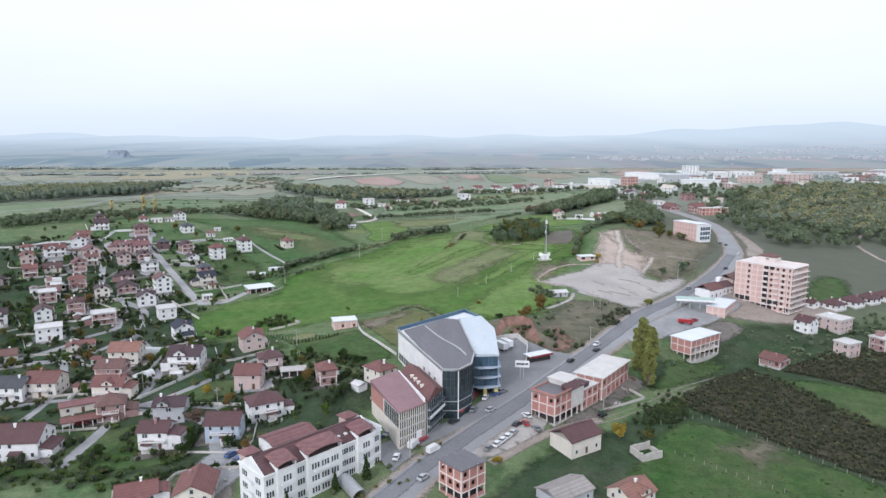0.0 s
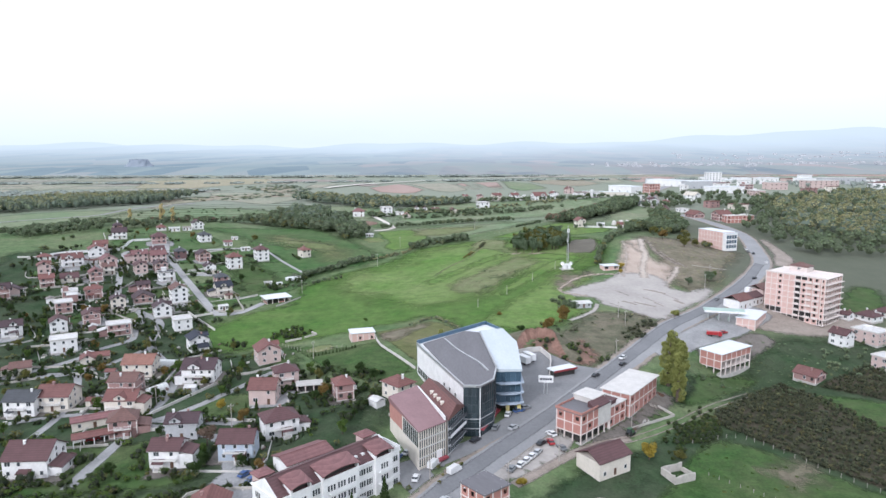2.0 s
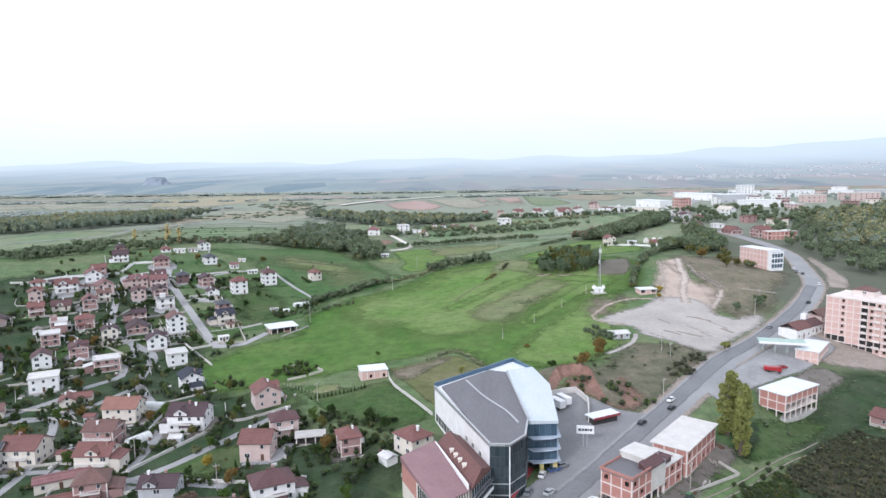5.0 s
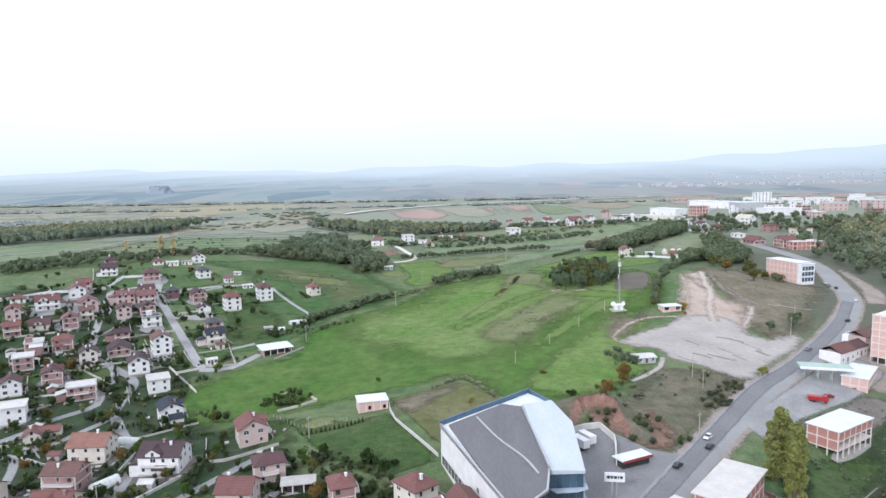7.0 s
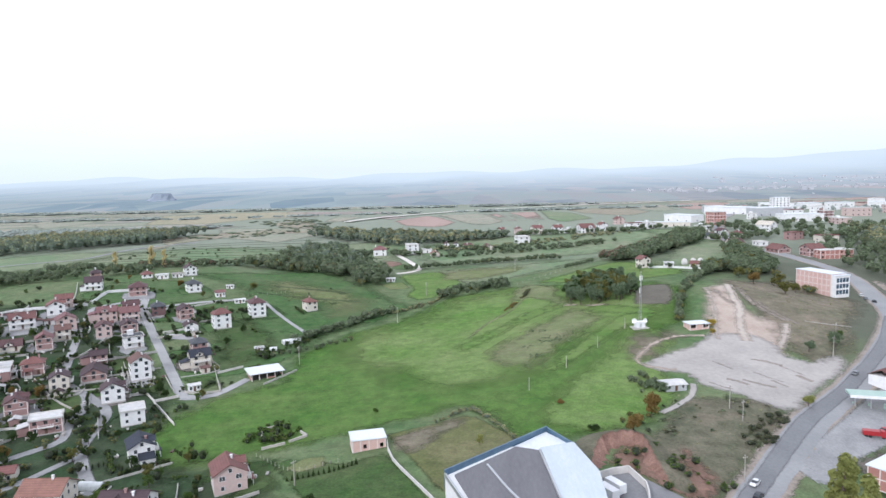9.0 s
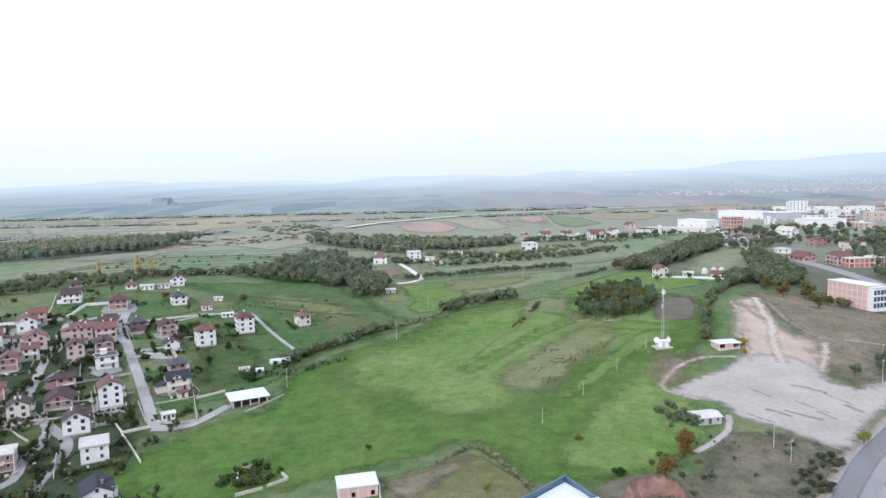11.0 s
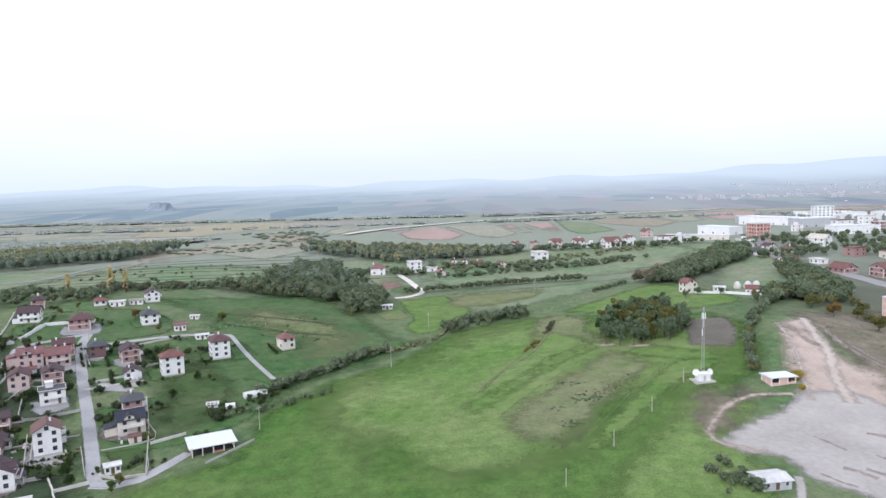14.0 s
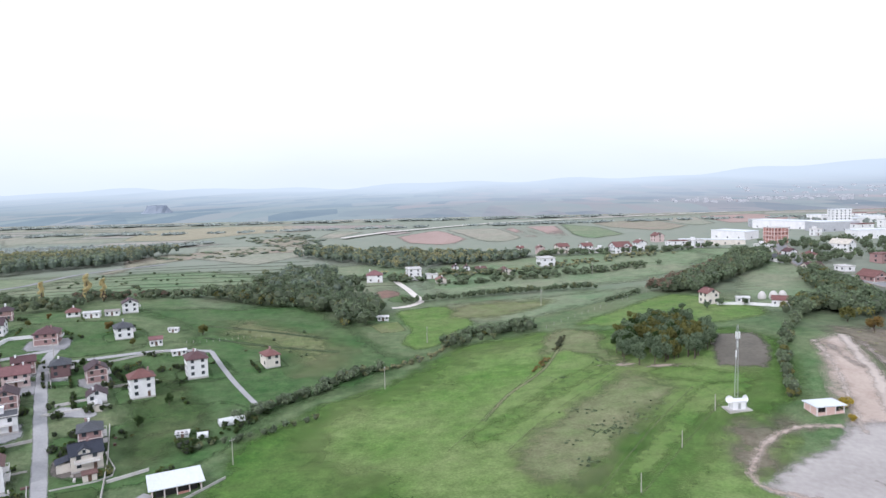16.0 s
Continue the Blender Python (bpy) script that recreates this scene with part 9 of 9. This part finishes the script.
for k, (x, y, rot, size) in enumerate(YARDS):
    if k % 2 and 250 < y < 480:
        a = radians(rot + 90 * rng.randint(0, 3))
        ox, oy = x + math.cos(a) * size * 1.15, y + math.sin(a) * size * 1.15
        if clear(ox, oy, 1.5):
            w_, d_, h_ = rng.uniform(3, 6), rng.uniform(2.6, 4), rng.uniform(2.1, 2.6)
            top = thing("outbuilding", ox, oy, gz(ox, oy) - 0.1, rot, "small weathered outbuilding behind a village house", "shed", "village outbuildings")
            part("wall", boxes((-w_ / 2, w_ / 2, -d_ / 2, d_ / 2, -1, h_)), WALLS[rng.choice(("white", "cream", "brick", "grey"))], top)
            ob = part("roof", roof_mesh("gable", w_, d_, 0.7, 0.3, 0.14), TILES[rng.choice(("red", "brown", "plum", "weathered", "conc"))], top)
            ob.location.z = h_
            shared("door", DOOR, top, pose(0, -d_ / 2, 0.05))
            PLANS.append((ox, oy, 3))
# planks, blocks, barrels and sheets that lie about the yards
clutter = {k: bmesh.new() for k in ("timber", "pale", "rust")}
for x, y, rot, size in YARDS:
    if y > 430:
        continue
    for k in range(rng.randint(4, 10)):
        a, r = rng.uniform(0, 6.28), size * rng.uniform(0.75, 1.25)
        px, py = x + r * math.cos(a), y + r * math.sin(a)
        if not clear(px, py, -1.5):
            continue
        z, l_, w_, h_ = gz(px, py) + 0.1, rng.uniform(0.5, 2.2), rng.uniform(0.3, 1.0), rng.uniform(0.2, 0.9)
        c_, s_ = math.cos(a * 3), math.sin(a * 3)
        quad = [(px + c_ * u - s_ * v, py + s_ * u + c_ * v) for u, v in ((-l_ / 2, -w_ / 2), (l_ / 2, -w_ / 2), (l_ / 2, w_ / 2), (-l_ / 2, w_ / 2))]
        bm = clutter[rng.choice(("timber", "pale", "pale", "rust"))]
        lo, hi = [bm.verts.new((*p, z - 0.2)) for p in quad], [bm.verts.new((*p, z + h_)) for p in quad]
        bm.faces.new(hi)
        for i in range(4):
            bm.faces.new((lo[i], lo[(i + 1) % 4], hi[(i + 1) % 4], hi[i]))
for key, m_, lab in (("timber", POLE_WOOD, "grey timber and crates lying about the yards"), ("pale", PALE_CONCRETE, "pale blocks and sheets lying about the yards"), ("rust", TILES["brown"], "stacks of roof tiles lying about the yards")):
    bmesh.ops.recalc_face_normals(clutter[key], faces=clutter[key].faces[:])
    tagged(new("yard_clutter", mesh_of(clutter[key], m_, "yard_clutter")), lab, "clutter", "", "stuff")
count = 0
while count < 120:
    x, y = rng.uniform(-290, -24), rng.uniform(205, 560)
    if inside(VILLAGE, x, y) and clear(x, y, 1.2) and (y < 390 or rng.random() < 0.2):
        leaf = rng.choice(("green", "dark", "dark", "green", "olive", "rust"))
        grow("round", leaf, x, y, rng.uniform(3.2, 5.6), count, "trees of the village gardens")
        count += 1

# row of small conifers along the cabin's plot
for i, (x, y) in enumerate(curve_through([(-55, 303), (-49, 304.5), (-42, 307), (-36, 310.5)], 1.25)):
    grow("cone", "dark", x, y, 1.5 + 0.3 * (i % 3), i, "small conifers along the cabin plot", 1.1)

# single trees
for i, (x, y, h) in enumerate(((89, 268, 19), (92, 274, 21), (90, 281, 22), (94, 284, 18))):
    grow("poplar", "lime", x, y, h, i, "poplars behind the brick buildings", 1.25)
for i in range(96):
    a, r = rng.uniform(0, 6.28), math.sqrt(rng.random())
    grow("round", ("mid", "mid", "mid", "olive")[i % 4] if i % 8 else "dark", 71 + 20 * r * math.cos(a) + 4 * math.sin(a) * r, 503 + 26 * r * math.sin(a), rng.uniform(8.5, 11), i, "trees of the round grove", 0.85)
for kind, leaf, x, y, h, w in (("round", "mid", 142, 406, 5.5, 1.2), ("round", "rust", 59, 341, 9.0, 0.85), ("round", "rust", 61, 345, 7.0, 0.9), ("round", "rust", 50, 328, 7.0, 1.1), ("round", "mid", 69, 362, 4.5, 1.2), ("round", "mid", 65, 366, 4, 1.2),
                               ("round", "lime", 116, 352, 4.5, 1.2), ("bush", "olive", 119, 357, 2.4, 1.2), ("bush", "yellow", 111, 436, 3.4, 1.1), ("bush", "yellow", 109, 427, 2.2, 1.0), ("round", "mid", 157, 414, 7.0, 1.25), ("round", "rust", 160, 509, 7.5, 1.25), ("round", "olive", 168, 487, 8, 1.25), ("round", "olive", 160, 530, 8, 1.25), ("round", "olive", 176, 519, 6, 1.2), ("round", "olive", 185, 531, 6.5, 1.2), ("round", "mid", 96, 560, 4.5, 1.2),
                               ("round", "olive", 182, 505, 6.5, 1.1), ("round", "yellow", 66, 226, 6, 1.2), ("bush", "olive", 76, 228, 3, 1.0), ("bush", "yellow", 24, 208, 2.5, 1.0), ("round", "red", -72, 228, 7, 1.2),
                               ("round", "dark", -75, 233, 5, 1.2), ("round", "yellow", -76, 254, 4.5, 1.1), ("poplar", "straw", -237, 605, 17, 1.2), ("poplar", "straw", -229, 608, 14, 1.2), ("poplar", "straw", -262, 600, 13, 1.2),
                               ("cone", "dark", -22, 191, 6, 1.0), ("cone", "dark", -14, 197, 7, 1.0), ("cone", "dark", -33, 181, 6, 1.0), ("cone", "dark", -48, 240, 5, 1.0), ("cone", "dark", -46, 243, 5, 1.0),
                               ("cone", "dark", -66, 250, 4, 1.0), ("cone", "dark", -63, 252, 4, 1.0), ("round", "olive", -142, 545, 6, 1.2), ("round", "mid", -70, 580, 7, 1.2), ("round", "mid", 116, 566, 5, 1.2), ("round", "mid", 108, 560, 4.5, 1.2),
                               ("round", "mid", 128, 565, 4.5, 1.2), ("bush", "dark", 38, 330, 2.4, 1.2), ("bush", "rust", 30, 352, 1.6, 1.3), ("bush", "green", -36, 353, 1.8, 0.9), ("round", "lime", 1, 319, 4.0, 0.8),
                               ("round", "green", 164, 424, 3.5, 1.1), ("round", "green", -8, 240, 4, 1.2), ("round", "dark", 22, 318, 4, 1.3), ("round", "dark", -30, 280, 5, 1.2), ("round", "dark", -24, 274, 5, 1.2), ("round", "olive", -40, 264, 4, 1.2)):
    grow(kind, leaf, x, y, h, int(abs(x)), "", w)


# ---- poles ----
def pole(x, y, h, arm=True, label="weathered grey utility pole with a crossarm", name="utility_pole"):
    bm = bmesh.new()
    if h < 2:
        tube(bm, (0, 0, -0.4), (0, 0, h), 0.09, 0.07, 6)
        ob = new(name, mesh_of(bm, POLE_WOOD, name))
        ob.location = (x, y, gz(x, y))
        return tagged(ob, label, "post", "fence posts")
    top = thing(name, x, y, gz(x, y), 20 + (x * 7) % 40, label, "pole", "utility poles")
    tube(bm, (0, 0, -0.8), (0, 0, h), 0.17, 0.1, 8)
    part("post", bm, POLE_WOOD, top)
    if arm:
        part("crossarm", boxes((-0.9, 0.9, -0.06, 0.06, h - 0.7, h - 0.55)), POLE_WOOD, top)
        for u in (-0.75, 0.0, 0.75):
            bm = bmesh.new()
            tube(bm, (u, 0, h - 0.55 if u else h), (u, 0, h - 0.3 if u else h + 0.25), 0.06, 0.04, 6)
            part("insulator", bm, WHITE_PAINT, top)
    return top


for x, y, h in ((-42, 481, 9), (-81, 420, 8.5), (30, 606, 9), (74, 702, 9), (-30, 540, 8), (87, 347, 8.5), (75, 303, 8), (158, 416, 9), (150, 402, 8.5), (-2, 208, 9), (20, 205, 8), (37, 221, 8.5), (66, 246, 8), (88, 338, 7),
                (-102, 262, 8), (-130, 300, 8), (-150, 350, 8), (-168, 440, 8), (-68, 240, 8), (-190, 500, 8), (-52, 300, 7.5)):
    pole(x, y, h)
for x, y, h in ((37, 388.5, 5.2), (54, 412.5, 5.2), (71, 436, 5.6), (20, 365, 5)):
    pole(x, y, h, False, "slim pale pole standing in the meadow", "field_pole")
for i, (x, y) in enumerate(curve_through([(84, 238), (104, 243), (124, 222), (142, 200)], 3.2)):
    pole(x, y, 1.5, False, "short pale fence post below the orchard", "fence_post")
for i, (x, y) in enumerate(curve_through([(82, 219), (92, 211), (107, 199)], 3.0)):
    pole(x, y, 1.3, False, "short pale fence post below the orchard", "fence_post")
# fence posts along the pasture
for i, (x, y) in enumerate(curve_through([(24, 547), (60, 585), (93, 622)], 5.5)):
    pole(x, y, 1.4, False, "short pale fence post along the pasture", "fence_post")
for i, (x, y) in enumerate(curve_through([(-144, 530), (-128, 538), (-113, 546)], 2.6)):
    pole(x, y, 1.4, False, "short pale fence post along the pasture", "fence_post")
for i, (x, y) in enumerate(curve_through([(-70, 322), (-55, 309), (-42, 313)], 2.2)):
    pole(x, y, 1.3, False, "short pale fence post along the garden", "fence_post")


# ---- vehicles ----
def car_paint(name, c):
    return mat(name, near(c, 0.9), near(c, 1.1), 0.5, 0.3, 0.0)


PAINT = {"white": car_paint("paint_white", (0.7, 0.7, 0.7)), "grey": car_paint("paint_grey", (0.2, 0.21, 0.22)), "black": car_paint("paint_black", (0.025, 0.025, 0.03)),
         "red": car_paint("paint_red", (0.35, 0.03, 0.035)), "blue": car_paint("paint_blue", (0.05, 0.1, 0.25)), "silver": car_paint("paint_silver", (0.45, 0.46, 0.47))}


def loft(bm, rows):
    """A closed body through cross rows: x, half width, low z, high z."""
    rings = [[bm.verts.new(p) for p in ((x, -w, a), (x, w, a), (x, w * 0.94, b), (x, -w * 0.94, b))] for x, w, a, b in rows]
    for r, s in zip(rings, rings[1:]):
        for i in range(4):
            bm.faces.new((r[i], r[(i + 1) % 4], s[(i + 1) % 4], s[i]))
    bm.faces.new(rings[0][::-1]), bm.faces.new(rings[-1])
    bmesh.ops.recalc_face_normals(bm, faces=bm.faces[:])


def make_car(paint, van=False):
    top = thing("van" if van else "car", 0, 0, 0, 0, f"{paint} {'panel van' if van else 'passenger car'} on the asphalt", "van" if van else "car", "vehicles by the road")
    bm = bmesh.new()
    if van:
        loft(bm, [(-2.5, 0.9, 0.35, 2.0), (-2.4, 0.95, 0.3, 2.1), (1.2, 0.95, 0.3, 2.1), (1.9, 0.95, 0.3, 1.3), (2.5, 0.88, 0.35, 1.0)])
    else:
        loft(bm, [(-2.15, 0.8, 0.4, 0.85), (-2.0, 0.86, 0.28, 0.95), (-1.0, 0.88, 0.25, 0.98), (0.9, 0.88, 0.25, 0.95), (1.9, 0.84, 0.28, 0.8), (2.15, 0.76, 0.4, 0.65)])
    part("body", bm, PAINT[paint], top)
    if not van:
        bm = bmesh.new()
        loft(bm, [(-1.75, 0.74, 0.93, 0.97), (-1.2, 0.76, 0.93, 1.4), (0.25, 0.76, 0.93, 1.42), (1.05, 0.74, 0.9, 0.95)])
        part("cabin_glass", bm, GLASS, top)
        bm = bmesh.new()
        loft(bm, [(-1.25, 0.74, 1.39, 1.44), (0.25, 0.74, 1.41, 1.47)])
        part("roof", bm, PAINT[paint], top)
    else:
        bm = bmesh.new()
        loft(bm, [(1.22, 0.9, 1.32, 2.02), (1.9, 0.9, 1.28, 1.34)])
        part("windscreen", bm, GLASS, top)
    for x in (-1.35, 1.35):
        for y in (-0.82, 0.82):
            bm = bmesh.new()
            tube(bm, (x, y - 0.1, 0.32), (x, y + 0.1, 0.32), 0.32, 0.32, 12)
            wheel = part("wheel", bm, RUBBER, top)
            bm = bmesh.new()
            tube(bm, (x, y - 0.115, 0.32), (x, y + 0.115, 0.32), 0.18, 0.18, 10)
            part("rim", bm, STEEL, wheel)
    return top


FLEET = {}


def park(x, y, rot, paint="white", van=False, lift=0.2):
    m = pose(x, y, gz(x, y) + lift, 0, 0, rot)
    if (paint, van) in FLEET:
        return copy_thing(FLEET[paint, van], m)
    FLEET[paint, van] = make_car(paint, van)
    FLEET[paint, van].matrix_basis = m


for row in ((25, 238.5, 48, "silver"), (29, 222, 60, "white"), (25, 217, 60, "white"), (33, 230, 50, "black"), (37, 236, 120, "white"), (12, 229.5, 48, "black"), (27, 219.5, 60, "white"), (31, 224.5, 60, "silver"), (22, 214.5, 60, "grey"),
            (36, 231, 100, "red"), (39, 228, 110, "grey"), (62, 283, 49, "black"), (76, 296, 49, "black"), (77.5, 302, 229, "white"), (150, 385, 49, "grey"), (188, 424, 50, "black"), (213, 462, 62, "white"), (24, 247, 70, "white"),
            (19, 238, 70, "grey"), (28, 250, 30, "blue"), (30.5, 252.5, 30, "grey"), (-6, 207.5, 80, "white"), (-12, 218, 60, "blue"), (-9, 221, 60, "silver"), (2, 197.5, 50, "silver"), (-52, 206, 60, "blue"), (-55, 209, 60, "blue"), (-49, 203, 60, "grey"),
            (136, 341, 20, "red"), (218, 500, 70, "grey"), (220, 508, 70, "white"), (218, 492, 70, "black"), (-90, 284, 30, "silver"), (-128, 272, 60, "grey"), (-105, 296, 70, "blue"), (-112, 236, 30, "red")):
    park(*row)
for row in ((-1, 214.5, 60, "white"), (5, 212, 48, "white"), (9.5, 202.5, 48, "white")):
    park(*row, van=True)
# red lorry on the forecourt, white lorry bodies in the yard
top = thing("lorry", 130, 337, gz(130, 337) + 0.2, -20, "red lorry parked on the fuel station forecourt", "lorry")
part("load_bed", boxes((-3.4, 1.6, -1.2, 1.2, 0.9, 2.3)), PAINT["red"], top)
bm = bmesh.new()
loft(bm, [(1.75, 1.15, 0.6, 2.6), (2.9, 1.15, 0.6, 2.5), (3.4, 1.1, 0.6, 1.6)])
part("cab", bm, PAINT["red"], top)
for x in (-2.4, -1.3, 2.5):
    for y in (-1.0, 1.0):
        bm = bmesh.new()
        tube(bm, (x, y - 0.14, 0.5), (x, y + 0.14, 0.5), 0.5, 0.5, 12)
        part("wheel", bm, RUBBER, top)
for x, y, r in ((34.5, 290, 120), (37, 293, 120)):
    top = thing("trailer", x, y, gz(x, y) + 0.2, r, "white box trailer parked in the yard", "trailer", "white trailers")
    part("body", boxes((-3, 3, -1.2, 1.2, 0.9, 3.4)), WHITE_PAINT, top)
    for u in (-1.8, 1.8):
        for s in (-1, 1):
            bm = bmesh.new()
            tube(bm, (u, s - 0.14, 0.45), (u, s + 0.14, 0.45), 0.45, 0.45, 10)
            part("wheel", bm, RUBBER, top)

top = thing("tractor", 64, 240, gz(64, 240) + 0.15, 40, "small green tractor on the farm track", "tractor")
TRACTOR = car_paint("tractor_green", (0.04, 0.13, 0.05))
bm = bmesh.new()
loft(bm, [(0.1, 0.42, 0.7, 1.5), (1.5, 0.4, 0.7, 1.45), (1.9, 0.34, 0.8, 1.3)])
part("bonnet", bm, TRACTOR, top)
bm = bmesh.new()
loft(bm, [(-1.3, 0.6, 1.0, 2.5), (0.1, 0.6, 1.0, 2.5)])
part("cab", bm, GLASS, top)
part("cab_roof", boxes((-1.4, 0.25, -0.7, 0.7, 2.5, 2.62)), TRACTOR, top)
for x, y, r in ((-0.8, -0.75, 0.75), (-0.8, 0.75, 0.75), (1.4, -0.65, 0.45), (1.4, 0.65, 0.45)):
    bm = bmesh.new()
    tube(bm, (x, y - 0.18, r), (x, y + 0.18, r), r, r, 14)
    part("wheel", bm, RUBBER, top)
# piles in the yard behind the brick buildings
for k, (x, y) in enumerate(((58, 235), (66, 244), (72, 250), (78, 262), (84, 272))):
    bm = bmesh.new()
    for i in range(9):
        u, v, z = rng.uniform(-1.4, 1.4), rng.uniform(-0.8, 0.8), rng.uniform(0.05, 0.7)
        box(bm, u - 0.8, u + 0.8, v - 0.12, v + 0.12, z - 0.12 - z * (i < 4), z + 0.08)
    ob = new("timber_pile", mesh_of(bm, (POLE_WOOD, DOOR_WOOD, CONCRETE)[k % 3], "timber_pile"))
    ob.matrix_basis = pose(x, y, gz(x, y) + 0.12, 0, 0, 30 * k)
    tagged(ob, "untidy pile of boards and blocks in the yard", "pile", "yard piles")

# far villages on the plain
rng = random.Random(9)
bm = bmesh.new()
for i in range(230):
    if i < 150:
        x = rng.uniform(380, 2100)
        y = 1720 + 0.22 * x * 0.3 + rng.gauss(0, 60) + (120 if i % 3 else 0)
    else:
        x, y = rng.uniform(900, 2300), rng.uniform(2300, 3000)
    z = float(far_height(np.array(x), np.array(y)))
    w = rng.uniform(3, 7.5)
    box(bm, x - w, x + w, y - 5, y + 5, z - 1, z + rng.uniform(3.5, 6))
mesh_far = mesh_of(bm, WALLS["grey"], "distant_houses")
tagged(new("distant_houses", mesh_far), "white specks of far villages on the plain", "houses", "", "stuff")
